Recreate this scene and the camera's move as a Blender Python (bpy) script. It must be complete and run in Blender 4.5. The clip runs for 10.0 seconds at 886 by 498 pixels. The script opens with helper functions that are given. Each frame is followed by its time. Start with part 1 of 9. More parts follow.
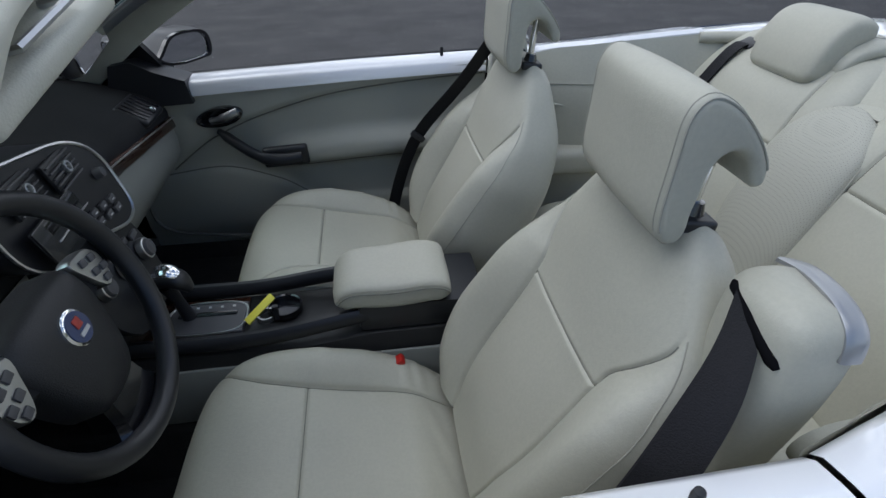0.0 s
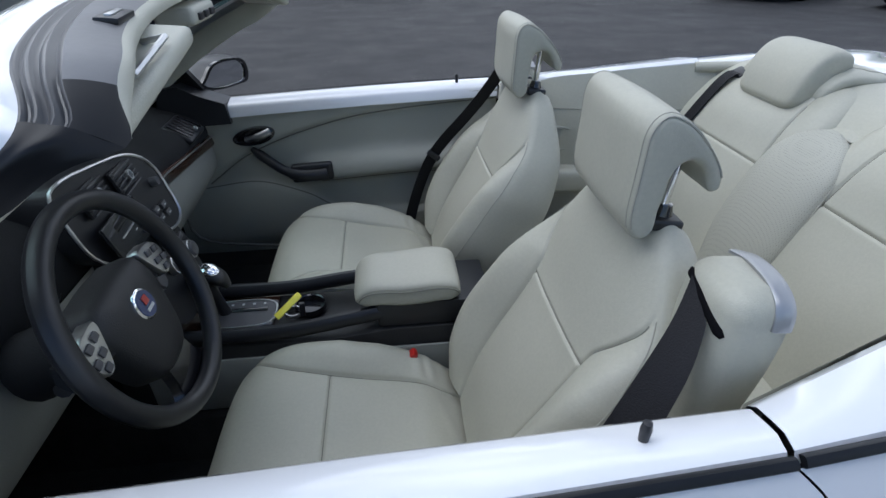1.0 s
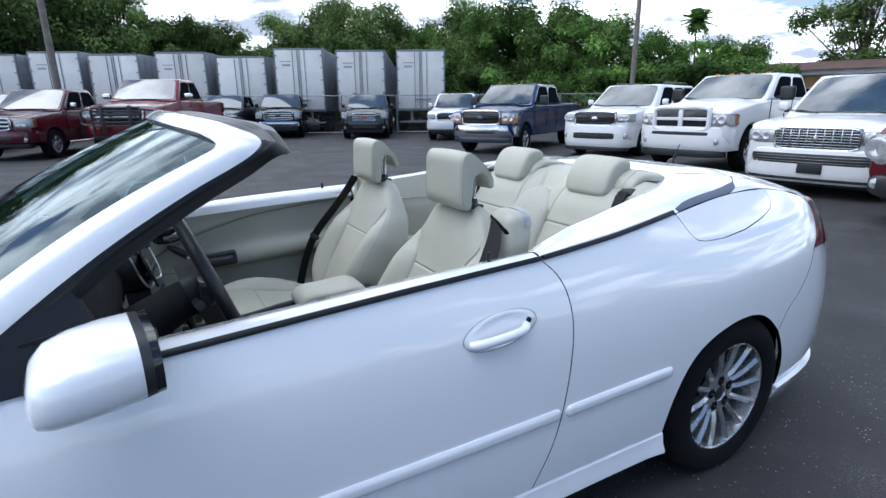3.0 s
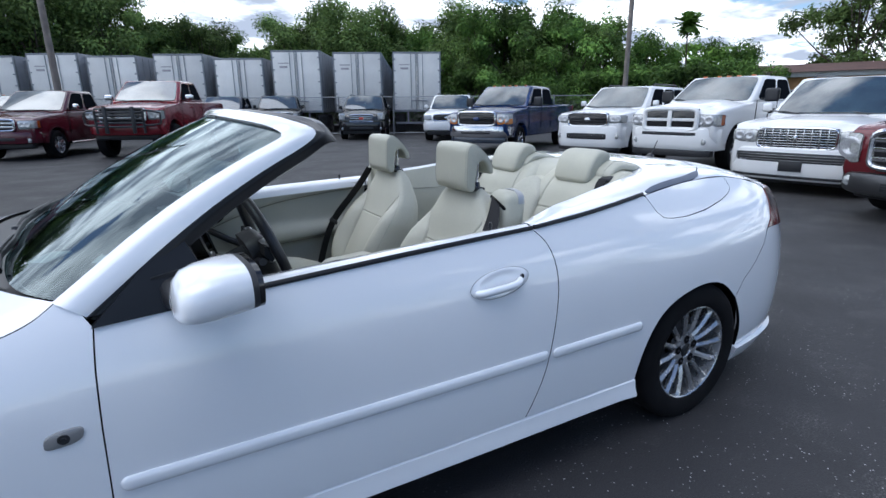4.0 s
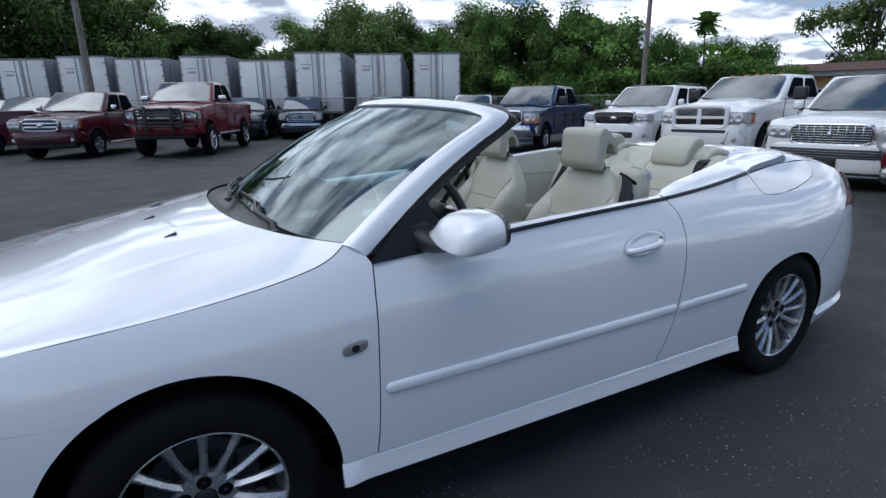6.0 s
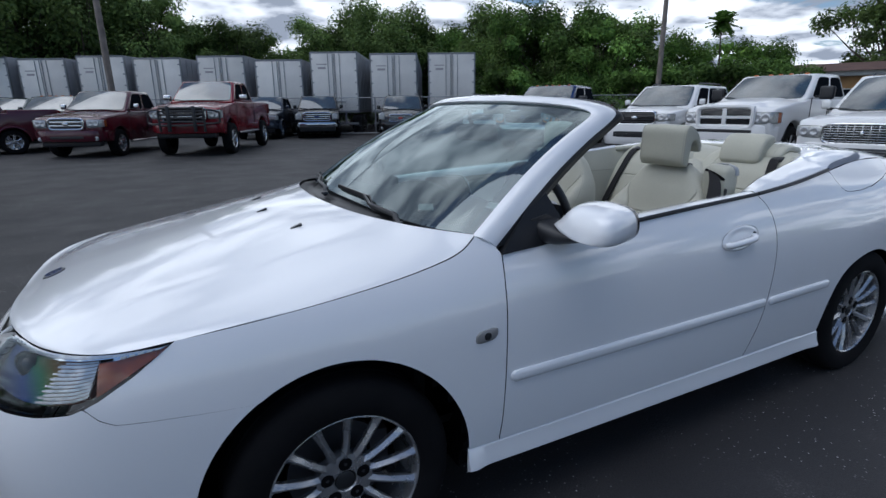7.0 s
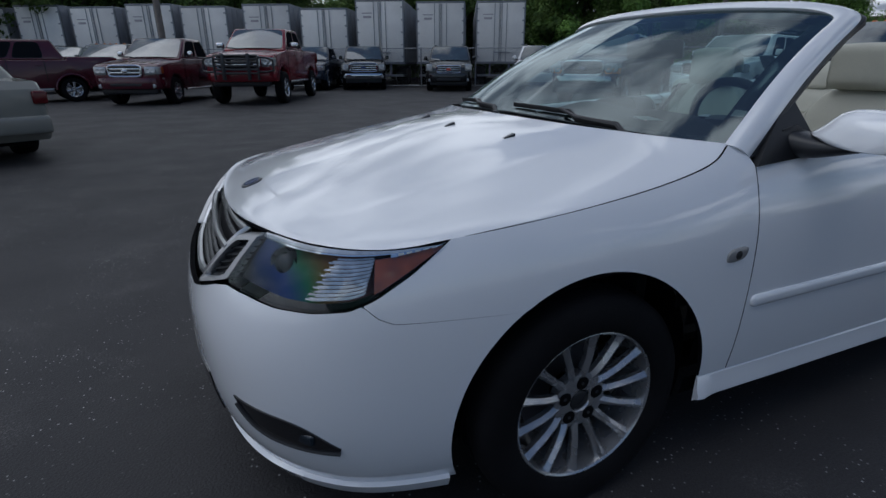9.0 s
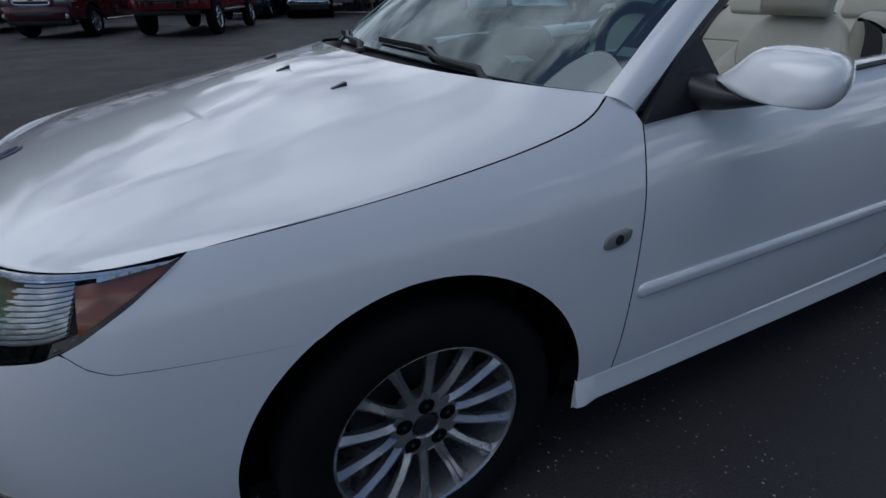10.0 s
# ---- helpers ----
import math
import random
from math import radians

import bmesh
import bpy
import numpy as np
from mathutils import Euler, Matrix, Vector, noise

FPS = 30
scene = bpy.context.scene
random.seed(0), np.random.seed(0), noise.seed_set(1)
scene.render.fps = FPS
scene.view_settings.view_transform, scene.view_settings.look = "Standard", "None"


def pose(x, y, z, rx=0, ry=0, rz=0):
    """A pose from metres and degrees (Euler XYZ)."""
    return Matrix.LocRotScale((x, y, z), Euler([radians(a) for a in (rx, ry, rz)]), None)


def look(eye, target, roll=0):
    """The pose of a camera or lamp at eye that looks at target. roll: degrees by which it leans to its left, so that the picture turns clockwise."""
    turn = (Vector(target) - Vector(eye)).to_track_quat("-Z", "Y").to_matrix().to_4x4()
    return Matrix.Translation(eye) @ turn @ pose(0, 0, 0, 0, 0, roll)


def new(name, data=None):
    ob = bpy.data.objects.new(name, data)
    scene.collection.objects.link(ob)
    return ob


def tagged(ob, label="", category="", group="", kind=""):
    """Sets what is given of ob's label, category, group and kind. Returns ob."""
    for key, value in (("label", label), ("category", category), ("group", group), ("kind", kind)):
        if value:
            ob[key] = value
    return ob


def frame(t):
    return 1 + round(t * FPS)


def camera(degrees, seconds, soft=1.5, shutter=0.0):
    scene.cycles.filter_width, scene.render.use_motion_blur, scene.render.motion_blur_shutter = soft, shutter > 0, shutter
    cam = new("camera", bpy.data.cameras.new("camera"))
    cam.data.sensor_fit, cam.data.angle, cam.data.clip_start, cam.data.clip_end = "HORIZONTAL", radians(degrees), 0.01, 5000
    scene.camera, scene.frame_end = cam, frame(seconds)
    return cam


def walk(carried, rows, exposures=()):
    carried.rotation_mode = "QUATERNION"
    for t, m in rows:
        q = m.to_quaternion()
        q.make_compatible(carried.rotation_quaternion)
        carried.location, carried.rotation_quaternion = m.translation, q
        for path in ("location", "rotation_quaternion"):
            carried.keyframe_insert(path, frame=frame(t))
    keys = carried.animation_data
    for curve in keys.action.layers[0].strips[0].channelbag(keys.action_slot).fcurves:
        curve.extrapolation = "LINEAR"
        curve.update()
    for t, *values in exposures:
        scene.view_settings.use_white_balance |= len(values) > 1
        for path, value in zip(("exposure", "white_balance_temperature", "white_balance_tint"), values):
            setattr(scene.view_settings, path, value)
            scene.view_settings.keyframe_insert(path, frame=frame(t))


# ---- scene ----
cam = camera(80.8, 10.0)
PATH = [
    (0, (0.023, -0.958, 1.4), (0.252, 0.669, 0.278), -0.24),
    (0.5, (0.03, -0.701, 1.228), (0.238, 0.923, 0.096), -0.2),
    (1, (0.018, -1.087, 1.431), (0.193, 0.598, 0.386), -0.5),
    (1.2, (-0.017, -1.209, 1.449), (0.246, 0.533, 0.524), -0.1),
    (1.5, (-0.05, -1.426, 1.444), (0.618, 0.297, 0.703), -0.27),
    (2, (-0.148, -1.648, 1.397), (0.734, 0.048, 0.809), -0.6),
    (2.5, (-0.309, -1.76, 1.392), (0.606, -0.07, 0.84), -0.6),
    (2.7, (-0.387, -1.784, 1.382), (0.539, -0.095, 0.842), -0.6),
    (4, (-0.699, -2.126, 1.367), (0.255, -0.45, 0.839), -0.5),
    (4.5, (-0.84, -2.186, 1.359), (0.117, -0.511, 0.831), -0.6),
    (5, (-1.08, -2.243, 1.347), (-0.129, -0.563, 0.823), -0.7),
    (5.5, (-1.227, -2.222, 1.337), (-0.287, -0.536, 0.814), -0.7),
    (7, (-1.677, -2.035, 1.319), (-0.777, -0.328, 0.795), -0.6),
    (7.5, (-1.895, -2.007, 1.329), (-0.996, -0.299, 0.807), -0.5),
    (8, (-2.032, -1.854, 1.285), (-1.15, -0.136, 0.762), -0.5),
    (8.5, (-2.181, -1.742, 1.218), (-1.387, 0.01, 0.669), -0.3),
    (9, (-2.157, -1.732, 1.164), (-1.387, -0.014, 0.491), -0.2),
    (9.5, (-1.892, -1.635, 1.129), (-1.063, -0.004, 0.323), -0.4),
    (10, (-1.7, -1.564, 1.157), (-0.863, 0.013, 0.256), -0.6),
]
EXPOSURES = [(0.0, -0.06, 5800, 10), (0.9, 0.06, 5700, 10), (1.6, 0.47, 5600, 10), (2.7, 0.50, 5600, 10), (4.0, 0.28, 5600, 10), (5.5, -0.06, 5620, 10), (7.0, -0.44, 5650, 10), (8.0, -0.76, 5650, 10), (9.0, -1.0, 5650, 10), (10.0, -1.12, 5600, 10)]
walk(cam, [(t, look(eye, target, roll)) for t, eye, target, roll in PATH], EXPOSURES)

# world: bright broken overcast over a low blue sky, soft sun high behind thin cloud
SUN_DIR = Vector((-0.45, -0.02, 1.0)).normalized()
sun_data = bpy.data.lights.new("sun", "SUN")
sun_data.energy, sun_data.angle, sun_data.color = 1.2, radians(55), (1.0, 0.96, 0.9)
sun = new("sun", sun_data)
sun.matrix_world = look(SUN_DIR * 40, (0, 0, 0))


def build_world():
    w = bpy.data.worlds.new("sky")
    scene.world = w
    w.use_nodes = True
    nt = w.node_tree
    nt.nodes.clear()
    N, L = nt.nodes.new, nt.links.new
    sky = N("ShaderNodeTexSky")
    sky.sky_type, sky.sun_disc = "NISHITA", False
    sky.sun_elevation = math.asin(SUN_DIR.z)
    sky.sun_rotation = math.atan2(SUN_DIR.x, SUN_DIR.y)
    scale_sky = N("ShaderNodeVectorMath")
    scale_sky.operation = "SCALE"
    scale_sky.inputs["Scale"].default_value = 0.15
    L(sky.outputs[0], scale_sky.inputs[0])
    # cloud sheet: direction laid onto a flat ceiling
    tc = N("ShaderNodeTexCoord")
    sep = N("ShaderNodeSeparateXYZ")
    L(tc.outputs["Generated"], sep.inputs[0])
    zz = N("ShaderNodeMath")
    zz.operation = "MAXIMUM"
    zz.inputs[1].default_value = 0.0
    L(sep.outputs["Z"], zz.inputs[0])
    za = N("ShaderNodeMath")
    za.operation = "ADD"
    za.inputs[1].default_value = 0.16
    L(zz.outputs[0], za.inputs[0])
    dx, dy = N("ShaderNodeMath"), N("ShaderNodeMath")
    for d, o in ((dx, "X"), (dy, "Y")):
        d.operation = "DIVIDE"
        L(sep.outputs[o], d.inputs[0])
        L(za.outputs[0], d.inputs[1])
    com = N("ShaderNodeCombineXYZ")
    L(dx.outputs[0], com.inputs[0])
    L(dy.outputs[0], com.inputs[1])
    n1 = N("ShaderNodeTexNoise")
    n1.inputs["Scale"].default_value, n1.inputs["Detail"].default_value = 1.5, 7
    n1.inputs["Roughness"].default_value, n1.inputs["Distortion"].default_value = 0.52, 0.30
    L(com.outputs[0], n1.inputs["Vector"])
    cover = N("ShaderNodeValToRGB")
    cover.color_ramp.elements[0].position, cover.color_ramp.elements[0].color = 0.492, (0, 0, 0, 1)
    cover.color_ramp.elements[1].position, cover.color_ramp.elements[1].color = 0.538, (1, 1, 1, 1)
    # the sheet closes up towards the horizon
    low = N("ShaderNodeMapRange")
    for key, val in (("From Min", 0.0), ("From Max", 0.4), ("To Min", 0.11), ("To Max", 0.0)):
        low.inputs[key].default_value = val
    L(zz.outputs[0], low.inputs["Value"])
    fill = N("ShaderNodeMath")
    L(n1.outputs["Fac"], fill.inputs[0])
    L(low.outputs[0], fill.inputs[1])
    # broken cloud over the lot, clearer behind it
    side = N("ShaderNodeMath")
    side.operation, side.inputs[1].default_value = "MULTIPLY_ADD", 0.15
    L(sep.outputs["Y"], side.inputs[0])
    L(fill.outputs[0], side.inputs[2])
    L(side.outputs[0], cover.inputs["Fac"])
    n2 = N("ShaderNodeTexNoise")
    n2.inputs["Scale"].default_value, n2.inputs["Detail"].default_value = 2.3, 5
    L(com.outputs[0], n2.inputs["Vector"])
    tone = N("ShaderNodeValToRGB")
    tone.color_ramp.elements[0].position, tone.color_ramp.elements[0].color = 0.40, (0.60, 0.64, 0.72, 1)
    tone.color_ramp.elements[1].position, tone.color_ramp.elements[1].color = 0.58, (2.5, 2.46, 2.38, 1)
    L(n2.outputs["Fac"], tone.inputs["Fac"])
    mix = N("ShaderNodeMix")
    mix.data_type = "RGBA"
    L(cover.outputs["Color"], mix.inputs["Factor"])
    L(scale_sky.outputs[0], mix.inputs["A"])
    L(tone.outputs["Color"], mix.inputs["B"])
    bg = N("ShaderNodeBackground")
    bg.inputs["Strength"].default_value = 0.80
    L(mix.outputs["Result"], bg.inputs["Color"])
    out = N("ShaderNodeOutputWorld")
    L(bg.outputs[0], out.inputs["Surface"])


build_world()


# ---- materials ----
def material(name, color, rough=0.5, metal=0.0, coat=0.0, vary=0.0, vscale=8.0, fine=0.0, fscale=80.0, bump=0.0, bscale=60.0,
             spec=0.5, rvary=0.0, coord="Object", per_object=0.0):
    """A principled material whose colour varies at two scales, with fine relief."""
    m = bpy.data.materials.new(name)
    m.use_nodes = True
    nt = m.node_tree
    N, L = nt.nodes.new, nt.links.new
    b = nt.nodes["Principled BSDF"]
    b.inputs["Base Color"].default_value = (*color, 1)
    b.inputs["Roughness"].default_value, b.inputs["Metallic"].default_value = rough, metal
    b.inputs["Specular IOR Level"].default_value = spec
    b.inputs["Coat Weight"].default_value, b.inputs["Coat Roughness"].default_value = coat, 0.03
    tc = N("ShaderNodeTexCoord")
    value = None
    for amount, sc, det in ((vary, vscale, 4), (fine, fscale, 2)):
        if amount:
            t = N("ShaderNodeTexNoise")
            t.inputs["Scale"].default_value, t.inputs["Detail"].default_value = sc, det
            L(tc.outputs[coord], t.inputs["Vector"])
            r = N("ShaderNodeMapRange")
            r.inputs["From Min"].default_value, r.inputs["From Max"].default_value = 0.3, 0.7
            r.inputs["To Min"].default_value, r.inputs["To Max"].default_value = 1 - amount, 1 + amount
            L(t.outputs["Fac"], r.inputs["Value"])
            if value is None:
                value = r.outputs[0]
            else:
                q = N("ShaderNodeMath")
                q.operation = "MULTIPLY"
                L(value, q.inputs[0])
                L(r.outputs[0], q.inputs[1])
                value = q.outputs[0]
            if rvary and sc == vscale:
                rr = N("ShaderNodeMapRange")
                rr.inputs["From Min"].default_value, rr.inputs["From Max"].default_value = 0.3, 0.7
                rr.inputs["To Min"].default_value, rr.inputs["To Max"].default_value = max(rough - rvary, 0.02), min(rough + rvary, 1)
                L(t.outputs["Fac"], rr.inputs["Value"])
                L(rr.outputs[0], b.inputs["Roughness"])
    if per_object:
        oi = N("ShaderNodeObjectInfo")
        r = N("ShaderNodeMapRange")
        r.inputs["To Min"].default_value, r.inputs["To Max"].default_value = 1 - per_object, 1 + per_object
        L(oi.outputs["Random"], r.inputs["Value"])
        if value is None:
            value = r.outputs[0]
        else:
            q = N("ShaderNodeMath")
            q.operation = "MULTIPLY"
            L(value, q.inputs[0])
            L(r.outputs[0], q.inputs[1])
            value = q.outputs[0]
    if value is not None:
        h = N("ShaderNodeVectorMath")
        h.operation = "SCALE"
        h.inputs[0].default_value = color
        L(value, h.inputs["Scale"])
        L(h.outputs[0], b.inputs["Base Color"])
    if bump:
        t = N("ShaderNodeTexNoise")
        t.inputs["Scale"].default_value, t.inputs["Detail"].default_value = bscale, 4
        L(tc.outputs[coord], t.inputs["Vector"])
        bp = N("ShaderNodeBump")
        bp.inputs["Strength"].default_value, bp.inputs["Distance"].default_value = bump, 0.01
        L(t.outputs["Fac"], bp.inputs["Height"])
        L(bp.outputs[0], b.inputs["Normal"])
    return m


def glass_material(name, tint, rough=0.0, ior=1.75):
    """Thin automotive glass: mostly clear with a tint, glossier at a graze."""
    m = bpy.data.materials.new(name)
    m.use_nodes = True
    nt = m.node_tree
    N, L = nt.nodes.new, nt.links.new
    nt.nodes.remove(nt.nodes["Principled BSDF"])
    clear, gloss, mix, fres = N("ShaderNodeBsdfTransparent"), N("ShaderNodeBsdfGlossy"), N("ShaderNodeMixShader"), N("ShaderNodeFresnel")
    clear.inputs[0].default_value = (*tint, 1)
    gloss.inputs["Roughness"].default_value = rough
    gloss.inputs["Color"].default_value = (0.86, 0.97, 1.0, 1)
    fres.inputs["IOR"].default_value = ior
    L(fres.outputs[0], mix.inputs[0])
    L(clear.outputs[0], mix.inputs[1])
    L(gloss.outputs[0], mix.inputs[2])
    L(mix.outputs[0], nt.nodes["Material Output"].inputs["Surface"])
    return m


def ground_material():
    m = bpy.data.materials.new("asphalt")
    m.use_nodes = True
    nt = m.node_tree
    N, L = nt.nodes.new, nt.links.new
    b = nt.nodes["Principled BSDF"]
    tc = N("ShaderNodeTexCoord")

    def noise_tex(sc, det, lo, hi, a, z, rough=0.5):
        t = N("ShaderNodeTexNoise")
        t.inputs["Scale"].default_value, t.inputs["Detail"].default_value, t.inputs["Roughness"].default_value = sc, det, rough
        L(tc.outputs["Object"], t.inputs["Vector"])
        r = N("ShaderNodeMapRange")
        for k, v in (("From Min", lo), ("From Max", hi), ("To Min", a), ("To Max", z)):
            r.inputs[k].default_value = v
        L(t.outputs["Fac"], r.inputs["Value"])
        return r.outputs[0]

    def times(p, q):
        k = N("ShaderNodeMath")
        k.operation = "MULTIPLY"
        L(p, k.inputs[0])
        L(q, k.inputs[1])
        return k.outputs[0]

    tone = times(noise_tex(0.35, 5, 0.3, 0.7, 0.86, 1.16), noise_tex(3.0, 5, 0.3, 0.7, 0.94, 1.06))
    tone = times(tone, noise_tex(170, 2, 0.3, 0.7, 0.7, 1.3))
    col = N("ShaderNodeVectorMath")
    col.operation = "SCALE"
    col.inputs[0].default_value = (0.0265, 0.0258, 0.0275)
    L(tone, col.inputs["Scale"])
    # worn patches with pale dust and exposed stones
    worn = noise_tex(1.6, 6, 0.55, 0.72, 0.0, 1.0, 0.62)
    grit = noise_tex(95, 3, 0.50, 0.64, 0.0, 1.0, 0.75)
    k = N("ShaderNodeMath")
    k.operation, k.inputs[1].default_value = "MULTIPLY", 0.5
    L(times(worn, grit), k.inputs[0])
    mix = N("ShaderNodeMix")
    mix.data_type = "RGBA"
    mix.inputs["B"].default_value = (0.32, 0.31, 0.295, 1)
    L(k.outputs[0], mix.inputs["Factor"])
    L(col.outputs[0], mix.inputs["A"])
    # sparse pale specks of loose stone
    vor = N("ShaderNodeTexVoronoi")
    vor.inputs["Scale"].default_value = 38
    L(tc.outputs["Object"], vor.inputs["Vector"])
    sp = N("ShaderNodeMapRange")
    for key, v in (("From Min", 0.06), ("From Max", 0.16), ("To Min", 1.0), ("To Max", 0.0)):
        sp.inputs[key].default_value = v
    L(vor.outputs["Distance"], sp.inputs["Value"])
    mix2 = N("ShaderNodeMix")
    mix2.data_type = "RGBA"
    mix2.inputs["B"].default_value = (0.55, 0.55, 0.53, 1)
    L(times(sp.outputs[0], noise_tex(2.3, 5, 0.42, 0.62, 0.0, 1.0)), mix2.inputs["Factor"])
    L(mix.outputs["Result"], mix2.inputs["A"])
    L(mix2.outputs["Result"], b.inputs["Base Color"])
    L(noise_tex(1.3, 4, 0.3, 0.7, 0.60, 0.74), b.inputs["Roughness"])
    b.inputs["Specular IOR Level"].default_value = 0.40
    t = N("ShaderNodeTexNoise")
    t.inputs["Scale"].default_value, t.inputs["Detail"].default_value = 110, 5
    L(tc.outputs["Object"], t.inputs["Vector"])
    bp = N("ShaderNodeBump")
    bp.inputs["Strength"].default_value, bp.inputs["Distance"].default_value = 0.45, 0.010
    L(t.outputs["Fac"], bp.inputs["Height"])
    L(bp.outputs[0], b.inputs["Normal"])
    return m


def leaf_material(name, color):
    m = bpy.data.materials.new(name)
    m.use_nodes = True
    nt = m.node_tree
    N, L = nt.nodes.new, nt.links.new
    b = nt.nodes["Principled BSDF"]
    b.inputs["Roughness"].default_value = 0.7
    b.inputs["Specular IOR Level"].default_value = 0.15
    geo = N("ShaderNodeNewGeometry")
    ramp = N("ShaderNodeValToRGB")
    c0 = [c * 0.70 for c in color]
    c1 = [min(c * 1.3, 1) for c in color]
    ramp.color_ramp.elements[0].color = (*c0, 1)
    ramp.color_ramp.elements[1].color = (c1[0] * 1.15, c1[1], c1[2] * 0.8, 1)
    L(geo.outputs["Random Per Island"], ramp.inputs["Fac"])
    # boughs and whole trees differ in tone
    tc, bough, oi = N("ShaderNodeTexCoord"), N("ShaderNodeTexNoise"), N("ShaderNodeObjectInfo")
    bough.inputs["Scale"].default_value, bough.inputs["Detail"].default_value = 0.6, 3
    L(tc.outputs["Object"], bough.inputs["Vector"])
    spread, own, both_ = N("ShaderNodeMapRange"), N("ShaderNodeMapRange"), N("ShaderNodeMath")
    for node, vals in ((spread, (0.35, 0.65, 0.35, 1.65)), (own, (0.0, 1.0, 0.62, 1.45))):
        for key, val in zip(("From Min", "From Max", "To Min", "To Max"), vals):
            node.inputs[key].default_value = val
    both_.operation = "MULTIPLY"
    L(bough.outputs["Fac"], spread.inputs["Value"])
    L(oi.outputs["Random"], own.inputs["Value"])
    L(spread.outputs[0], both_.inputs[0])
    L(own.outputs[0], both_.inputs[1])
    leaf = N("ShaderNodeVectorMath")
    leaf.operation = "SCALE"
    L(ramp.outputs["Color"], leaf.inputs[0])
    L(both_.outputs[0], leaf.inputs["Scale"])
    L(leaf.outputs[0], b.inputs["Base Color"])
    tr = N("ShaderNodeBsdfTranslucent")
    L(leaf.outputs[0], tr.inputs["Color"])
    mix = N("ShaderNodeMixShader")
    mix.inputs[0].default_value = 0.25
    L(b.outputs[0], mix.inputs[1])
    L(tr.outputs[0], mix.inputs[2])
    L(mix.outputs[0], nt.nodes["Material Output"].inputs["Surface"])
    return m


def perforated_material(name, color, scale):
    """Leather with rows of small punched holes."""
    m = material(name, color, 0.5, vary=0.03, vscale=6)
    nt = m.node_tree
    N, L = nt.nodes.new, nt.links.new
    b = nt.nodes["Principled BSDF"]
    tc = N("ShaderNodeTexCoord")
    v = N("ShaderNodeTexVoronoi")
    v.inputs["Scale"].default_value, v.inputs["Randomness"].default_value = scale, 0.0
    L(tc.outputs["Object"], v.inputs["Vector"])
    r = N("ShaderNodeMapRange")
    for k, x in (("From Min", 0.2), ("From Max", 0.34), ("To Min", 0.68), ("To Max", 1.0)):
        r.inputs[k].default_value = x
    L(v.outputs["Distance"], r.inputs["Value"])
    h = N("ShaderNodeVectorMath")
    h.operation = "SCALE"
    h.inputs[0].default_value = color
    L(r.outputs[0], h.inputs["Scale"])
    L(h.outputs[0], b.inputs["Base Color"])
    return m


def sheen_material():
    """Dark lamp housing with a reflector's rainbow sheen painted into its base colour, blue to green to amber along it.
    """
    m = material("painted_sheen_housing", (0.05, 0.05, 0.055), 0.5, 0.0, spec=0.25)
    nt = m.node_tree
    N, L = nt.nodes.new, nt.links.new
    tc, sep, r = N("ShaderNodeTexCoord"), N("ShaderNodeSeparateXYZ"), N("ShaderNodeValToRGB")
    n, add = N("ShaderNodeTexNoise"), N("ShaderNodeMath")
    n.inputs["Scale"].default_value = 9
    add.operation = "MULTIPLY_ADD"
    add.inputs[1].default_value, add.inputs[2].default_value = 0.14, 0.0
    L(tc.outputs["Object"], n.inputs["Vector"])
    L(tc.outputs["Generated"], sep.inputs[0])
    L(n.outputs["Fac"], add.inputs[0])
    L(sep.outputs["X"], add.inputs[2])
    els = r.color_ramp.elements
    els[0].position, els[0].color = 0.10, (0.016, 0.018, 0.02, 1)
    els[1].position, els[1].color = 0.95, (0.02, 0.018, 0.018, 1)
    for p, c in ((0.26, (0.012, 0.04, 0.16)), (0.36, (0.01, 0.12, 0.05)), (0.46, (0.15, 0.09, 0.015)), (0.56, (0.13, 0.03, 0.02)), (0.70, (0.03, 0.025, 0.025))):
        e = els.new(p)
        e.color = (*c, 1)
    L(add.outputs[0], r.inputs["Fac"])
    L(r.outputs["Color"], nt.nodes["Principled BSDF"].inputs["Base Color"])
    return m


M = {}
M["white"] = material("white_paint", (0.79, 0.80, 0.815), 0.22, coat=1.0, vary=0.012, vscale=3)
M["white"].node_tree.nodes["Principled BSDF"].inputs["Coat IOR"].default_value = 1.62
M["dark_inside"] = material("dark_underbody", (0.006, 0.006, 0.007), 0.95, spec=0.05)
M["rubber"] = material("tyre_rubber", (0.008, 0.008, 0.009), 0.9, spec=0.12, vary=0.2, vscale=9, bump=0.15, bscale=120)
M["black_trim"] = material("black_plastic_trim", (0.014, 0.015, 0.018), 0.38, vary=0.15, vscale=12)
M["black_gloss"] = material("black_gloss", (0.008, 0.008, 0.01), 0.12, coat=0.5)
M["seal"] = material("grey_rubber_seal", (0.15, 0.152, 0.158), 0.45, vary=0.12, vscale=9, bump=0.05, bscale=60)
M["seal_mid"] = material("grooved_rubber_seal", (0.045, 0.047, 0.052), 0.3, vary=0.12, vscale=9)
M["seal_blue"] = material("blue_grey_strip", (0.028, 0.046, 0.085), 0.35, vary=0.1, vscale=9)
M["seal_dark"] = material("dark_rubber_seal", (0.010, 0.011, 0.013), 0.4, spec=0.3, vary=0.15, vscale=10)
M["chrome"] = material("chrome", (0.82, 0.83, 0.85), 0.08, 1.0)
M["satin"] = material("satin_silver", (0.55, 0.56, 0.57), 0.3, 1.0)
M["satin_dark"] = material("dull_silver_trim", (0.40, 0.405, 0.41), 0.38, 0.7, vary=0.06, vscale=20)
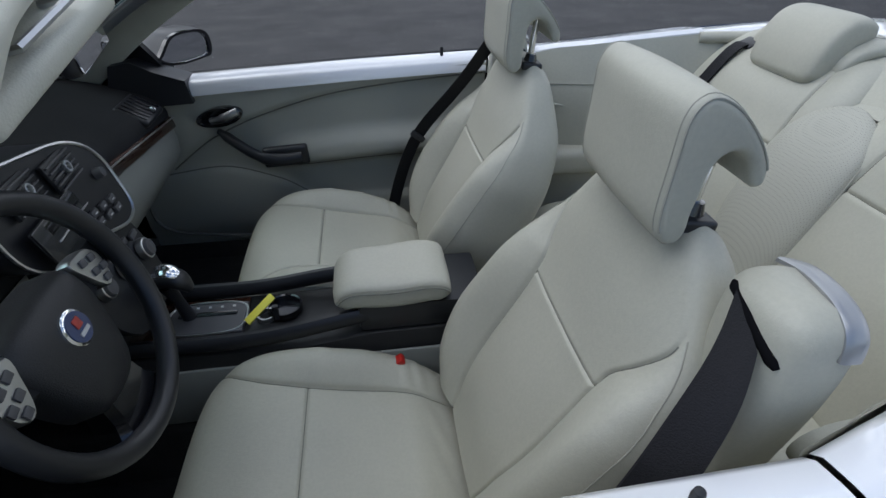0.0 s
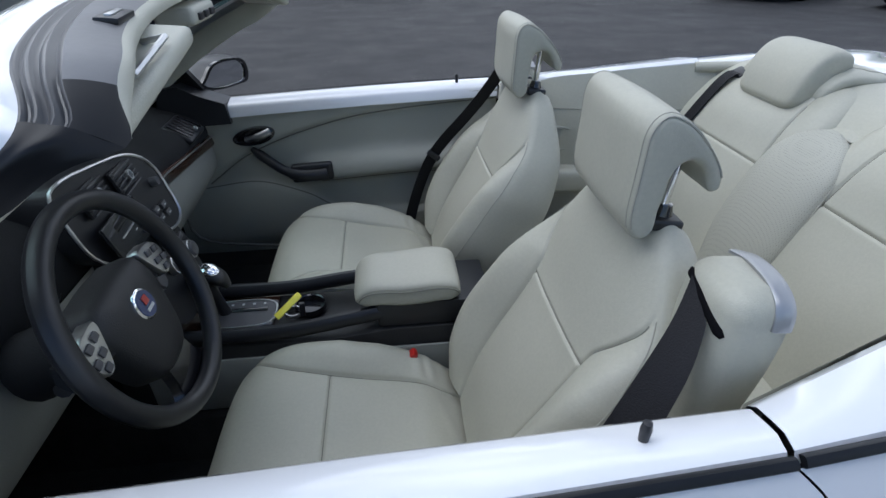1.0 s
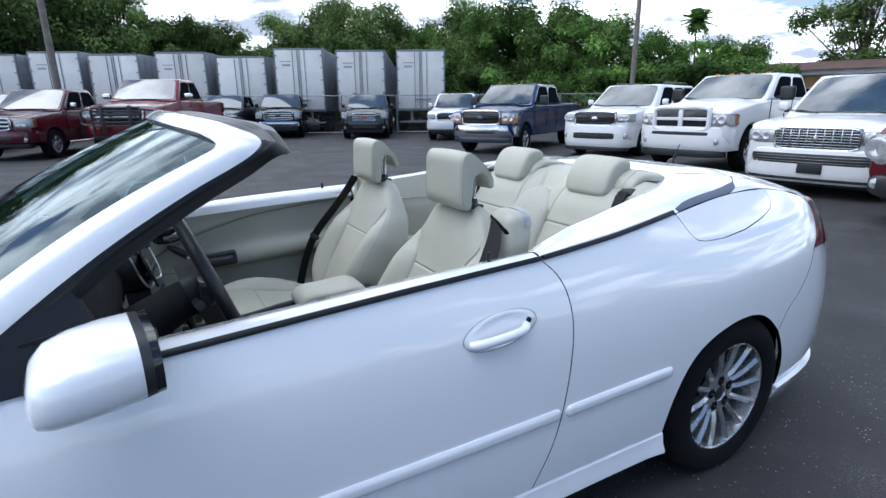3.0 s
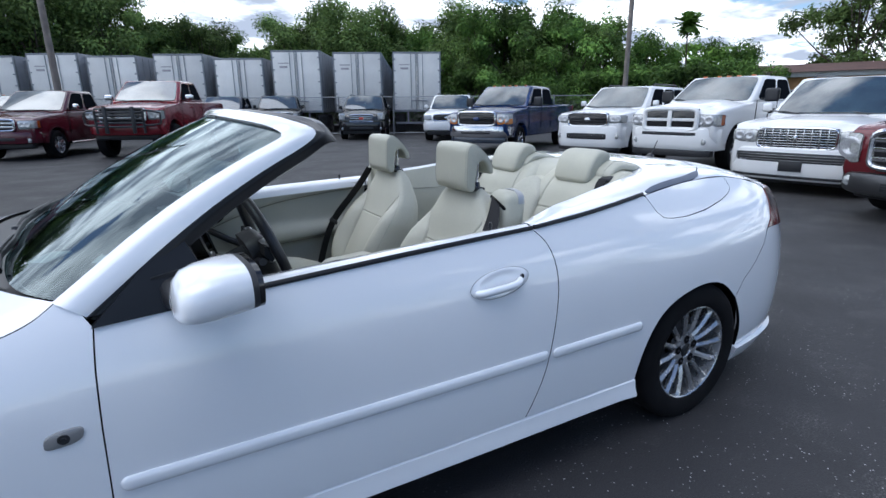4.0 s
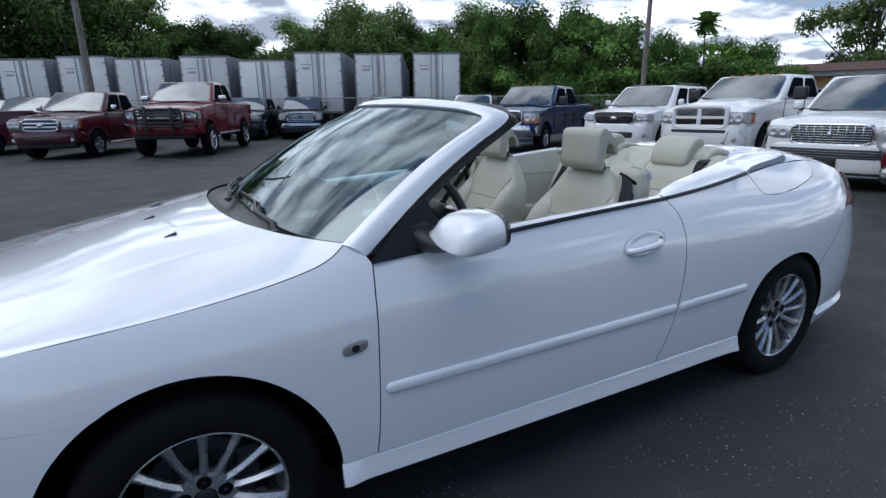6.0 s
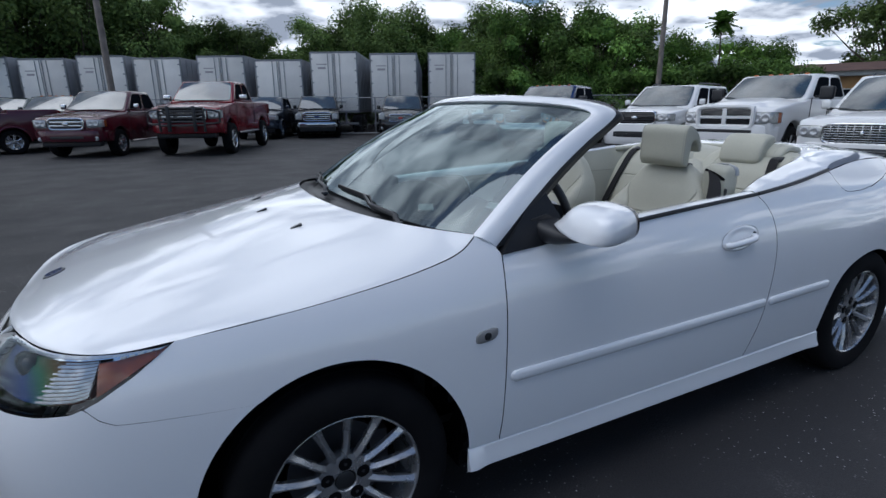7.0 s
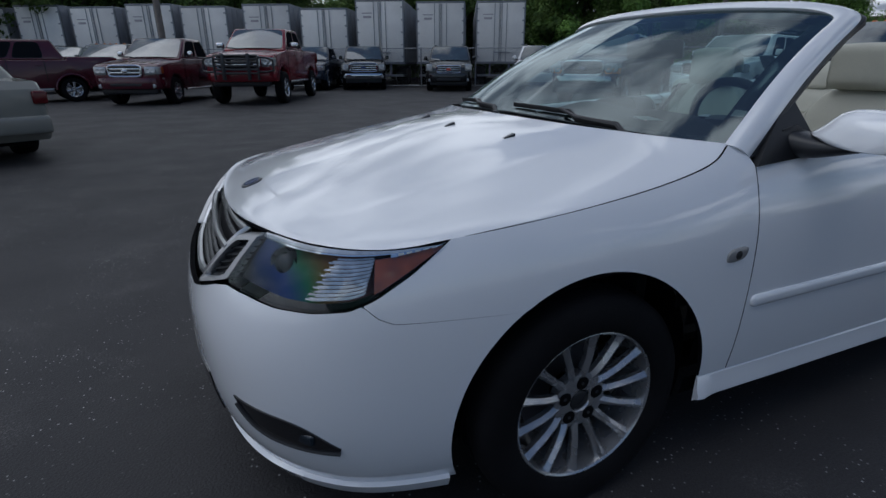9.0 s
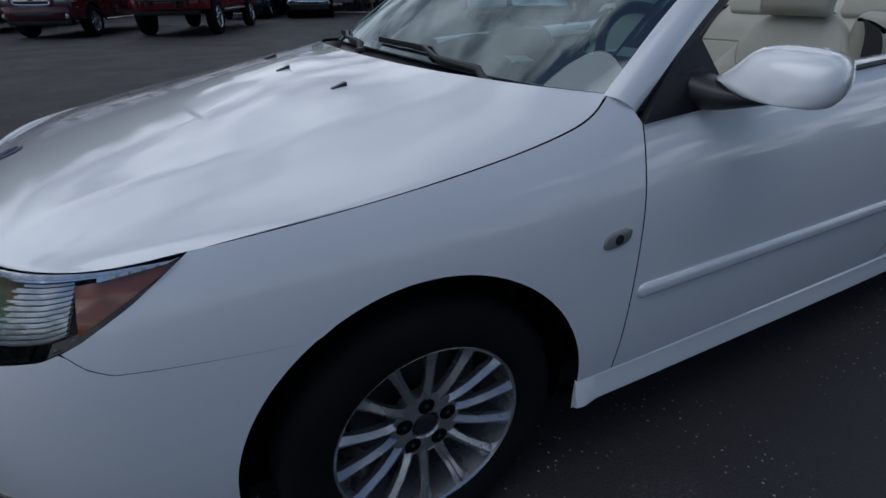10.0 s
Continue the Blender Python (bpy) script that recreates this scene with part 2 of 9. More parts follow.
M["alloy"] = material("alloy_wheel_silver", (0.42, 0.425, 0.435), 0.26, 0.75, coat=0.6, vary=0.06, vscale=14, rvary=0.06)
M["alloy_dark"] = material("wheel_barrel_grey", (0.06, 0.06, 0.065), 0.5, 0.6)
M["leather"] = material("parchment_leather", (0.425, 0.418, 0.342), 0.45, vary=0.045, vscale=5, fine=0.03, fscale=160, bump=0.10, bscale=420)
M["leather_seam"] = material("leather_seam", (0.34, 0.335, 0.28), 0.6)
# darker copy of leather_seam: the shade of the creases put into its colour
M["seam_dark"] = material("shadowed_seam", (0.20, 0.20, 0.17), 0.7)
M["card_line"] = material("dark_stitch_line", (0.16, 0.16, 0.14), 0.7)
M["leather_perf"] = perforated_material("perforated_leather", (0.41, 0.405, 0.34), 260)
M["lining"] = material("parchment_lining", (0.50, 0.50, 0.43), 0.8, vary=0.04, vscale=9, bump=0.15, bscale=300)
M["card"] = material("parchment_door_card", (0.375, 0.378, 0.322), 0.6, vary=0.04, vscale=6, bump=0.12, bscale=350)
M["dash"] = material("charcoal_dashboard", (0.024, 0.025, 0.027), 0.8, spec=0.06, vary=0.1, vscale=7, bump=0.2, bscale=380)
M["dash_low"] = material("grey_lower_trim", (0.27, 0.28, 0.26), 0.6, vary=0.06, vscale=8, bump=0.12, bscale=300)
M["soft_black"] = material("soft_black_plastic", (0.016, 0.0165, 0.018), 0.5, vary=0.1, vscale=9, bump=0.15, bscale=420)
M["carpet"] = material("black_carpet", (0.012, 0.012, 0.012), 0.95, vary=0.3, vscale=30, bump=0.5, bscale=250)
M["wood"] = material("dark_walnut", (0.030, 0.012, 0.007), 0.22, coat=0.8, vary=0.35, vscale=22)
M["belt"] = material("black_seat_belt", (0.009, 0.009, 0.011), 0.65, spec=0.25, fine=0.2, fscale=300, bump=0.2, bscale=500)
M["red_plastic"] = material("red_plastic", (0.45, 0.02, 0.015), 0.35)
M["yellow_tag"] = material("yellow_tag", (0.75, 0.68, 0.06), 0.5)
M["screen_dark"] = material("dark_display", (0.02, 0.022, 0.025), 0.25, coat=0.4)
M["button"] = material("grey_button", (0.075, 0.075, 0.08), 0.45)
M["mark_white"] = material("pale_marking", (0.55, 0.55, 0.55), 0.5)
M["blue_badge"] = material("blue_badge", (0.03, 0.05, 0.14), 0.25, coat=0.5)
M["red_badge"] = material("red_badge", (0.4, 0.05, 0.04), 0.3)
M["amber"] = material("amber_lens", (0.26, 0.055, 0.012), 0.12, coat=1.0, vary=0.25, vscale=40)
M["red_lens"] = material("red_lens", (0.085, 0.004, 0.006), 0.12, spec=0.4, coat=0.2)
M["gunmetal"] = material("gunmetal_trim", (0.11, 0.112, 0.118), 0.32, 0.9)
M["marker_lens"] = material("marker_lens", (0.23, 0.225, 0.22), 0.2, coat=0.5)
M["smoked_lens"] = material("smoked_lens", (0.012, 0.003, 0.004), 0.16, spec=0.25)
M["clear_lens"] = material("clear_lens_insert", (0.55, 0.56, 0.58), 0.15, 0.6, coat=1.0, vary=0.25, vscale=60)
M["reflector"] = material("lamp_reflector", (0.75, 0.76, 0.78), 0.12, 1.0, vary=0.2, vscale=90)
M["lamp_dark"] = material("lamp_housing", (0.03, 0.032, 0.035), 0.25, 0.3)
M["projector_lens"] = material("projector_lens", (0.012, 0.018, 0.026), 0.08, 0.0, spec=0.5)
M["lamp_sheen"] = sheen_material()
M["glass"] = glass_material("windscreen_glass", (0.30, 0.46, 0.46), ior=2.3)
M["lens_glass"] = glass_material("lamp_lens_glass", (0.90, 0.92, 0.93), ior=1.28)
M["mirror"] = material("mirror_glass", (0.85, 0.86, 0.88), 0.01, 1.0)
M["asphalt"] = ground_material()


# ---- mesh helpers ----
def finish(me, mats, smooth=True, sharp=38):
    for m in (mats if isinstance(mats, (list, tuple)) else [mats]):
        me.materials.append(m)
    if smooth:
        me.polygons.foreach_set("use_smooth", [True] * len(me.polygons))
        me.set_sharp_from_angle(angle=radians(sharp))
    me.update()
    return me


def mesh_of(name, verts, faces, mats, smooth=True, sharp=38):
    me = bpy.data.meshes.new(name)
    me.from_pydata([tuple(map(float, v)) for v in verts], [], [tuple(map(int, f)) for f in faces])
    return finish(me, mats, smooth, sharp)


def part(name, data, mats=None, parent=None, label="", smooth=True, sharp=38):
    """One mesh object under a thing or a part. data: a bmesh, (verts, faces) or a mesh."""
    if isinstance(data, bmesh.types.BMesh):
        me = bpy.data.meshes.new(name)
        data.normal_update()
        data.to_mesh(me)
        data.free()
        finish(me, mats, smooth, sharp)
    elif isinstance(data, tuple):
        me = mesh_of(name, data[0], data[1], mats, smooth, sharp)
        if len(data) > 2 and isinstance(mats, (list, tuple)):
            me.polygons.foreach_set("material_index", [int(k) for k in data[2]])
    else:
        me = data
    ob = new(name, me)
    if parent is not None:
        ob.parent = parent
    if label:
        tagged(ob, label)
    return ob


def thing(name, label, category, m=None, group="", kind=""):
    ob = new(name)
    ob.empty_display_size = 0.1
    if m is not None:
        ob.matrix_world = m
    return tagged(ob, label, category, group, kind)


def merge(*items):
    """Several (verts, faces) as one."""
    vs, fs, flags = [], [], []
    for it in items:
        k = len(vs)
        vs += [tuple(p) for p in it[0]]
        fs += [tuple(i + k for i in q) for q in it[1]]
        flags += list(it[2]) if len(it) > 2 else [0] * len(it[1])
    return vs, fs, flags


def moved(item, m):
    return ([tuple(m @ Vector(p)) for p in item[0]], *item[1:])


def mirrored(item):
    """The same across the car's middle, with the faces turned round."""
    return ([(x, -y, z) for x, y, z in item[0]], [tuple(reversed(f)) for f in item[1]], *item[2:])


def box(cx, cy, cz, sx, sy, sz, bevel=0.0, seg=2, rot=None):
    bm = bmesh.new()
    bmesh.ops.create_cube(bm, size=1.0)
    bmesh.ops.scale(bm, vec=(sx, sy, sz), verts=bm.verts)
    if bevel:
        bmesh.ops.bevel(bm, geom=bm.edges[:], offset=min(bevel, 0.49 * min(sx, sy, sz)), segments=seg, profile=0.6, affect="EDGES")
    m = Matrix.Translation((cx, cy, cz))
    if rot:
        m = m @ Euler([radians(a) for a in rot]).to_matrix().to_4x4()
    bmesh.ops.transform(bm, matrix=m, verts=bm.verts)
    bm.verts.ensure_lookup_table()
    vs, fs = [tuple(v.co) for v in bm.verts], [tuple(v.index for v in f.verts) for f in bm.faces]
    bm.free()
    return vs, fs


def grid_faces(nu, nv, base=0, flip=False, wrap_u=False):
    fs = []
    for i in range(nu if wrap_u else nu - 1):
        for j in range(nv - 1):
            a, b = base + i * nv + j, base + ((i + 1) % nu) * nv + j
            q = (a, b, b + 1, a + 1)
            fs.append(q[::-1] if flip else q)
    return fs


def sheet(P, thick=0.0, outward=None, calm=0):
    """A sheet over the grid P (nu, nv, 3), as (verts, faces), with a turned-in rim of the given depth.
    outward: a point on the inner side, away from which the sheet faces."""
    P = np.asarray(P, float)
    nu, nv = P.shape[:2]
    du = np.gradient(P, axis=0)
    dv = np.gradient(P, axis=1)
    n = np.cross(du, dv)
    ln = np.linalg.norm(n, axis=2, keepdims=True)
    n = n / np.maximum(ln, 1e-12)
    flip = False
    if outward is not None:
        c = np.asarray(outward, float)
        if np.sum(n * (P - c)) < 0:
            n, flip = -n, True
    if calm:
        # the rim turns in along the steadier directions a few rows inside
        n = n[np.clip(np.arange(nu), calm, nu - 1 - calm)][:, np.clip(np.arange(nv), calm, nv - 1 - calm)]
    vs = [tuple(p) for p in P.reshape(-1, 3)]
    fs = grid_faces(nu, nv, 0, flip)
    flat_count = len(fs)
    if thick:
        rim = [(i, 0) for i in range(nu)] + [(nu - 1, j) for j in range(1, nv)] + [(i, nv - 1) for i in range(nu - 2, -1, -1)] + [(0, j) for j in range(nv - 2, 0, -1)]
        base = len(vs)
        for i, j in rim:
            vs.append(tuple(P[i, j] - n[i, j] * thick))
        k = len(rim)
        for a in range(k):
            b = (a + 1) % k
            ia, ib = rim[a][0] * nv + rim[a][1], rim[b][0] * nv + rim[b][1]
            q = (ia, base + a, base + b, ib)
            fs.append(q if flip else q[::-1])
    return vs, fs, [0] * flat_count + [1] * (len(fs) - flat_count)


def loft(rings, closed=True, cap=True):
    """A skin over rings of equal length; rings closed on themselves unless closed is False."""
    rings = [list(r) for r in rings]
    n = len(rings[0])
    vs = [tuple(p) for r in rings for p in r]
    fs = []
    for i in range(len(rings) - 1):
        for j in range(n if closed else n - 1):
            a, b = i * n + j, i * n + (j + 1) % n
            fs.append((a, b, b + n, a + n))
    if cap and closed:
        fs.append(tuple(range(n - 1, -1, -1)))
        k = (len(rings) - 1) * n
        fs.append(tuple(range(k, k + n)))
    return vs, fs


def tube(path, r, n=8, cap=True, flat=None):
    """A tube along a path. r: one radius or one a point. flat: (width, height) of an elliptic section instead."""
    pts = [Vector(p) for p in path]
    rings = []
    ref = None
    for i, p in enumerate(pts):
        d = (pts[min(i + 1, len(pts) - 1)] - pts[max(i - 1, 0)]).normalized()
        if ref is None:
            ref = Vector((0, 0, 1)) if abs(d.z) < 0.9 else Vector((1, 0, 0))
        a = d.cross(ref).normalized()
        b = a.cross(d).normalized()
        ref = b
        ra, rb = (flat if flat else ((r[i], r[i]) if isinstance(r, (list, tuple)) else (r, r)))
        rings.append([p + a * (ra * math.cos(t)) + b * (rb * math.sin(t)) for t in [2 * math.pi * k / n for k in range(n)]])
    return loft(rings, True, cap)


def lathe(profile, n=32, axis="y", close=False):
    """Turns a profile of (radius, along) about an axis."""
    rings = []
    for k in range(n):
        a = 2 * math.pi * k / n
        c, s = math.cos(a), math.sin(a)
        if axis == "y":
            rings.append([(r * c, h, r * s) for r, h in profile])
        elif axis == "z":
            rings.append([(r * c, r * s, h) for r, h in profile])
        else:
            rings.append([(h, r * c, r * s) for r, h in profile])
    nv = len(profile)
    vs = [p for r in rings for p in r]
    return vs, grid_faces(n, nv, 0, False, True)


def spline(xs, ys):
    """A natural cubic spline through the points, held straight past the ends; takes arrays."""
    xs, ys = np.asarray(xs, float), np.asarray(ys, float)
    n = len(xs)
    h = np.diff(xs)
    A, r = np.eye(n), np.zeros(n)
    for i in range(1, n - 1):
        A[i, i - 1], A[i, i], A[i, i + 1] = h[i - 1], 2 * (h[i - 1] + h[i]), h[i]
        r[i] = 6 * ((ys[i + 1] - ys[i]) / h[i] - (ys[i] - ys[i - 1]) / h[i - 1])
    m = np.linalg.solve(A, r)

    def f(x):
        x = np.clip(np.asarray(x, float), xs[0], xs[-1])
        i = np.clip(np.searchsorted(xs, x) - 1, 0, n - 2)
        a, b = xs[i + 1] - x, x - xs[i]
        return (m[i] * a ** 3 + m[i + 1] * b ** 3) / (6 * h[i]) + (ys[i] / h[i] - m[i] * h[i] / 6) * a + (ys[i + 1] / h[i] - m[i + 1] * h[i] / 6) * b

    return f


def pchip(xs, ys):
    """A monotone cubic through the points."""
    xs, ys = np.asarray(xs, float), np.asarray(ys, float)
    h, d = np.diff(xs), np.diff(ys) / np.diff(xs)
    m = np.zeros(len(xs))
    m[0], m[-1] = d[0], d[-1]
    for i in range(1, len(xs) - 1):
        if d[i - 1] * d[i] > 0:
            w1, w2 = 2 * h[i] + h[i - 1], h[i] + 2 * h[i - 1]
            m[i] = (w1 + w2) / (w1 / d[i - 1] + w2 / d[i])

    def f(x):
        x = np.clip(np.asarray(x, float), xs[0], xs[-1])
        i = np.clip(np.searchsorted(xs, x) - 1, 0, len(xs) - 2)
        t = (x - xs[i]) / h[i]
        return (ys[i] * (1 + 2 * t) * (1 - t) ** 2 + h[i] * m[i] * t * (1 - t) ** 2 + ys[i + 1] * t * t * (3 - 2 * t) + h[i] * m[i + 1] * t * t * (t - 1))

    return f


def resample(pts, n, smooth=False):
    """n points evenly along a polyline (or a curve through its points)."""
    p = np.asarray(pts, float)
    if smooth and len(p) > 2:
        t = np.concatenate([[0], np.cumsum(np.linalg.norm(np.diff(p, axis=0), axis=1))])
        q = np.linspace(0, t[-1], 40 * len(p))
        p = np.stack([spline(t, p[:, k])(q) for k in range(p.shape[1])], 1)
    t = np.concatenate([[0], np.cumsum(np.linalg.norm(np.diff(p, axis=0), axis=1))])
    q = np.linspace(0, t[-1], n)
    return np.stack([np.interp(q, t, p[:, k]) for k in range(p.shape[1])], 1)


def coons(bottom, top, left, right):
    """A grid (nu, nv, k) between four border curves; bottom and top run alike in u, left and right in v."""
    nu, nv = len(bottom), len(left)
    u, v = np.linspace(0, 1, nu)[:, None, None], np.linspace(0, 1, nv)[None, :, None]
    B, T, Lf, R = bottom[:, None], top[:, None], left[None], right[None]
    return (1 - v) * B + v * T + (1 - u) * Lf + u * R - ((1 - u) * (1 - v) * bottom[0] + u * (1 - v) * bottom[-1] + (1 - u) * v * top[0] + u * v * top[-1])


def strip_along(path, ups, width, height):
    """A flat rounded moulding along a path: path points, outward directions, width across and height above."""
    path = [Vector(p) for p in path]
    rings = []
    for i, p in enumerate(path):
        d = (path[min(i + 1, len(path) - 1)] - path[max(i - 1, 0)]).normalized()
        o = Vector(ups[i]).normalized()
        s = o.cross(d).normalized()
        k = 1.0
        rings.append([p + s * (width / 2 * a) + o * (height * b * k) for a, b in ((-1, -0.4), (-1, 0.5), (-0.75, 0.9), (-0.3, 1), (0.3, 1), (0.75, 0.9), (1, 0.5), (1, -0.4))])
    return loft(rings, True, True)


# ---- the convertible's outer skin ----
# plan of the widest line, left half, from the nose round to the tail: along, half width
PLAN = [(-2.272, 0.0), (-2.265, 0.2), (-2.234, 0.40), (-2.146, 0.60), (-1.97, 0.757), (-1.72, 0.834), (-1.34, 0.872), (-0.9, 0.884), (-0.4, 0.886),
        (0.2, 0.884), (0.8, 0.876), (1.34, 0.868), (1.72, 0.842), (2.02, 0.782), (2.225, 0.65), (2.33, 0.43), (2.365, 0.2), (2.37, 0.0)]
_p = np.array([(x, -y) for x, y in PLAN])
_p = np.concatenate([[(_p[1][0], -_p[1][1])], _p, [(_p[-2][0], -_p[-2][1])]])
_t = np.concatenate([[0], np.cumsum(np.linalg.norm(np.diff(_p, axis=0), axis=1))])
_fx, _fy = spline(_t, _p[:, 0]), spline(_t, _p[:, 1])
_S = np.linspace(_t[1], _t[-2], 1600)
PLAN_X, PLAN_Y = _fx(_S), _fy(_S)
_gx, _gy = np.gradient(PLAN_X, _S), np.gradient(PLAN_Y, _S)
_gl = np.hypot(_gx, _gy)
PLAN_NX, PLAN_NY = _gy / _gl, -_gx / _gl  # outward
S_LEN = _S - _S[0]
ZK = (0.14, 0.22, 0.32, 0.44, 0.56, 0.68, 0.78, 0.87, 0.95, 1.02, 1.10)
# inward lean of the skin at those heights, by plan position
LEAN_KEYS = [
    (-9.0, (0.09, 0.045, 0.012, 0.0, 0.006, 0.060, 0.145, 0.245, 0.31, 0.43, 0.55)),
    (-2.15, (0.09, 0.045, 0.012, 0.0, 0.005, 0.045, 0.115, 0.21, 0.29, 0.41, 0.53)),
    (-1.90, (0.08, 0.04, 0.012, 0.0, 0.002, 0.018, 0.055, 0.12, 0.22, 0.33, 0.45)),
    (-1.60, (0.07, 0.035, 0.010, 0.0, 0.0, 0.010, 0.035, 0.085, 0.17, 0.28, 0.40)),
    (-1.20, (0.065, 0.03, 0.010, 0.0, 0.0, 0.006, 0.025, 0.068, 0.14, 0.24, 0.36)),
    (-0.80, (0.065, 0.03, 0.012, 0.002, 0.0, 0.004, 0.017, 0.045, 0.085, 0.14, 0.22)),
    (0.0, (0.065, 0.032, 0.014, 0.003, 0.0, 0.004, 0.016, 0.040, 0.075, 0.115, 0.18)),
    (0.8, (0.065, 0.03, 0.012, 0.002, 0.0, 0.004, 0.018, 0.044, 0.080, 0.120, 0.18)),
    (1.34, (0.065, 0.03, 0.010, 0.0, 0.0, 0.006, 0.022, 0.055, 0.098, 0.155, 0.24)),
    (1.9, (0.07, 0.035, 0.010, 0.0, 0.0, 0.010, 0.028, 0.060, 0.105, 0.17, 0.26)),
    (9.0, (0.08, 0.04, 0.012, 0.0, 0.004, 0.016, 0.040, 0.075, 0.12, 0.19, 0.29)),
]


def s_of_x(x):
    """Length along the plan where the plan line stands at x."""
    return np.interp(x, PLAN_X, S_LEN)


_sk = np.array([0 if k[0] == -9 else (S_LEN[-1] if k[0] == 9 else s_of_x(k[0])) for k in LEAN_KEYS])
_cols = np.stack([pchip(_sk, [k[1][j] for k in LEAN_KEYS])(S_LEN) for j in range(len(ZK))], 1)
_ZT = np.linspace(ZK[0], ZK[-1], 160)
_LT = np.stack([spline(ZK, row)(_ZT) for row in _cols[::4]], 0)


def lean(s, z):
    fi = np.clip(np.asarray(s, float) / S_LEN[-1] * (len(S_LEN) - 1) / 4, 0, _LT.shape[0] - 1.001)
    fj = np.clip((np.asarray(z, float) - ZK[0]) / (ZK[-1] - ZK[0]) * 159, 0, 158.999)
    i, j = fi.astype(int), fj.astype(int)
    a, b = fi - i, fj - j
    return (_LT[i, j] * (1 - a) * (1 - b) + _LT[i + 1, j] * a * (1 - b) + _LT[i, j + 1] * (1 - a) * b + _LT[i + 1, j + 1] * a * b)


def skin(s, z, out=0.0):
    """Points of the left side's skin at plan length s and height z (arrays alike)."""
    s, z = np.asarray(s, float), np.asarray(z, float)
    d = lean(s, z) - out
    x, y = np.interp(s, S_LEN, PLAN_X), np.interp(s, S_LEN, PLAN_Y)
    nx, ny = np.interp(s, S_LEN, PLAN_NX), np.interp(s, S_LEN, PLAN_NY)
    return np.stack([x - nx * d, np.minimum(y - ny * d, 0.0), z], -1)


def xs(pts):
    """(x, z) points on the side as (s, z)."""
    return [(float(s_of_x(x)), z) for x, z in pts]


def even_out(G, steps):
    """Settles the inner lines of a flat grid so that none crosses its border."""
    G = G.copy()
    for _ in range(steps):
        du, dv = (G[2:, 1:-1] - G[:-2, 1:-1]) / 2, (G[1:-1, 2:] - G[1:-1, :-2]) / 2
        a, g = (dv ** 2).sum(-1, keepdims=True), (du ** 2).sum(-1, keepdims=True)
        b = (du * dv).sum(-1, keepdims=True)
        cross = G[2:, 2:] - G[2:, :-2] - G[:-2, 2:] + G[:-2, :-2]
        G[1:-1, 1:-1] = (a * (G[2:, 1:-1] + G[:-2, 1:-1]) + g * (G[1:-1, 2:] + G[1:-1, :-2]) - b * cross / 2) / (2 * (a + g) + 1e-12)
    return G


def panel(bottom, top, left, right, nu, nv, out=0.0, gap=0.0019, thick=0.014, smooth=(0, 0, 0, 0), relax=False):
    """A body panel on the left skin between four border curves in (s, z)."""
    b, t = resample(bottom, nu, smooth[0]), resample(top, nu, smooth[1])
    lf, r = resample(left, nv, smooth[2]), resample(right, nv, smooth[3])
    G = even_out(coons(b, t, lf, r), 260) if relax else coons(b, t, lf, r)
    c = np.zeros_like(G)
    # draw the border in by half a joint
    for axis in (0, 1):
        d0 = np.take(G, 1, axis) - np.take(G, 0, axis)
        d1 = np.take(G, -2, axis) - np.take(G, -1, axis)
        for idx, d in ((0, d0), (-1, d1)):
            k = np.minimum(gap / np.maximum(np.linalg.norm(d, axis=-1, keepdims=True), 1e-9), 0.45)
            if axis == 0:
                c[idx] += d * k
            else:
                c[:, idx] += d * k
    G = G + c
    G[..., 0] = np.where(np.abs(G[..., 0]) < 0.004, 0.0, G[..., 0])
    G[..., 0] = np.where(np.abs(G[..., 0] - S_LEN[-1]) < 0.004, S_LEN[-1], G[..., 0])
    return sheet(skin(G[..., 0], G[..., 1], out), thick, (np.interp(G[..., 0].mean(), S_LEN, PLAN_X) * 0.8, 0, 0.5))


def both(name, item, mat, parent, label="", sharp=38):
    """The same part on either side."""
    return part(name, item, mat, parent, label, sharp=sharp), part(name, mirrored(item), mat, parent, label, sharp=sharp)


def arch(cx, cz, rx, rz, a0, a1, n=24):
    return [(cx + rx * math.cos(a), cz + rz * math.sin(a)) for a in np.linspace(radians(a0), radians(a1), n)]


# second material blackens the turned-in rims: the joints' shade put into their colour
PANEL = [M["white"], M["dark_inside"]]
car = thing("convertible_car", "white convertible, top down, parchment leather inside, parked on asphalt", "car")

# border curves of the left side, in (x, height)
F_ARCH = arch(-1.355, 0.315, 0.372, 0.385, 122, 2, 24) + [(-0.984, 0.326)]
F_ARCH_FRONT = arch(-1.355, 0.315, 0.372, 0.385, 122, 201, 14)
R_ARCH = [tuple(p) for p in resample([(0.905, 0.27), (0.935, 0.42), (1.03, 0.56), (1.16, 0.617), (1.29, 0.635), (1.42, 0.612), (1.54, 0.525)], 24, True)]
R_ARCH_BACK = [tuple(p) for p in resample([(1.54, 0.525), (1.615, 0.40), (1.65, 0.27), (1.655, 0.205)], 10, True)]
DOOR_F = [(-0.875, 0.324), (-0.868, 0.40), (-0.862, 0.55), (-0.858, 0.68), (-0.852, 0.82), (-0.845, 0.905)]
DOOR_R = [(0.345, 0.306), (0.405, 0.44), (0.438, 0.56), (0.462, 0.70), (0.470, 0.85), (0.445, 0.925), (0.405, 0.966)]
BELT = [(-0.845, 0.905), (-0.42, 0.930), (-0.03, 0.950), (0.405, 0.966)]
BELT_R = [(0.405, 0.966), (0.70, 0.988), (0.93, 1.013), (1.01, 1.021)]
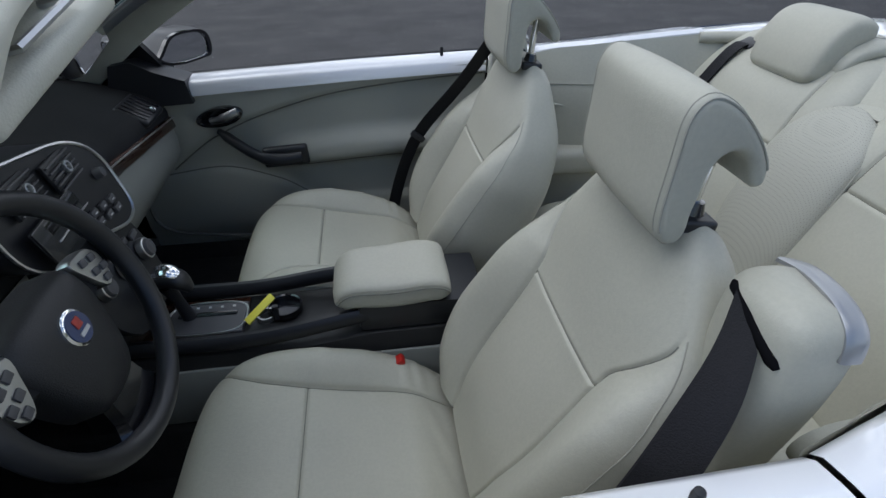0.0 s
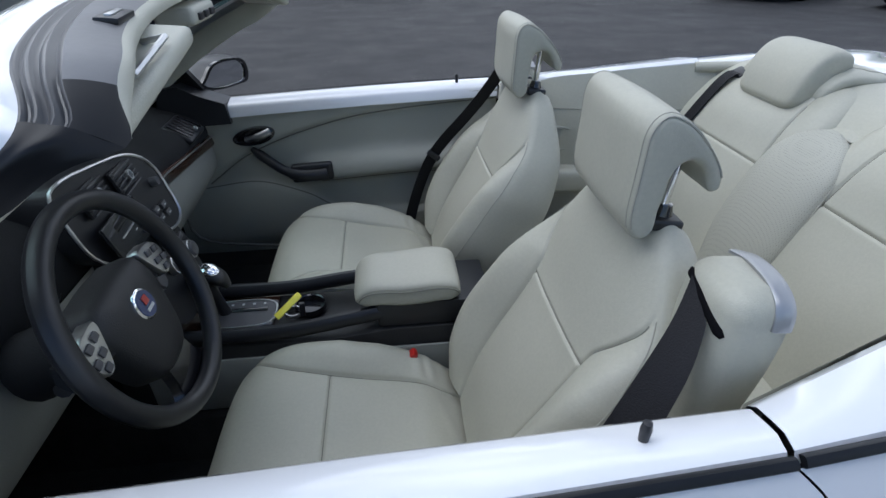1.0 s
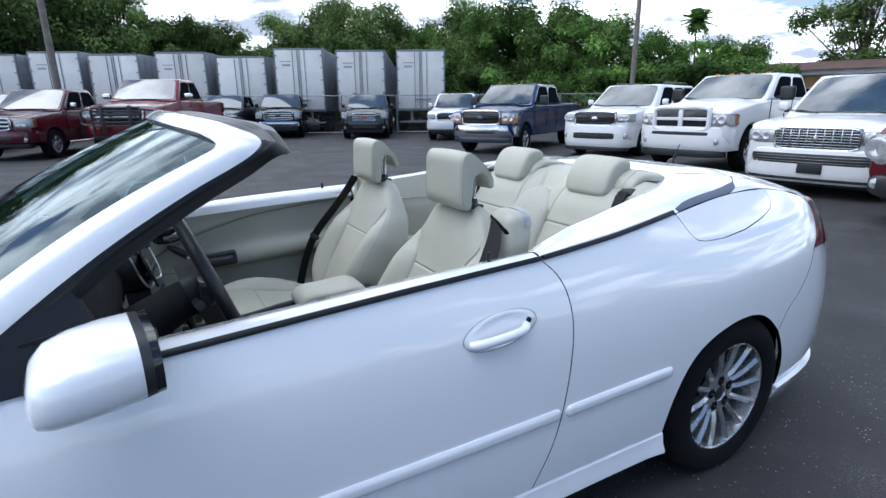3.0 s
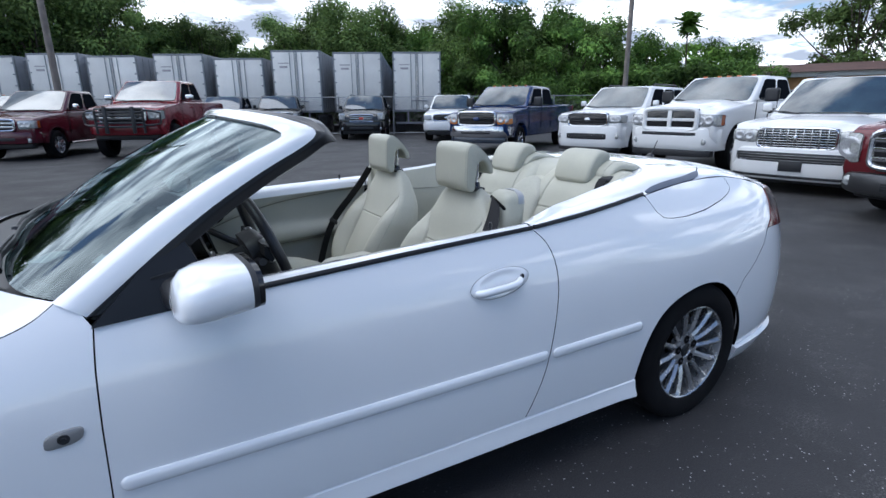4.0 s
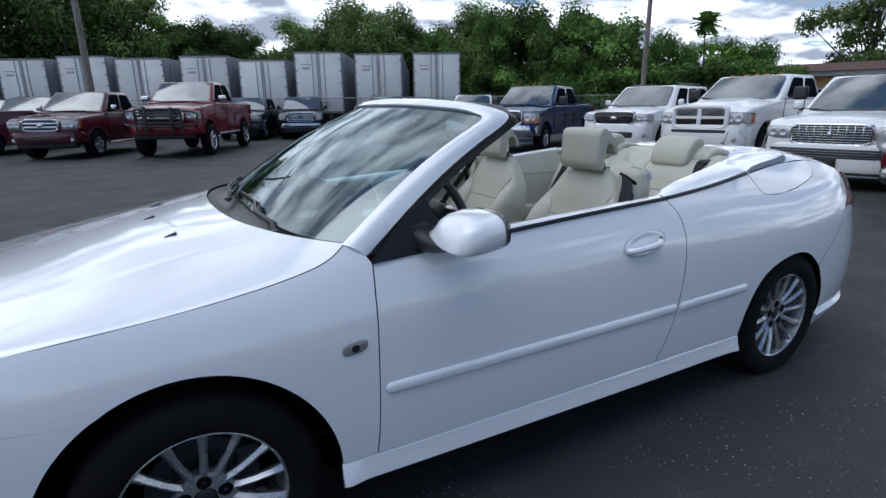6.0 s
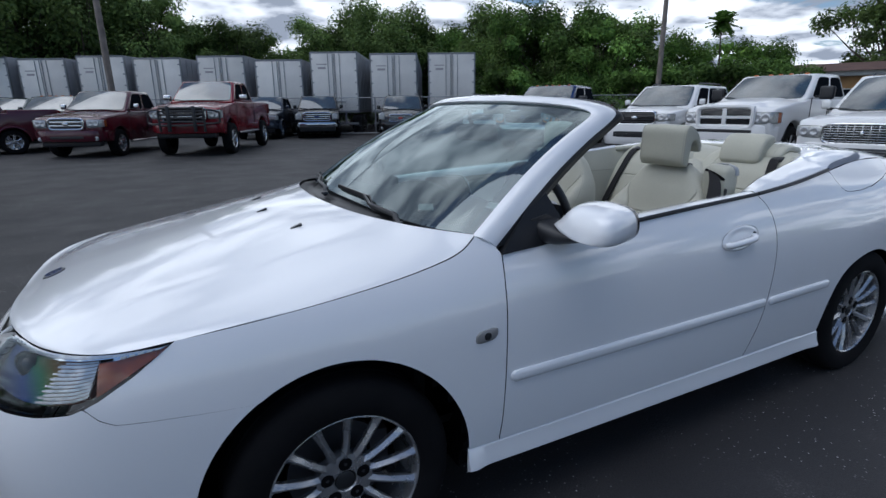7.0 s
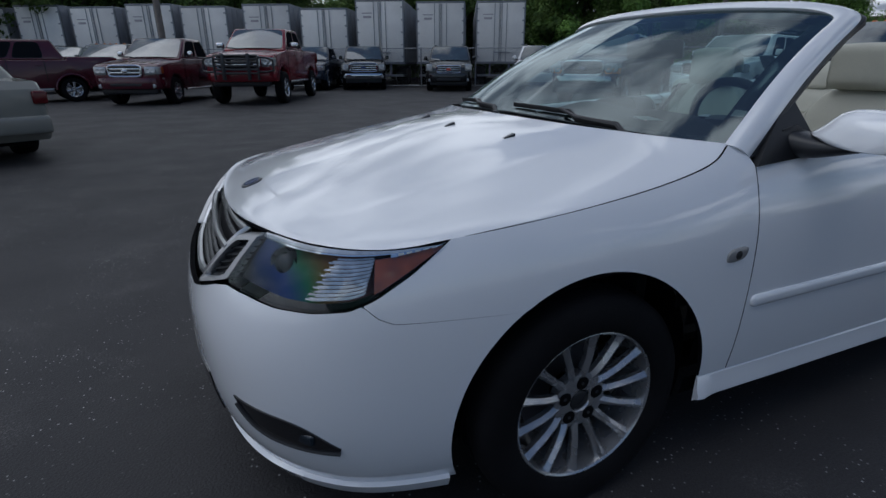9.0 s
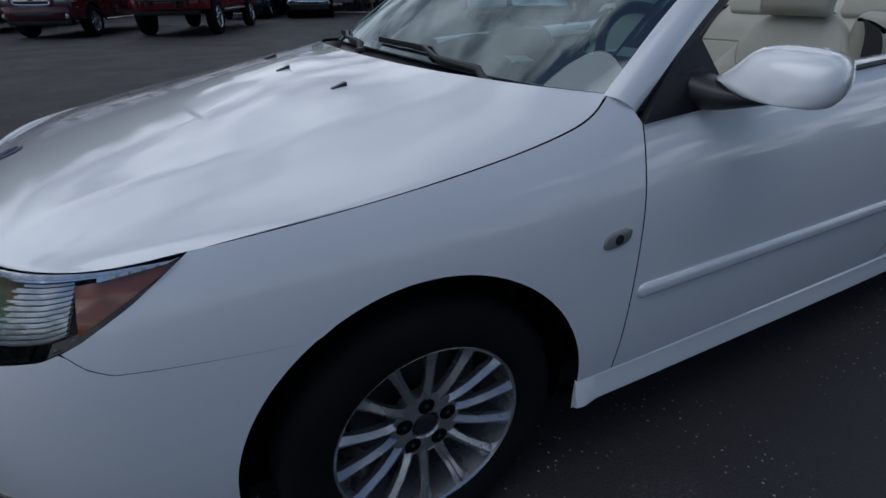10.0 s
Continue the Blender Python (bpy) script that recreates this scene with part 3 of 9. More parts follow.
DECK_SEAM = [(1.01, 1.021), (1.045, 0.955), (1.075, 0.932), (1.12, 0.925), (1.22, 0.922), (1.36, 0.932), (1.50, 0.955), (1.60, 0.978), (1.645, 1.0), (1.66, 1.042)]
HOOD_SIDE = [(-1.72, 0.810), (-1.52, 0.832), (-1.23, 0.867), (-1.04, 0.902), (-0.95, 0.934), (-0.91, 0.962)]
LAMP_BACK = [(-1.917, 0.684), (-1.885, 0.70), (-1.811, 0.746), (-1.72, 0.812)]
BUMPER_SEAM = [(-1.917, 0.684), (-1.885, 0.656), (-1.853, 0.643), (-1.755, 0.642), (-1.555, 0.638)]
R_BUMPER_SEAM = [(1.54, 0.525), (1.60, 0.60), (1.68, 0.648), (1.78, 0.73), (1.84, 0.80)]

# front fender
f_bottom = xs(BUMPER_SEAM + F_ARCH[1:] + [(-0.93, 0.325), (-0.875, 0.324)])
f_top = [tuple(p) for p in resample(xs(HOOD_SIDE), 60, True)] + xs([(-0.875, 0.955), (-0.845, 0.905)])
fl, fr = both("front_fender", panel(f_bottom, f_top, xs(LAMP_BACK), xs(DOOR_F), 96, 40, relax=True), PANEL, car)
# door
for side, item in ((0, panel(xs([(-0.875, 0.324), (0.345, 0.306)]), xs(BELT), xs(DOOR_F), xs(DOOR_R), 70, 34, smooth=(0, 1, 0, 1))),):
    door_l, door_r = both("door", item, PANEL, car, "white front door, closed")
# rear quarter, ending at the tail lamp
q_bottom = xs([(0.345, 0.306), (0.75, 0.301), (0.905, 0.275)] + R_ARCH[1:] + R_BUMPER_SEAM[1:3])
q_top = xs(BELT_R + DECK_SEAM[1:] + [(1.80, 1.022), (1.93, 0.991), (1.985, 0.965)])
q_right = xs(R_BUMPER_SEAM[2:] + [(1.90, 0.835), (1.945, 0.90), (1.985, 0.965)])
both("rear_quarter_panel", panel(q_bottom, q_top, xs(DOOR_R), q_right, 130, 40, smooth=(0, 0, 1, 0), relax=True), PANEL, car)
# shoulder panel of the roof cover
d_top = xs([(1.01, 1.021), (1.2, 1.036), (1.42, 1.046), (1.66, 1.042)])
both("deck_shoulder_panel", panel(xs(DECK_SEAM[3:-2]), d_top, xs(DECK_SEAM[:4])[::-1], xs(DECK_SEAM[-3:]), 40, 14, smooth=(0, 1, 0, 0)), PANEL, car)
# front bumper, both halves in one piece
S_END = S_LEN[-1]
lamp_low = [(0.505, 0.672), (0.60, 0.668), (0.70, 0.660), (0.80, 0.662), (0.885, 0.672)]
fb_top = [(0.0, 0.600), (0.15, 0.600), (0.27, 0.604), (0.36, 0.628), (0.44, 0.655), (0.505, 0.670)] + lamp_low[1:] + xs(BUMPER_SEAM)
fb_right = [(float(s_of_x(x)), z) for x, z in F_ARCH_FRONT][::-1]
fb_bottom = [(0.0, 0.180), (0.5, 0.172), (0.8, 0.165), fb_right[0]]
half = panel(fb_bottom, fb_top, [(0.0, 0.180), (0.0, 0.600)], fb_right, 110, 36, gap=0.0032, relax=True)
part("front_bumper", merge(half, mirrored(half)), PANEL, car)
lip = panel([(0.0, 0.142), (0.5, 0.140), (0.85, 0.140), (float(s_of_x(-1.725)), 0.15)], [(0.0, 0.195), (0.5, 0.188), (0.85, 0.180), (float(s_of_x(-1.725)), 0.19)],
            [(0, 0.142), (0, 0.195)], [(float(s_of_x(-1.725)), 0.15), (float(s_of_x(-1.725)), 0.19)], 60, 5, out=0.014, thick=0.03)
part("front_lip", merge(lip, mirrored(lip)), M["white"], car)
# rear bumper
rb_left = xs(R_ARCH_BACK)[::-1]
rb_top = xs(R_BUMPER_SEAM + [(1.90, 0.80)]) + [(S_END - 0.75, 0.78), (S_END - 0.4, 0.775), (S_END, 0.775)]
half = panel([rb_left[0], (float(s_of_x(1.9)), 0.21), (S_END - 0.4, 0.23), (S_END, 0.24)], rb_top, rb_left, [(S_END, 0.24), (S_END, 0.775)], 70, 30, gap=0.0024, relax=True)
part("rear_bumper", merge(half, mirrored(half)), PANEL, car)
rl = panel([(float(s_of_x(1.64)), 0.165), (float(s_of_x(1.9)), 0.165), (S_END, 0.18)], [(float(s_of_x(1.64)), 0.24), (float(s_of_x(1.9)), 0.25), (S_END, 0.25)],
           [(float(s_of_x(1.64)), 0.165), (float(s_of_x(1.64)), 0.24)], [(S_END, 0.18), (S_END, 0.25)], 40, 5, out=0.02, thick=0.03)
part("rear_lip", merge(rl, mirrored(rl)), M["white"], car)
# tail lamps and the panel between them
tl_b = xs([(1.84, 0.80), (1.90, 0.80)]) + [(S_END - 0.75, 0.78), (S_END - 0.45, 0.775)]
tl_t = xs([(1.985, 0.965)]) + [(S_END - 0.62, 0.955), (S_END - 0.45, 0.95)]
lamp = panel(tl_b, tl_t, xs([(1.84, 0.80), (1.90, 0.835), (1.945, 0.90), (1.985, 0.965)]), [tl_b[-1], tl_t[-1]], 26, 12, out=0.004)
for o in both("tail_light", lamp, M["red_lens"], car, "red wraparound tail light"):
    pass
smoked = panel(xs([(1.925, 0.868)]) + [(S_END - 0.70, 0.862), (S_END - 0.45, 0.86)], tl_t, xs([(1.925, 0.868), (1.945, 0.90), (1.985, 0.965)]), [(S_END - 0.45, 0.86), tl_t[-1]], 20, 8, out=0.0075, gap=0.006)
both("tail_light_top", smoked, M["smoked_lens"], car, "smoked upper part of the tail light")
tp = panel([tl_b[-1], (S_END, 0.775)], [tl_t[-1], (S_END, 0.95)], [tl_b[-1], tl_t[-1]], [(S_END, 0.775), (S_END, 0.95)], 14, 10)
part("trunk_face", merge(tp, mirrored(tp)), PANEL, car)


# hood
HOOD_ZC = pchip([0, 0.03, 0.10, 0.22, 0.45, 0.72, 0.9, 1.0], [0.770, 0.788, 0.812, 0.842, 0.893, 0.952, 0.982, 0.992])


def hood_grid(n_f=61, n_t=60):
    """Points of the hood over f (across, -1..1) and t (nose to screen)."""
    front = skin(*np.array([(0.0, 0.775), (0.30, 0.787), (0.56, 0.794), (0.73, 0.793), (0.85, 0.794), (0.99, 0.796), (float(s_of_x(-1.72)), 0.812)]).T)
    front = resample(front, 80, True)
    side = skin(*np.array(xs(HOOD_SIDE)).T)
    side = resample(side, 80, True)
    rear = resample([(-1.185, 0, 0.995), (-1.165, -0.28, 0.99), (-1.10, -0.52, 0.98), (-0.99, -0.70, 0.972), (-0.91, side[-1][1], side[-1][2])], 80, True)
    f, t = np.linspace(0, 1, n_f // 2 + 1), np.linspace(0, 1, n_t)
    f = 1 - (1 - f) ** 1.25
    tt = t ** 1.35
    fi, ti = np.linspace(0, 1, 80), np.linspace(0, 1, 80)

    def pick(c, q):
        return np.stack([np.interp(q, fi, c[:, k]) for k in range(3)], -1)

    Fr, Re, Si = pick(front, f), pick(rear, f), pick(side, tt)
    mid = np.stack([np.interp(tt, [0, 1], [front[0][0], rear[0][0]]), np.zeros(n_t), np.zeros(n_t)], -1)
    G = coons(Fr, Re, mid, Si)
    zc, zs = HOOD_ZC(tt)[None], Si[:, 2][None]
    ff = f[:, None]
    z = zc - (zc - zs) * ff ** 2.15
    # leading edge rolls down to the lamps
    z = z * (1 - np.exp(-tt / 0.03))[None] + np.exp(-tt / 0.03)[None] * Fr[:, 2][:, None]
    # two soft ridges that run from the screen to the lamps
    ridge = 0.66 - 0.10 * (1 - tt)[None]
    z = z + 0.0032 * np.exp(-((ff - ridge) / 0.05) ** 2) * np.clip(tt * 3, 0, 1)[None] * np.clip((1.05 - tt) * 4, 0, 1)[None]
    G[..., 2] = z
    left = G[::-1]
    right = G[1:].copy()
    right[..., 1] *= -1
    return np.concatenate([left, right], 0)


HOOD = hood_grid()
HOOD_DRAWN = HOOD.copy()
HOOD_DRAWN[0, :, 1] += 0.004
HOOD_DRAWN[-1, :, 1] -= 0.004
HOOD_DRAWN[:, 0, 0] += 0.004
part("hood", sheet(HOOD_DRAWN, 0.012, (-1.5, 0, 0.2), 3), PANEL, car, "white bonnet with two soft ridges")


def hood_at(x, y):
    d = (HOOD[..., 0] - x) ** 2 + (HOOD[..., 1] - y) ** 2
    i = np.unravel_index(d.argmin(), d.shape)
    return float(HOOD[i][2])


# sills: a skirt that stands proud under the doors
def sill():
    rings = []
    for x in np.concatenate([np.linspace(-0.985, -0.88, 6), np.linspace(-0.8, 0.91, 24)]):
        y0 = float(skin(float(s_of_x(x)), 0.305)[1])
        k = min(1.0, max(0.05, (x + 0.985) / 0.10))
        flick = 0.010 * math.exp(-((x + 0.965) / 0.03) ** 2) + 0.008 * math.exp(-((x - 0.90) / 0.04) ** 2)
        up = 0.032 * (0.91 - x) / 1.9 - 0.003
        prof = ((y0 + 0.03 * k, 0.300), (y0 + 0.003, 0.299), (y0 - 0.003, 0.293), (y0 - 0.005 - flick * 0.4, 0.258), (y0 - 0.010 - flick, 0.238), (y0 - 0.010 - flick, 0.228), (y0 + 0.002 - flick, 0.222), (y0 + 0.04 * k, 0.214), (y0 + 0.06 * k, 0.26))
        rings.append([(x, y, z + up) for y, z in prof])
    return loft(rings)


both("sill_skirt", sill(), M["white"], car)


# the dark shell inside the skin, wheel wells and floor
def inner_shell():
    P = []
    for s in np.linspace(0, S_END, 120):
        x = float(np.interp(s, S_LEN, PLAN_X))
        top = 0.62 if x < -1.7 else (0.80 if x < -0.9 else (0.90 if x < 1.6 else 0.74))
        P.append([skin(s, z, -0.035) for z in np.linspace(0.24, top, 10)])
    return sheet(np.array(P), 0, (0, 0, 0.5))


def cut_arches(item):
    vs, fs = item[:2]
    keep = []
    for f in fs:
        c = np.mean([vs[i] for i in f], axis=0)
        if all((c[0] - a) ** 2 + (c[2] - 0.315) ** 2 > 0.385 ** 2 for a in (-1.35, 1.29)):
            keep.append(f)
    return vs, keep


shell = cut_arches(inner_shell())
part("inner_shell", merge(shell, mirrored(shell)), M["dark_inside"], car, "black inner body shell")
for cx in (-1.35, 1.30):
    w = lathe([(0.40, -0.785), (0.40, -0.60), (0.36, -0.56), (0.02, -0.56)], 40)
    vs, fs = [(x + cx, y, z + 0.325) for x, y, z in w[0]], [tuple(reversed(f)) for f in w[1]]
    fs = [f for f in fs if np.mean([vs[i][2] for i in f]) > 0.20 and np.mean([vs[i][1] for i in f]) < -0.4]
    both("wheel_well", (vs, fs), M["dark_inside"], car, "black wheel well liner")
part("underbody", box(0, 0, 0.235, 3.6, 1.40, 0.05, 0.01), M["dark_inside"], car)


# rear deck: roof cover and trunk lid in one domed surface behind the cockpit
def deck_edge():
    """Top border of the rear flank, from beside the rear seat round to the tail."""
    e = [skin(float(s_of_x(x)), z) for x, z in [(1.01, 1.021), (1.2, 1.036), (1.42, 1.046), (1.66, 1.042), (1.80, 1.022), (1.93, 0.992), (1.985, 0.967)]]
    e += [skin(S_END - 0.62, 0.957), skin(S_END - 0.45, 0.952), skin(S_END - 0.2, 0.952), skin(S_END, 0.952)]
    return resample(e, 120, True)


def deck_grid(n=70, m=34):
    edge = deck_edge()
    # inner border: the cockpit's rear rim
    rim = resample([(1.035, -0.574, 1.054), (1.10, -0.545, 1.059), (1.19, -0.50, 1.065), (1.27, -0.45, 1.070), (1.335, -0.385, 1.075), (1.368, -0.30, 1.080), (1.38, -0.16, 1.085), (1.385, 0.0, 1.088)], 120, True)
    q = np.linspace(0, 1, n)
    E = np.stack([np.interp(q, np.linspace(0, 1, 120), edge[:, k]) for k in range(3)], -1)
    R = np.stack([np.interp(q, np.linspace(0, 1, 120), rim[:, k]) for k in range(3)], -1)
    v = np.linspace(0, 1, m)
    G = R[:, None] * (1 - v)[None, :, None] + E[:, None] * v[None, :, None]
    dist = np.linalg.norm(E - R, axis=1)[:, None]
    bulge = np.sin(np.pi * np.clip(v, 0, 1))[None] ** 0.8 * 0.055 * np.clip(dist / 0.8, 0, 1.2) * np.clip(dist / 0.2, 0, 1)
    tail = np.clip((G[..., 0] - 2.12) / 0.2, 0, 1)
    G[..., 2] += bulge + 0.012 * np.sin(np.pi * tail)
    return G


DECK = deck_grid()
# the roof cover's joint follows the flank to beside the fuel side, then crosses the deck
q_ = np.linspace(0, 1, DECK.shape[0])
SPLIT = pchip([0, 0.20, 0.26, 0.34, 0.50, 0.75, 1.0], [1.0, 1.0, 0.93, 0.74, 0.52, 0.42, 0.40])(q_)


STRIP_END = int(np.argmax(SPLIT < 0.90))


def deck_rows(lo, hi, n, first=0):
    out = []
    for i in range(first, DECK.shape[0]):
        v = np.linspace(lo[i], hi[i], n)
        out.append(np.stack([np.interp(v, np.linspace(0, 1, DECK.shape[1]), DECK[i, :, k]) for k in range(3)], -1))
    return np.array(out)


both_cover = sheet(deck_rows(0 * SPLIT, SPLIT - 0.004, 24), 0.012, (1.6, 0, 0.3))
K0 = int(np.argmax(SPLIT < 0.998))
trunk_half = sheet(deck_rows(np.minimum(SPLIT + 0.006, 1.0), 0 * SPLIT + 1.0, 24, K0), 0.012, (1.6, 0, 0.3))
part("roof_cover", merge(both_cover, mirrored(both_cover)), PANEL, car, "white folded-roof cover behind the rear seats")
part("trunk_lid", merge(trunk_half, mirrored(trunk_half)), PANEL, car, "white trunk lid")

# parchment roll along the cockpit's rear rim
rim_line = DECK[:, 0] + np.array([-0.012, 0.0, -0.016])
rim_line = np.concatenate([rim_line, (rim_line[::-1] * np.array([1, -1, 1]))[1:]], 0)
part("rim_roll", tube(rim_line, 0.017, 10), M["leather"], car, "parchment roll round the rear of the cockpit")


# ---- windscreen, pillars, header ----
def on_curve(pts, n):
    return resample(pts, n, True)


GLASS_LOW = on_curve([(-1.078, 0, 0.988), (-1.064, -0.28, 0.984), (-1.030, -0.54, 0.976), (-0.970, -0.70, 0.968), (-0.905, -0.772, 0.962)], 40)
GLASS_TOP = on_curve([(-0.475, 0, 1.338), (-0.458, -0.25, 1.335), (-0.410, -0.48, 1.322), (-0.368, -0.595, 1.307), (-0.345, -0.645, 1.294)], 40)
t_ = np.linspace(0, 1, 24)
SCREEN = GLASS_LOW[:, None] * (1 - t_)[None, :, None] + GLASS_TOP[:, None] * t_[None, :, None]
bow = np.sin(np.pi * t_)[None] * 0.022
SCREEN[..., 0] -= bow * 0.5
SCREEN[..., 2] += bow
SCREEN = np.concatenate([SCREEN[::-1], SCREEN[1:] * np.array([1, -1, 1])], 0)
screen = part("windscreen", sheet(SCREEN, 0.005, (0, 0, 0)), M["glass"], car, "clear tinted windscreen reflecting the clouds")
screen.visible_shadow = False
# dark printed band round the glass
EDGE = np.concatenate([SCREEN[:, 0][::1], SCREEN[-1, 1:], SCREEN[::-1, -1][1:], SCREEN[0, ::-1][1:]], 0)
band_in = EDGE + (np.array([-0.72, 0, 1.14]) - EDGE) * 0.085
n_ = len(EDGE)
bv = [tuple(p + np.array([0.004, 0, -0.006])) for p in EDGE] + [tuple(p + np.array([0.004, 0, -0.008])) for p in band_in]
part("windscreen_band", (bv, [(i, (i + 1) % n_, (i + 1) % n_ + n_, i + n_) for i in range(n_)]), M["black_gloss"], screen)


def header_point(f, v, lift=0.0):
    """A point of the top rail: f across 0..1 to the left end, v from the glass back."""
    g = np.array([np.interp(f, np.linspace(0, 1, 40), GLASS_TOP[:, k]) for k in range(3)])
    z = g[2] + 0.004 + 0.026 * math.sin(math.pi * min(v * 0.62 + 0.06, 1)) - 0.022 * v * v + lift
    z -= 0.016 * max(f - 0.86, 0) / 0.14 * (0.25 + 0.75 * v)
    return np.array([g[0] + (0.18 + 0.015 * f ** 4) * v, -abs(g[1]) * (1 + 0.03 * v * f ** 6), z])


def pillar_point(t, which):
    """A point of the pillar at t (base 0, top 1): the glass edge, the outer edge, or past it by the seal's widths."""
    G = np.array([-0.905, -0.772, 0.962]) * (1 - t) + np.array([-0.345, -0.645, 1.294]) * t
    G = G + np.array([-0.011, 0, 0.022]) * math.sin(math.pi * min(max(t, 0), 1))
    O = G + np.array([0.062, -0.033, -0.030]) * (1 - t) + np.array([0.079, -0.028, -0.006]) * t
    if which == "glass":
        return G + np.array([0, 0, 0.004])
    return O + np.array({"outer": (0, 0, 0), "seal": (0.056, 0.022, -0.012), "inner": (0.030, 0.045, -0.032)}[which])


def frame_line(which, t_end, corner, v, f_start, lift=0.0):
    """A line that runs up the left pillar, round the corner and along the rail to the middle."""
    up = [pillar_point(t, which) for t in np.linspace(-0.02, t_end, 9)]
    over = [header_point(f, v, lift) for f in np.linspace(f_start, 0, 9)]
    pts = np.array(up + [np.array(c) for c in corner] + over)
    d = np.concatenate([[0], np.cumsum(np.linalg.norm(np.diff(pts, axis=0), axis=1))])
    a, b = d[8], d[9 + len(corner)]
    q = np.concatenate([np.linspace(0, a, 24)[:-1], np.linspace(a, b, 17)[:-1], np.linspace(b, d[-1], 26)])
    return np.stack([spline(d, pts[:, k])(q) for k in range(3)], -1)


LINE_A = frame_line("glass", 0.93, [(-0.358, -0.634, 1.297)], -0.02, 0.93)
LINE_B = frame_line("outer", 0.92, [(-0.272, -0.667, 1.297)], 0.36, 0.90)
LINE_C = frame_line("seal", 0.86, [(-0.228, -0.662, 1.272), (-0.203, -0.634, 1.276), (-0.214, -0.605, 1.304)], 0.86, 0.84, 0.001)
LINE_D = frame_line("inner", 0.84, [(-0.262, -0.630, 1.262), (-0.226, -0.612, 1.270), (-0.220, -0.575, 1.292)], 0.90, 0.80, -0.016)
CORNER_I = 31


def frame_band(A, B, n, crown, normal, wave=0.0, waves=3, flat_from=0.95):
    """Rows from line A to line B with a rounded crown; wave adds soft grooves along it."""
    v = np.linspace(0, 1, n)
    P = A[:, None] * (1 - v)[None, :, None] + B[:, None] * v[None, :, None]
    k = np.linspace(0, 1, len(A))[:, None, None]
    nrm = np.array(normal[0]) * (1 - k) + np.array(normal[1]) * k
    h = crown * np.sin(np.pi * v) ** 0.8 + wave * (np.cos(2 * np.pi * waves * v) - 1) * np.clip(v * 12, 0, 1) * np.clip((flat_from - v) * 12, 0, 1)
    return P + nrm * h[None, :, None]


UP = [(-0.25, -0.75, 0.6), (0.0, 0.0, 1.0)]
white_band = frame_band(LINE_A, LINE_B, 12, 0.014, UP)
both("windscreen_frame", sheet(white_band, 0.016, (-0.35, 0, 0.9)), M["white"], car, "white windscreen frame with rounded corners")
both("pillar_seal", sheet(frame_band(LINE_B[:CORNER_I + 1], LINE_C[:CORNER_I + 1], 14, 0.011, [(0, -0.8, 0.5), (0.2, -0.5, 0.8)], 0.0012, 2), 0.02, (-0.35, 0, 0.9)), M["seal_dark"], car, "black rubber pillar seal")
RAIL = frame_band(LINE_B[CORNER_I:], LINE_C[CORNER_I:], 40, 0.009, [(0.2, -0.5, 0.8), (0, 0, 1)], 0.0025, 6, 0.52)
both("header_seal", sheet(RAIL[:, :20], 0.012, (-0.35, 0, 0.9)), M["seal_mid"], car, "dark grooved rubber seal along the windscreen rail")
both("header_seal_tip", sheet(RAIL[:6, 19:], 0.012, (-0.35, 0, 0.9)), M["seal_dark"], car, "black rubber corner of the seal")
both("header_plate", sheet(RAIL[5:, 19:], 0.012, (-0.35, 0, 0.9)), M["seal"], car, "light grey plate with roof latch slots")
lining = frame_band(LINE_C, LINE_D, 8, 0.006, [(0.5, 0.5, 0.2), (0.8, 0, 0.4)])
both("frame_lining", sheet(lining, 0.0, (-0.35, 0, 0.9)), M["lining"], car, "parchment inner edge of the windscreen frame")
inside = frame_band(LINE_D, LINE_A + (LINE_D - LINE_A) * 0.15 + np.array([0.0, 0, -0.022]), 6, 0.008, [(0.2, 0.8, -0.4), (0, 0, -1)])
both("header_lining", sheet(inside, 0.0, (-0.35, 0, 2.0)), M["lining"], car, "parchment lining under the windscreen rail")
for y in (-0.40, 0.40):
    z = header_point(0.62, 0.66)[2] - 0.0005
    part("latch_recess", box(-0.288, y, z, 0.026, 0.075, 0.008, 0.003, rot=(0, 6, 8 if y < 0 else -8)), M["black_trim"], car)
    part("latch_bar", box(-0.288, y, z + 0.004, 0.008, 0.05, 0.004, 0.0015, rot=(0, 6, 8 if y < 0 else -8)), M["satin"], car)
# sun visors folded up under the rail, their padded edges hanging just below it
visor = box(0, 0, 0, 0.12, 0.27, 0.026, 0.012, 4)
for sg in (-1, 1):
    vs_ = part("sun_visor", moved(visor, pose(-0.298, sg * 0.435, 1.290, sg * -11, 4, 0)), M["lining"], car, "parchment sun visor, folded up")
    part("visor_mirror_lid", moved(box(0, 0, 0, 0.06, 0.12, 0.006, 0.003), pose(-0.300, sg * 0.435, 1.275, sg * -11, 4, 0)), M["card"], vs_)
    part("visor_clip", moved(tube([(0.02, -0.05, 0.016), (0.05, -0.05, 0.024), (0.05, 0.06, 0.024), (0.02, 0.06, 0.016)], 0.004, 6), pose(-0.298, sg * 0.435, 1.290, sg * -11, 4, 0)), M["satin"], vs_)
console = part("roof_console", box(-0.335, -0.02, 1.305, 0.07, 0.13, 0.03, 0.01, 3), M["lining"], car)
for y in (-0.055, -0.02, 0.015):
    part("switch", box(-0.298, y, 1.303, 0.006, 0.022, 0.012, 0.002), M["black_trim"], console)
im = part("inside_mirror", box(-0.432, -0.005, 1.212, 0.03, 0.25, 0.072, 0.014, 3, rot=(0, -8, 12)), M["black_trim"], car, "black inside mirror")
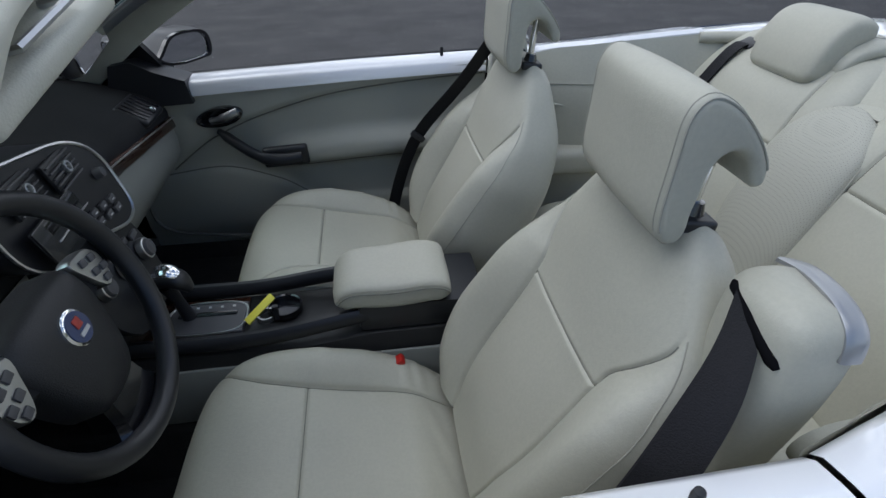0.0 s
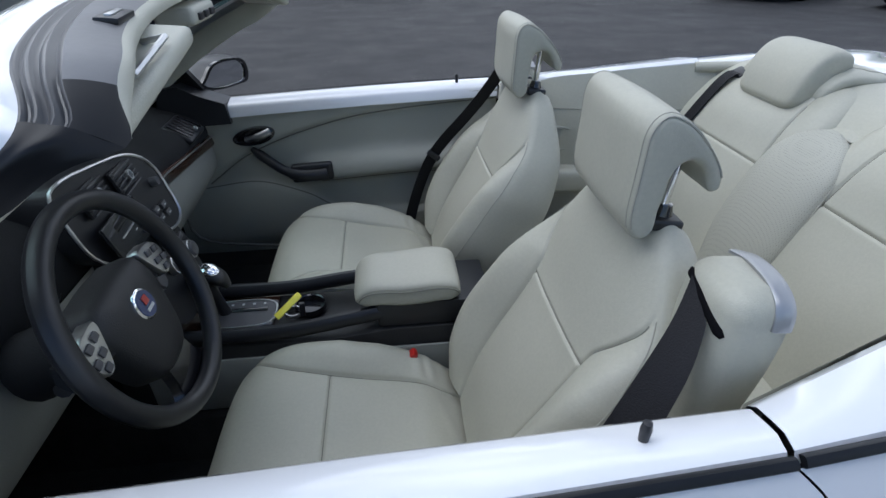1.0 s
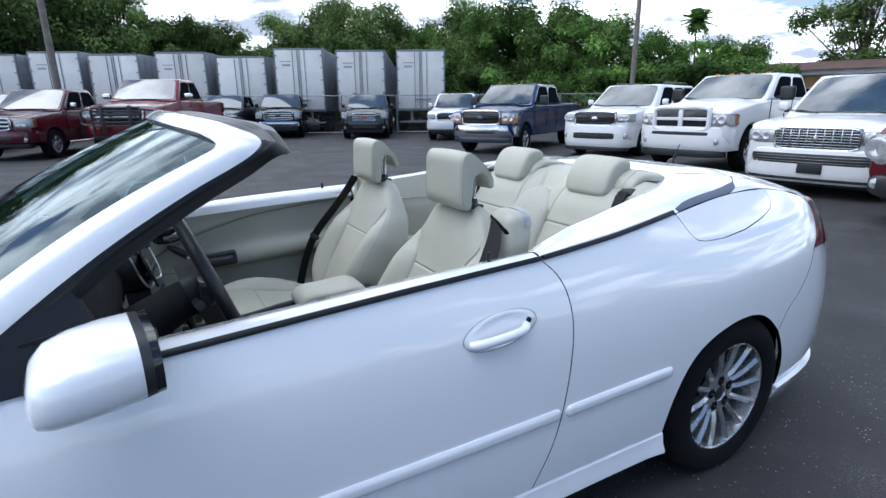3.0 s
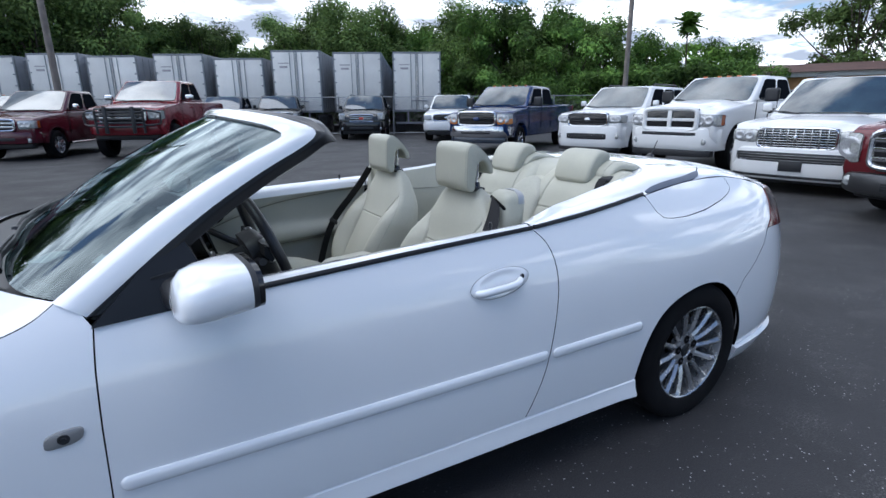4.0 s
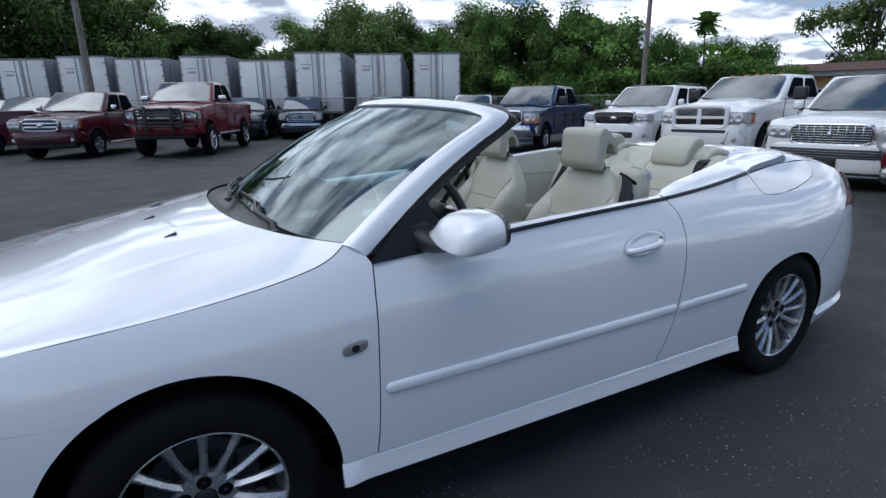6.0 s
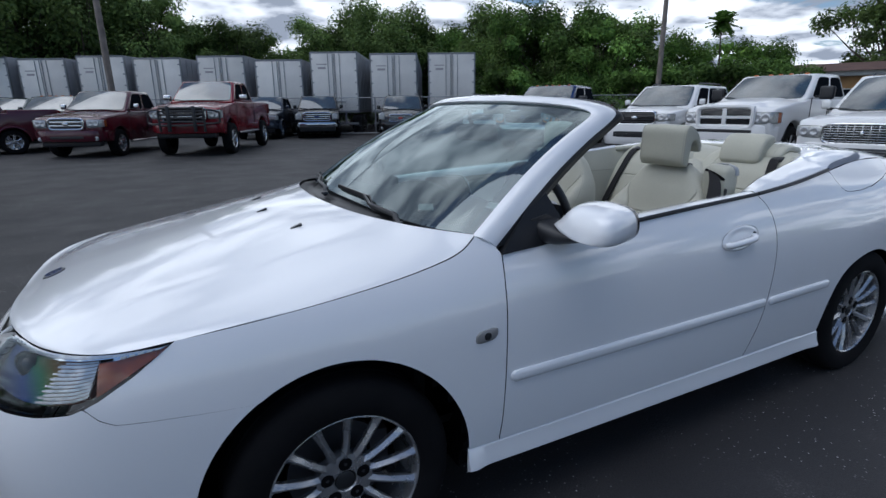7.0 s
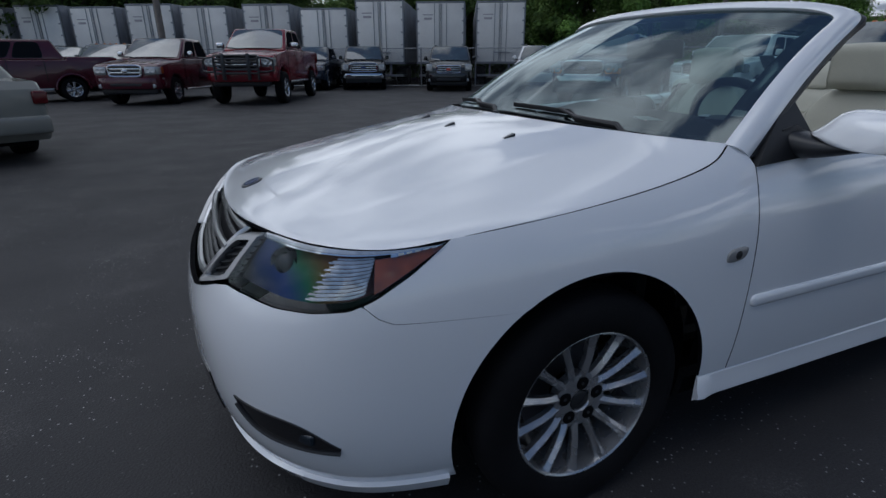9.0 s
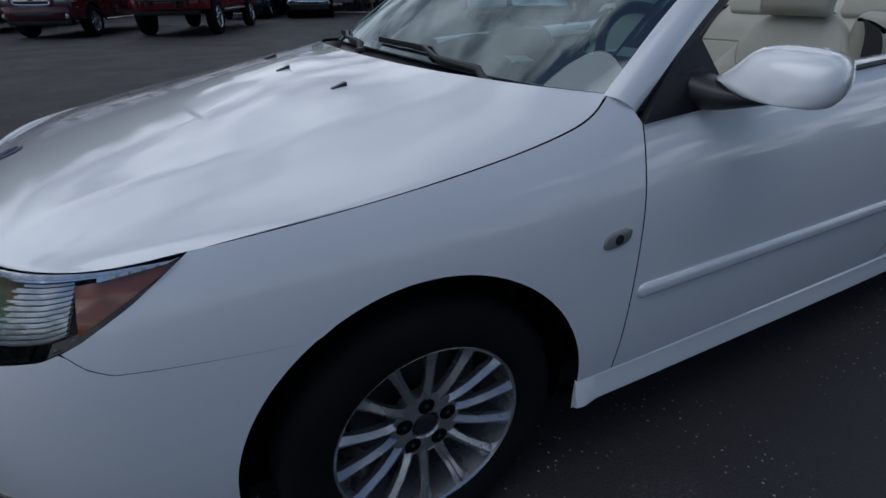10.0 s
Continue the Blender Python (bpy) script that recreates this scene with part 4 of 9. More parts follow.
part("mirror_glass", box(-0.4145, -0.009, 1.2095, 0.004, 0.226, 0.054, 0.0018, 2, rot=(0, -8, 12)), M["mirror"], im)
part("mirror_stem", tube([(-0.465, 0, 1.318), (-0.462, 0, 1.27), (-0.442, -0.003, 1.225)], 0.010), M["black_trim"], im)
# papers and a toll tag behind the glass
part("windscreen_sticker", box(-0.56, -0.60, 1.165, 0.004, 0.055, 0.04, 0.001, rot=(0, -33, -12)), M["clear_lens"], screen)
part("windscreen_sticker", box(-0.94, -0.52, 1.005, 0.05, 0.11, 0.003, 0.001, rot=(0, 0, -25)), M["mark_white"], screen)

# ---- cowl and wipers ----
rear_hood = HOOD[:, -1]
C0 = rear_hood[::1] + np.array([0.004, 0, -0.006])
fr_ = np.linspace(-1, 1, len(C0))
C1 = np.stack([np.interp(np.abs(fr_), np.linspace(0, 1, 40), GLASS_LOW[:, k]) for k in range(3)], -1)
C1[:, 1] = np.where(fr_ > 0, -C1[:, 1], C1[:, 1])
order = np.argsort(C0[:, 1])
C0, C1 = C0[order], C1[np.argsort(C1[:, 1])]
vv = np.linspace(0, 1, 6)
COWL = C0[:, None] * (1 - vv)[None, :, None] + (C1 + np.array([0.02, 0, -0.004]))[:, None] * vv[None, :, None]
COWL[..., 2] -= 0.004 + np.sin(np.pi * vv)[None] * 0.030 * np.clip((1 - np.abs(np.linspace(-1, 1, len(C0)))) * 4, 0, 1)[:, None]
COWL = COWL[2:-2]
part("cowl", sheet(COWL, 0.012, (-1, 0, 0)), M["black_trim"], car, "black plastic cowl below the windscreen")
# rubber strips in the joints beside the bonnet
for edge in (HOOD[0], HOOD[-1]):
    part("hood_seal", tube(edge[8:] + np.array([0, 0, -0.0040]), 0.0015, 6), M["dark_inside"], car)


def screen_at(f, t):
    """A point of the windscreen: f across from -1 (driver's side) to 1, t up."""
    i, j = (f + 1) / 2 * (SCREEN.shape[0] - 1), t * (SCREEN.shape[1] - 1)
    return Vector(SCREEN[int(round(i)), int(round(j))])


for f0, f1 in ((-0.68, 0.05), (0.14, 0.84)):
    pivot = screen_at(f0, 0.0) + Vector((-0.030, 0, -0.010))
    tip, heel = screen_at(f1, 0.03) + Vector((-0.008, 0, 0.008)), screen_at(f0 + 0.03, 0.017) + Vector((-0.008, 0, 0.008))
    blade = [screen_at(f0 + 0.03 + (f1 - f0 - 0.03) * k, 0.017 + 0.013 * k) + Vector((-0.008, 0, 0.008)) for k in np.linspace(0, 1, 11)]
    blade = resample([tuple(p) for p in blade], 15, True)
    arm = part("wiper_arm", tube([pivot, heel + Vector((-0.010, 0, 0.006)), Vector(blade[4]) + Vector((-0.008, 0, 0.011)), Vector(blade[7]) + Vector((-0.005, 0, 0.008))], [0.010, 0.009, 0.007, 0.005], 8), M["black_trim"], car, "black wiper arm")
    part("wiper_blade", tube(blade, 0.007, 6, flat=(0.005, 0.009)), M["seal_dark"], arm)
    part("wiper_cap", lathe([(0.0, 0.012), (0.014, 0.010), (0.017, 0.0)], 12, "z"), M["black_trim"], arm).location = pivot
# paper sticker and number strip low on the driver's side of the glass
for at, across, up, tint in (((-0.819, -0.731, 1.040), 0.016, 0.013, "mark_white"), ((-0.985, -0.660, 0.975), 0.030, 0.005, "mark_white")):
    d = np.linalg.norm(SCREEN - np.array(at), axis=-1)
    i, j = np.unravel_index(d.argmin(), d.shape)
    i, j = min(max(i, 1), SCREEN.shape[0] - 2), min(max(j, 1), SCREEN.shape[1] - 2)
    ea, eu = Vector(SCREEN[i + 1, j] - SCREEN[i - 1, j]).normalized(), Vector(SCREEN[i, j + 1] - SCREEN[i, j - 1]).normalized()
    inward = ea.cross(eu).normalized()
    inward = inward if inward.z < 0 else -inward
    mid_ = Vector(at) + inward * 0.012
    corners = [mid_ + ea * (a * across) + eu * (b * up) for a, b in ((-1, -1), (1, -1), (1, 1), (-1, 1))]
    part("sticker", loft([[tuple(p) for p in corners], [tuple(p + inward * 0.001) for p in corners]]), M[tint], screen, "small pale paper sticker")
# hood furniture: three washer nozzles and a round badge
for x, y in ((-1.333, -0.375), (-1.389, -0.075), (-1.365, 0.20)):
    z = hood_at(x, y)
    noz = loft([[(x - 0.022 * k + 0.004, y + w * (1 - 0.35 * k), z - 0.004 + h * (1 - 0.75 * k)) for w, h in ((-0.010, 0), (-0.007, 0.010), (0.007, 0.010), (0.010, 0))] for k in (-0.6, 0, 0.6, 1.0)])
    part("washer_nozzle", noz, M["black_trim"], car)
bz = hood_at(-2.045, 0.0)
badge = part("hood_badge", moved(lathe([(0.0, 0.004), (0.028, 0.004), (0.033, 0.003), (0.035, -0.004)], 28, "z"), pose(-2.045, 0.0, bz + 0.001, 0, -20, 0)), M["gunmetal"], car, "round blue and chrome hood badge")
part("badge_face", moved(lathe([(0.0, 0.0), (0.026, 0.0), (0.0265, -0.002)], 24, "z"), pose(-2.0465, 0.0, bz + 0.0062, 0, -20, 0)), M["blue_badge"], badge)

# ---- head lamps and grille ----
L_TOP = [(0.556, 0.791), (0.64, 0.792), (0.73, 0.791), (0.85, 0.792), (0.99, 0.793), (float(s_of_x(-1.745)), 0.800), (float(s_of_x(-1.724)), 0.806)]
L_LOW = [(0.508, 0.678), (0.60, 0.674), (0.70, 0.667), (0.80, 0.668), (0.885, 0.678)] + xs([(-1.911, 0.690), (-1.879, 0.706), (-1.808, 0.750), (-1.735, 0.795)])
L_LEFT, L_RIGHT = [L_LOW[0], L_TOP[0]], [L_LOW[-1], L_TOP[-1]]


def lamp_panel(u0, u1, v0, v1, nu, nv, out, thick=0.004):
    """Part of the head lamp's face between fractions of its length and height."""
    G = coons(resample(L_LOW, 101), resample(L_TOP, 101), resample(L_LEFT, 21), resample(L_RIGHT, 21))
    ui, vi = np.linspace(u0, u1, nu) * 100, np.linspace(v0, v1, nv) * 20
    H = np.zeros((nu, nv, 2))
    for a, u in enumerate(ui):
        i = min(int(u), 99)
        fa = u - i
        col = G[i] * (1 - fa) + G[i + 1] * fa
        for k in range(2):
            H[a, :, k] = np.interp(vi, np.arange(21), col[:, k])
    return sheet(skin(H[..., 0], H[..., 1], out), thick, (-1.6, 0, 0.5))


def per_side(sgn, item):
    return item if sgn < 0 else mirrored(item)


for sgn in (-1, 1):
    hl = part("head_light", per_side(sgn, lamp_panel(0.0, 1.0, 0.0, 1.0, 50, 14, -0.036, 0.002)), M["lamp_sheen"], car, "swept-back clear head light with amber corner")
    part("lens", per_side(sgn, lamp_panel(0.002, 0.998, 0.01, 0.99, 60, 16, 0.003, 0.012)), M["lens_glass"], hl).visible_shadow = False
    part("turn_lens", per_side(sgn, lamp_panel(0.70, 0.985, 0.04, 0.775, 24, 10, -0.012, 0.02)), M["amber"], hl, "amber turn signal")
    part("top_strip", per_side(sgn, lamp_panel(0.03, 0.985, 0.915, 0.985, 40, 4, -0.004, 0.010)), M["clear_lens"], hl, "clear strip along the lamp's top")
    part("strip_line", per_side(sgn, lamp_panel(0.05, 0.80, 0.885, 0.908, 40, 3, -0.005, 0.006)), M["chrome"], hl, "thin chrome line")
    part("running_light", per_side(sgn, lamp_panel(0.765, 0.965, 0.79, 0.905, 14, 4, -0.007, 0.010)), M["reflector"], hl, "small clear running light")
    for k in range(5):
        part("led_cell", per_side(sgn, lamp_panel(0.795 + 0.034 * k, 0.817 + 0.034 * k, 0.815, 0.885, 4, 3, -0.004, 0.004)), M["mark_white"], hl)
    # stepped reflector: short ribs, ragged towards the bowl
    for k in range(21):
        v = 0.10 + 0.034 * k
        part("flute", per_side(sgn, lamp_panel(0.405 + 0.125 * v + 0.016 * (k % 3), 0.652 + 0.055 * v + 0.006 * (k % 2), v, v + 0.031, 10, 3, -0.019 + 0.003 * (k % 2), 0.006)), M["clear_lens"], hl, "silver fluted reflector")
    c = skin(0.67, 0.728, -0.043)
    n_out = Vector(skin(0.67, 0.728, 0.05) - skin(0.67, 0.728, 0.0)).normalized()
    proj = lathe([(0.0, 0.018), (0.012, 0.0165), (0.022, 0.012), (0.029, 0.004), (0.031, -0.004), (0.034, 0.002), (0.039, 0.006), (0.041, 0.0), (0.041, -0.03)], 28, "x")
    aim = Matrix.Translation(Vector(c)) @ n_out.to_track_quat("X", "Z").to_matrix().to_4x4()
    part("projector", per_side(sgn, moved(proj, aim)), M["projector_lens"], hl, "round glass projector")

    # outer grille wing
    wing_b, wing_t = [(0.285, 0.612), (0.40, 0.648), (0.497, 0.678)], [(0.432, 0.764), (0.49, 0.773), (0.545, 0.781)]
    wing = part("grille_wing", per_side(sgn, panel(wing_b, wing_t, [wing_b[0], wing_t[0]], [wing_b[-1], wing_t[-1]], 12, 14, out=-0.03)), M["black_trim"], car, "black grille wing with a silver surround")
    q00, q10, q01, q11 = (np.array(v) for v in (wing_b[0], wing_b[-1], wing_t[0], wing_t[-1]))

    def wing_ring(p0, p1, r0, r1, sharp, out):
        """A rounded four-sided outline on the wing: from p0 to p1 outwards and r0 to r1 up."""
        pts = []
        for a in np.linspace(0, 2 * math.pi, 45)[:-1]:
            ca, sa = math.cos(a), math.sin(a)
            p = (p0 + p1) / 2 + (p1 - p0) / 2 * math.copysign(abs(ca) ** sharp, ca)
            r = (r0 + r1) / 2 + (r1 - r0) / 2 * math.copysign(abs(sa) ** sharp, sa)
            pts.append((q00 * (1 - p) + q10 * p) * (1 - r) + (q01 * (1 - p) + q11 * p) * r)
        return skin(*np.array(pts).T, out)

    fr_rings = [wing_ring(0, 1, 0, 1, 0.16, -0.030), wing_ring(0.0, 1.0, 0.0, 1.0, 0.16, -0.008), wing_ring(0.02, 0.98, 0.015, 0.985, 0.16, -0.003), wing_ring(0.10, 0.80, 0.10, 0.90, 0.30, -0.005), wing_ring(0.12, 0.78, 0.115, 0.885, 0.30, -0.010), wing_ring(0.13, 0.77, 0.125, 0.875, 0.30, -0.034)]
    part("surround", per_side(sgn, loft([[tuple(v) for v in r] for r in fr_rings], True, False)), M["satin_dark"], wing, "dull silver frame")
    for k in range(1, 7):
        a, b = np.array(wing_b[0]) * (1 - k / 7) + np.array(wing_t[0]) * k / 7, np.array(wing_b[-1]) * (1 - k / 7) + np.array(wing_t[-1]) * k / 7
        part("slat", per_side(sgn, tube(skin(*np.linspace(a, b, 8).T, -0.027), 0.005, 6, flat=(0.010, 0.0045))), M["lamp_dark"], wing)
# middle grille, a shield with a silver wing bar
mg_b, mg_t = [(0.0, 0.606), (0.15, 0.608), (0.255, 0.622)], [(0.0, 0.756), (0.2, 0.759), (0.40, 0.763)]
mh = panel(mg_b, mg_t, [mg_b[0], mg_t[0]], [mg_b[-1], mg_t[-1]], 16, 12, out=-0.055)
mid_g = part("middle_grille", merge(mh, mirrored(mh)), M["black_trim"], car, "black middle grille with a silver bar")
edge_l = skin(*np.array(resample([mg_b[-1], mg_t[-1]], 12)).T, -0.030)
low_l = skin(*np.array(resample(mg_b, 12)).T, -0.030)
top_l = skin(*np.array(resample(mg_t, 12)).T, -0.036)
frame_half = np.concatenate([top_l, edge_l[::-1][1:], low_l[::-1][1:]], 0)
loop = np.concatenate([frame_half, (frame_half[::-1] * np.array([1, -1, 1]))[1:]], 0)
part("surround", tube(loop, 0.011, 8), M["satin"], mid_g, "silver surround")
bar = np.concatenate([skin(np.linspace(0.36, 0, 12), np.full(12, 0.712), -0.028), skin(np.linspace(0, 0.36, 12), np.full(12, 0.712), -0.028)[1:] * np.array([1, -1, 1])], 0)
part("wing_bar", tube(bar, 0.012, 8, flat=(0.01, 0.014)), M["satin"], mid_g, "silver wing bar")
for z in (0.63, 0.652, 0.674, 0.696, 0.738, 0.758):
    w = 0.26 + (z - 0.61) * 0.8
    row = np.concatenate([skin(np.linspace(w, 0, 10), np.full(10, z), -0.042), skin(np.linspace(0, w, 10), np.full(10, z), -0.042)[1:] * np.array([1, -1, 1])], 0)
    part("slat", tube(row, 0.005, 6, flat=(0.010, 0.004)), M["lamp_dark"], mid_g)
# lower air slots with fog lamps
for sgn in (-1, 1):
    fs_t = [(0.545, 0.402), (0.66, 0.395), (0.76, 0.378), (0.81, 0.350), (0.85, 0.322)]
    fs_b = [(0.56, 0.385), (0.62, 0.338), (0.70, 0.318), (0.78, 0.312), (0.845, 0.312)]
    slot = part("air_slot", per_side(sgn, panel(fs_b, fs_t, [fs_b[0], fs_t[0]], [fs_b[-1], fs_t[-1]], 24, 8, out=0.004, thick=0.01, smooth=(1, 1, 0, 0))), M["black_gloss"], car, "black lower air slot with a fog light")
    c = skin(0.765, 0.345, 0.0)
    part("fog_light", per_side(sgn, box(c[0], c[1], c[2], 0.045, 0.016, 0.030, 0.01, 3, rot=(0, 0, -52))), M["projector_lens"], slot)
    lipc = skin(*np.array(resample(fs_b, 20, True)).T, 0.006)
    part("slot_rim", per_side(sgn, tube(lipc, 0.006, 6)), M["black_trim"], slot)
mslot = [(0.0, 0.27), (0.2, 0.272), (0.42, 0.285)], [(0.0, 0.40), (0.2, 0.40), (0.40, 0.40)]
mh = panel(mslot[0], mslot[1], [mslot[0][0], mslot[1][0]], [mslot[0][-1], mslot[1][-1]], 14, 8, out=0.004, thick=0.01)
part("air_intake", merge(mh, mirrored(mh)), M["black_gloss"], car, "black lower air intake")


# ---- side trim ----
def skin_path(x0, x1, z0, z1, n=24, out=0.0):
    s = np.linspace(s_of_x(x0), s_of_x(x1), n)
    return skin(s, np.linspace(z0, z1, n), out)


# face of the door mirror from its inner beak over the top: u across to the beak, v up
MIRROR_SIDE = resample([(1.0, 0.34), (0.83, 0.49), (0.62, 0.74), (0.42, 0.92), (0.10, 1.0), (-0.35, 0.985), (-0.70, 0.925), (-0.91, 0.79), (-1.0, 0.54), (-0.99, 0.20), (-0.90, 0.035), (-0.70, 0.0), (0.15, 0.01), (0.60, 0.10), (0.87, 0.225), (1.0, 0.34)], 41, True)[:-1]


def rounded_strip(p, width, height):
    """A domed strip on the flank that narrows to round ends."""
    p = np.array(resample([tuple(q) for q in p], 60))
    run = np.concatenate([[0], np.cumsum(np.linalg.norm(np.diff(p, axis=0), axis=1))])
    r = width / 2
    ends = [r * (1 - math.cos(a)) for a in np.linspace(0, math.pi / 2, 7)]
    at = ends + list(np.linspace(ends[-1], run[-1] - ends[-1], 40)[1:-1]) + [run[-1] - e for e in ends[::-1]]
    rings = []
    for d in at:
        e = min(d, run[-1] - d)
        k = max(0.12, math.sqrt(max(0.0, 1 - max(0.0, 1 - e / r) ** 2)))
        c = [np.interp(d, run, p[:, i]) for i in range(3)]
        rings.append([(c[0], c[1] - height * k * h + 0.004 * (h == 0), c[2] + r * k * v) for v, h in ((-1, 0), (-0.96, 0.45), (-0.75, 0.85), (-0.3, 1.0), (0.3, 1.0), (0.75, 0.85), (0.96, 0.45), (1, 0))])
    return loft(rings)


for sgn, door in ((-1, door_l), (1, door_r)):
    def put(name, item, mat, parent, label=""):
        return part(name, per_side(sgn, item), mat, parent, label)

    def moulding(x0, x1):
        p = skin_path(x0, x1, 0.538 if x0 < 0 else 0.534, 0.536, 30)
        return rounded_strip(p, 0.037, 0.010)

    put("side_moulding", moulding(-0.845, 0.425), M["white"], door, "white rubbing strip")
    put("side_moulding", moulding(0.445, 0.905), M["white"], car, "white rubbing strip")
    # handle in its oval dish
    hx, hz = 0.231, 0.822
    ring = [skin(float(s_of_x(hx + 0.115 * math.cos(a))), hz + 0.004 + 0.043 * math.sin(a) + 0.010 * math.cos(a), 0.002) for a in np.linspace(0, 2 * math.pi, 41)]
    dish = []
    for k, o in ((1.0, 0.0006), (0.96, 0.0022), (0.88, 0.0045), (0.78, 0.0042), (0.64, 0.001), (0.4, 0.0006), (0.02, 0.0006)):
        dish.append([skin(float(s_of_x(hx + 0.111 * k * math.cos(a))), hz + 0.004 + 0.0445 * k * math.sin(a) + 0.010 * k * math.cos(a), o) for a in np.linspace(0, 2 * math.pi, 41)[:-1]])
    it = loft(dish, True, False)
    hd = put("handle_dish", (it[0], it[1]), M["white"], door)
    put("dish_joint", tube(ring, 0.0006, 6), M["seal"], hd)
    bar = [skin(float(s_of_x(hx + dx)), hz + dz, o) for dx, dz, o in ((-0.098, -0.014, 0.004), (-0.085, -0.012, 0.014), (-0.04, -0.008, 0.024), (0.02, -0.003, 0.028), (0.060, 0.004, 0.024), (0.072, 0.008, 0.010))]
    put("door_handle", tube(resample(bar, 18, True), [0.009] + [0.0125] * 16 + [0.009], 10), M["white"], door, "white pull handle")
    k = skin(float(s_of_x(hx + 0.088)), hz + 0.012, 0.000)
    put("lock_cylinder", moved(lathe([(0.0, -0.006), (0.007, -0.006), (0.0085, -0.004), (0.0085, 0.01)], 16), pose(*k)), M["black_trim"], door)
    # indicator on the fender
    c = skin(float(s_of_x(-0.928)), 0.688, 0.0)
    mk = loft([[(c[0] + 0.036 * k * math.copysign(abs(math.cos(a)) ** 0.7, math.cos(a)) + 0.004 * k * math.sin(a), c[1] - o, c[2] + 0.018 * k * math.copysign(abs(math.sin(a)) ** 0.65, math.sin(a)) + 0.004 * k * math.cos(a)) for a in np.linspace(0, 2 * math.pi, 25)[:-1]] for k, o in ((1.05, -0.004), (1.0, 0.004), (0.85, 0.006), (0.3, 0.0065))])
    marker = put("side_marker", mk, M["marker_lens"], car, "clear oval side marker")
    put("marker_bulb", moved(lathe([(0.0, -0.0085), (0.005, -0.0085), (0.006, -0.0075), (0.008, -0.0080), (0.011, -0.0075), (0.013, -0.005)], 20), pose(*c)), M["lamp_dark"], marker, "dark round bulb")
    # black trim along the belt, door and rear
    def belt(pts, n, w=0.0135):
        q = np.array(resample(xs(pts), n, True))
        p = skin(q[:, 0], q[:, 1] + 0.006, 0.002)
        return strip_along(p, [(0, -0.75, 0.65)] * n, w, 0.007)

    put("belt_trim", belt([(-0.60, 0.920), (-0.42, 0.930), (-0.03, 0.950), (0.402, 0.966)], 40), M["seal_dark"], door, "black belt-line trim")
    put("belt_trim", belt([(0.410, 0.967), (0.70, 0.988), (0.93, 1.013), (1.0, 1.020)], 24), M["seal_dark"], car, "black belt-line trim")
    # wide dark strip between the roof cover and the flank, turning in at its corner
    rows = []
    for i in range(1, 40):
        R, E = DECK[i, 0], DECK[i, -1]
        dist = float(np.linalg.norm(E - R))
        wd = float(np.interp(i, [1, 4, STRIP_END - 5, STRIP_END - 1, STRIP_END + 3], [0.016, 0.030, 0.044, 0.034, 0.0]))
        if wd < 0.004:
            break
        vq = np.linspace(max(SPLIT[i] - wd / dist, 0), SPLIT[i] + (0.004 if SPLIT[i] < 0.99 else 0.0), 6)
        rows.append(np.stack([np.interp(vq, np.linspace(0, 1, DECK.shape[1]), DECK[i, :, k]) for k in range(3)], -1) + np.array([0, -0.001, 0.0035]))
    put("corner_strip", sheet(np.array(rows), 0.006, (1.2, 0, 0.3)), M["seal_blue"], car, "dark blue-grey strip round the roof cover")

    # painted ledge along the top of door and rear flank
    def ledge(x0, x1, n, inner):
        rows = []
        for x in np.linspace(x0, x1, n):
            zb = float(np.interp(x, [-0.845, -0.42, -0.03, 0.405, 0.7, 0.93, 1.01], [0.905, 0.930, 0.950, 0.966, 0.988, 1.013, 1.021]))
            p = skin(float(s_of_x(x)), zb)
            yi = float(np.interp(x, inner[0], inner[1]))
            sk = 0.030 * max(0.0, (x - 0.408) / 0.597) ** 1.5
            rise = float(np.interp(x, [0.408, 0.60, 0.81, 1.0], [0.0, 0.028, 0.034, 0.038]))
            rows.append([(p[0] + sk * f, y, zb + dz + rise * f) for f, y, dz in ((0, p[1] + 0.006, -0.004), (0.05, p[1] + 0.012, 0.010), (0.12, p[1] + 0.03, 0.015), (0.5, (p[1] + yi) / 2, 0.013), (0.95, yi - 0.014, 0.006), (1, yi - 0.002, -0.006), (1, yi + 0.002, -0.035))])
        return sheet(np.array(rows), 0.0, (0, 0, 0.2))

    put("door_ledge", ledge(-0.53, 0.400, 40, ([-0.53, 0.4], [-0.715, -0.712])), M["white"], door, "white painted door top")
    put("flank_ledge", ledge(0.408, 1.005, 24, ([0.408, 0.60, 0.81, 1.0], [-0.710, -0.665, -0.618, -0.576])), M["white"], car, "white painted flank top")
    pin = put("lock_pin", lathe([(0.0, 0.032), (0.005, 0.031), (0.0065, 0.022), (0.005, 0.0), (0.009, -0.004)], 12, "z"), M["black_trim"], door, "black lock pin")
    pin.location = (0.262, sgn * 0.752, 0.968)
    # black sail in front of the window
    sail = [(-0.848, -0.832, 0.905), (-0.60, -0.826, 0.922), (-0.60, -0.800, 0.975), (-0.640, -0.756, 1.062), (-0.705, -0.768, 1.040)]
    sv = sail + [(x, y + 0.03, z) for x, y, z in sail]
    put("mirror_sail", (sv, [(0, 1, 2, 3, 4), (9, 8, 7, 6, 5)] + [(i, i + 5, (i + 1) % 5 + 5, (i + 1) % 5) for i in range(5)]), M["seal_dark"], door, "black triangle at the mirror")
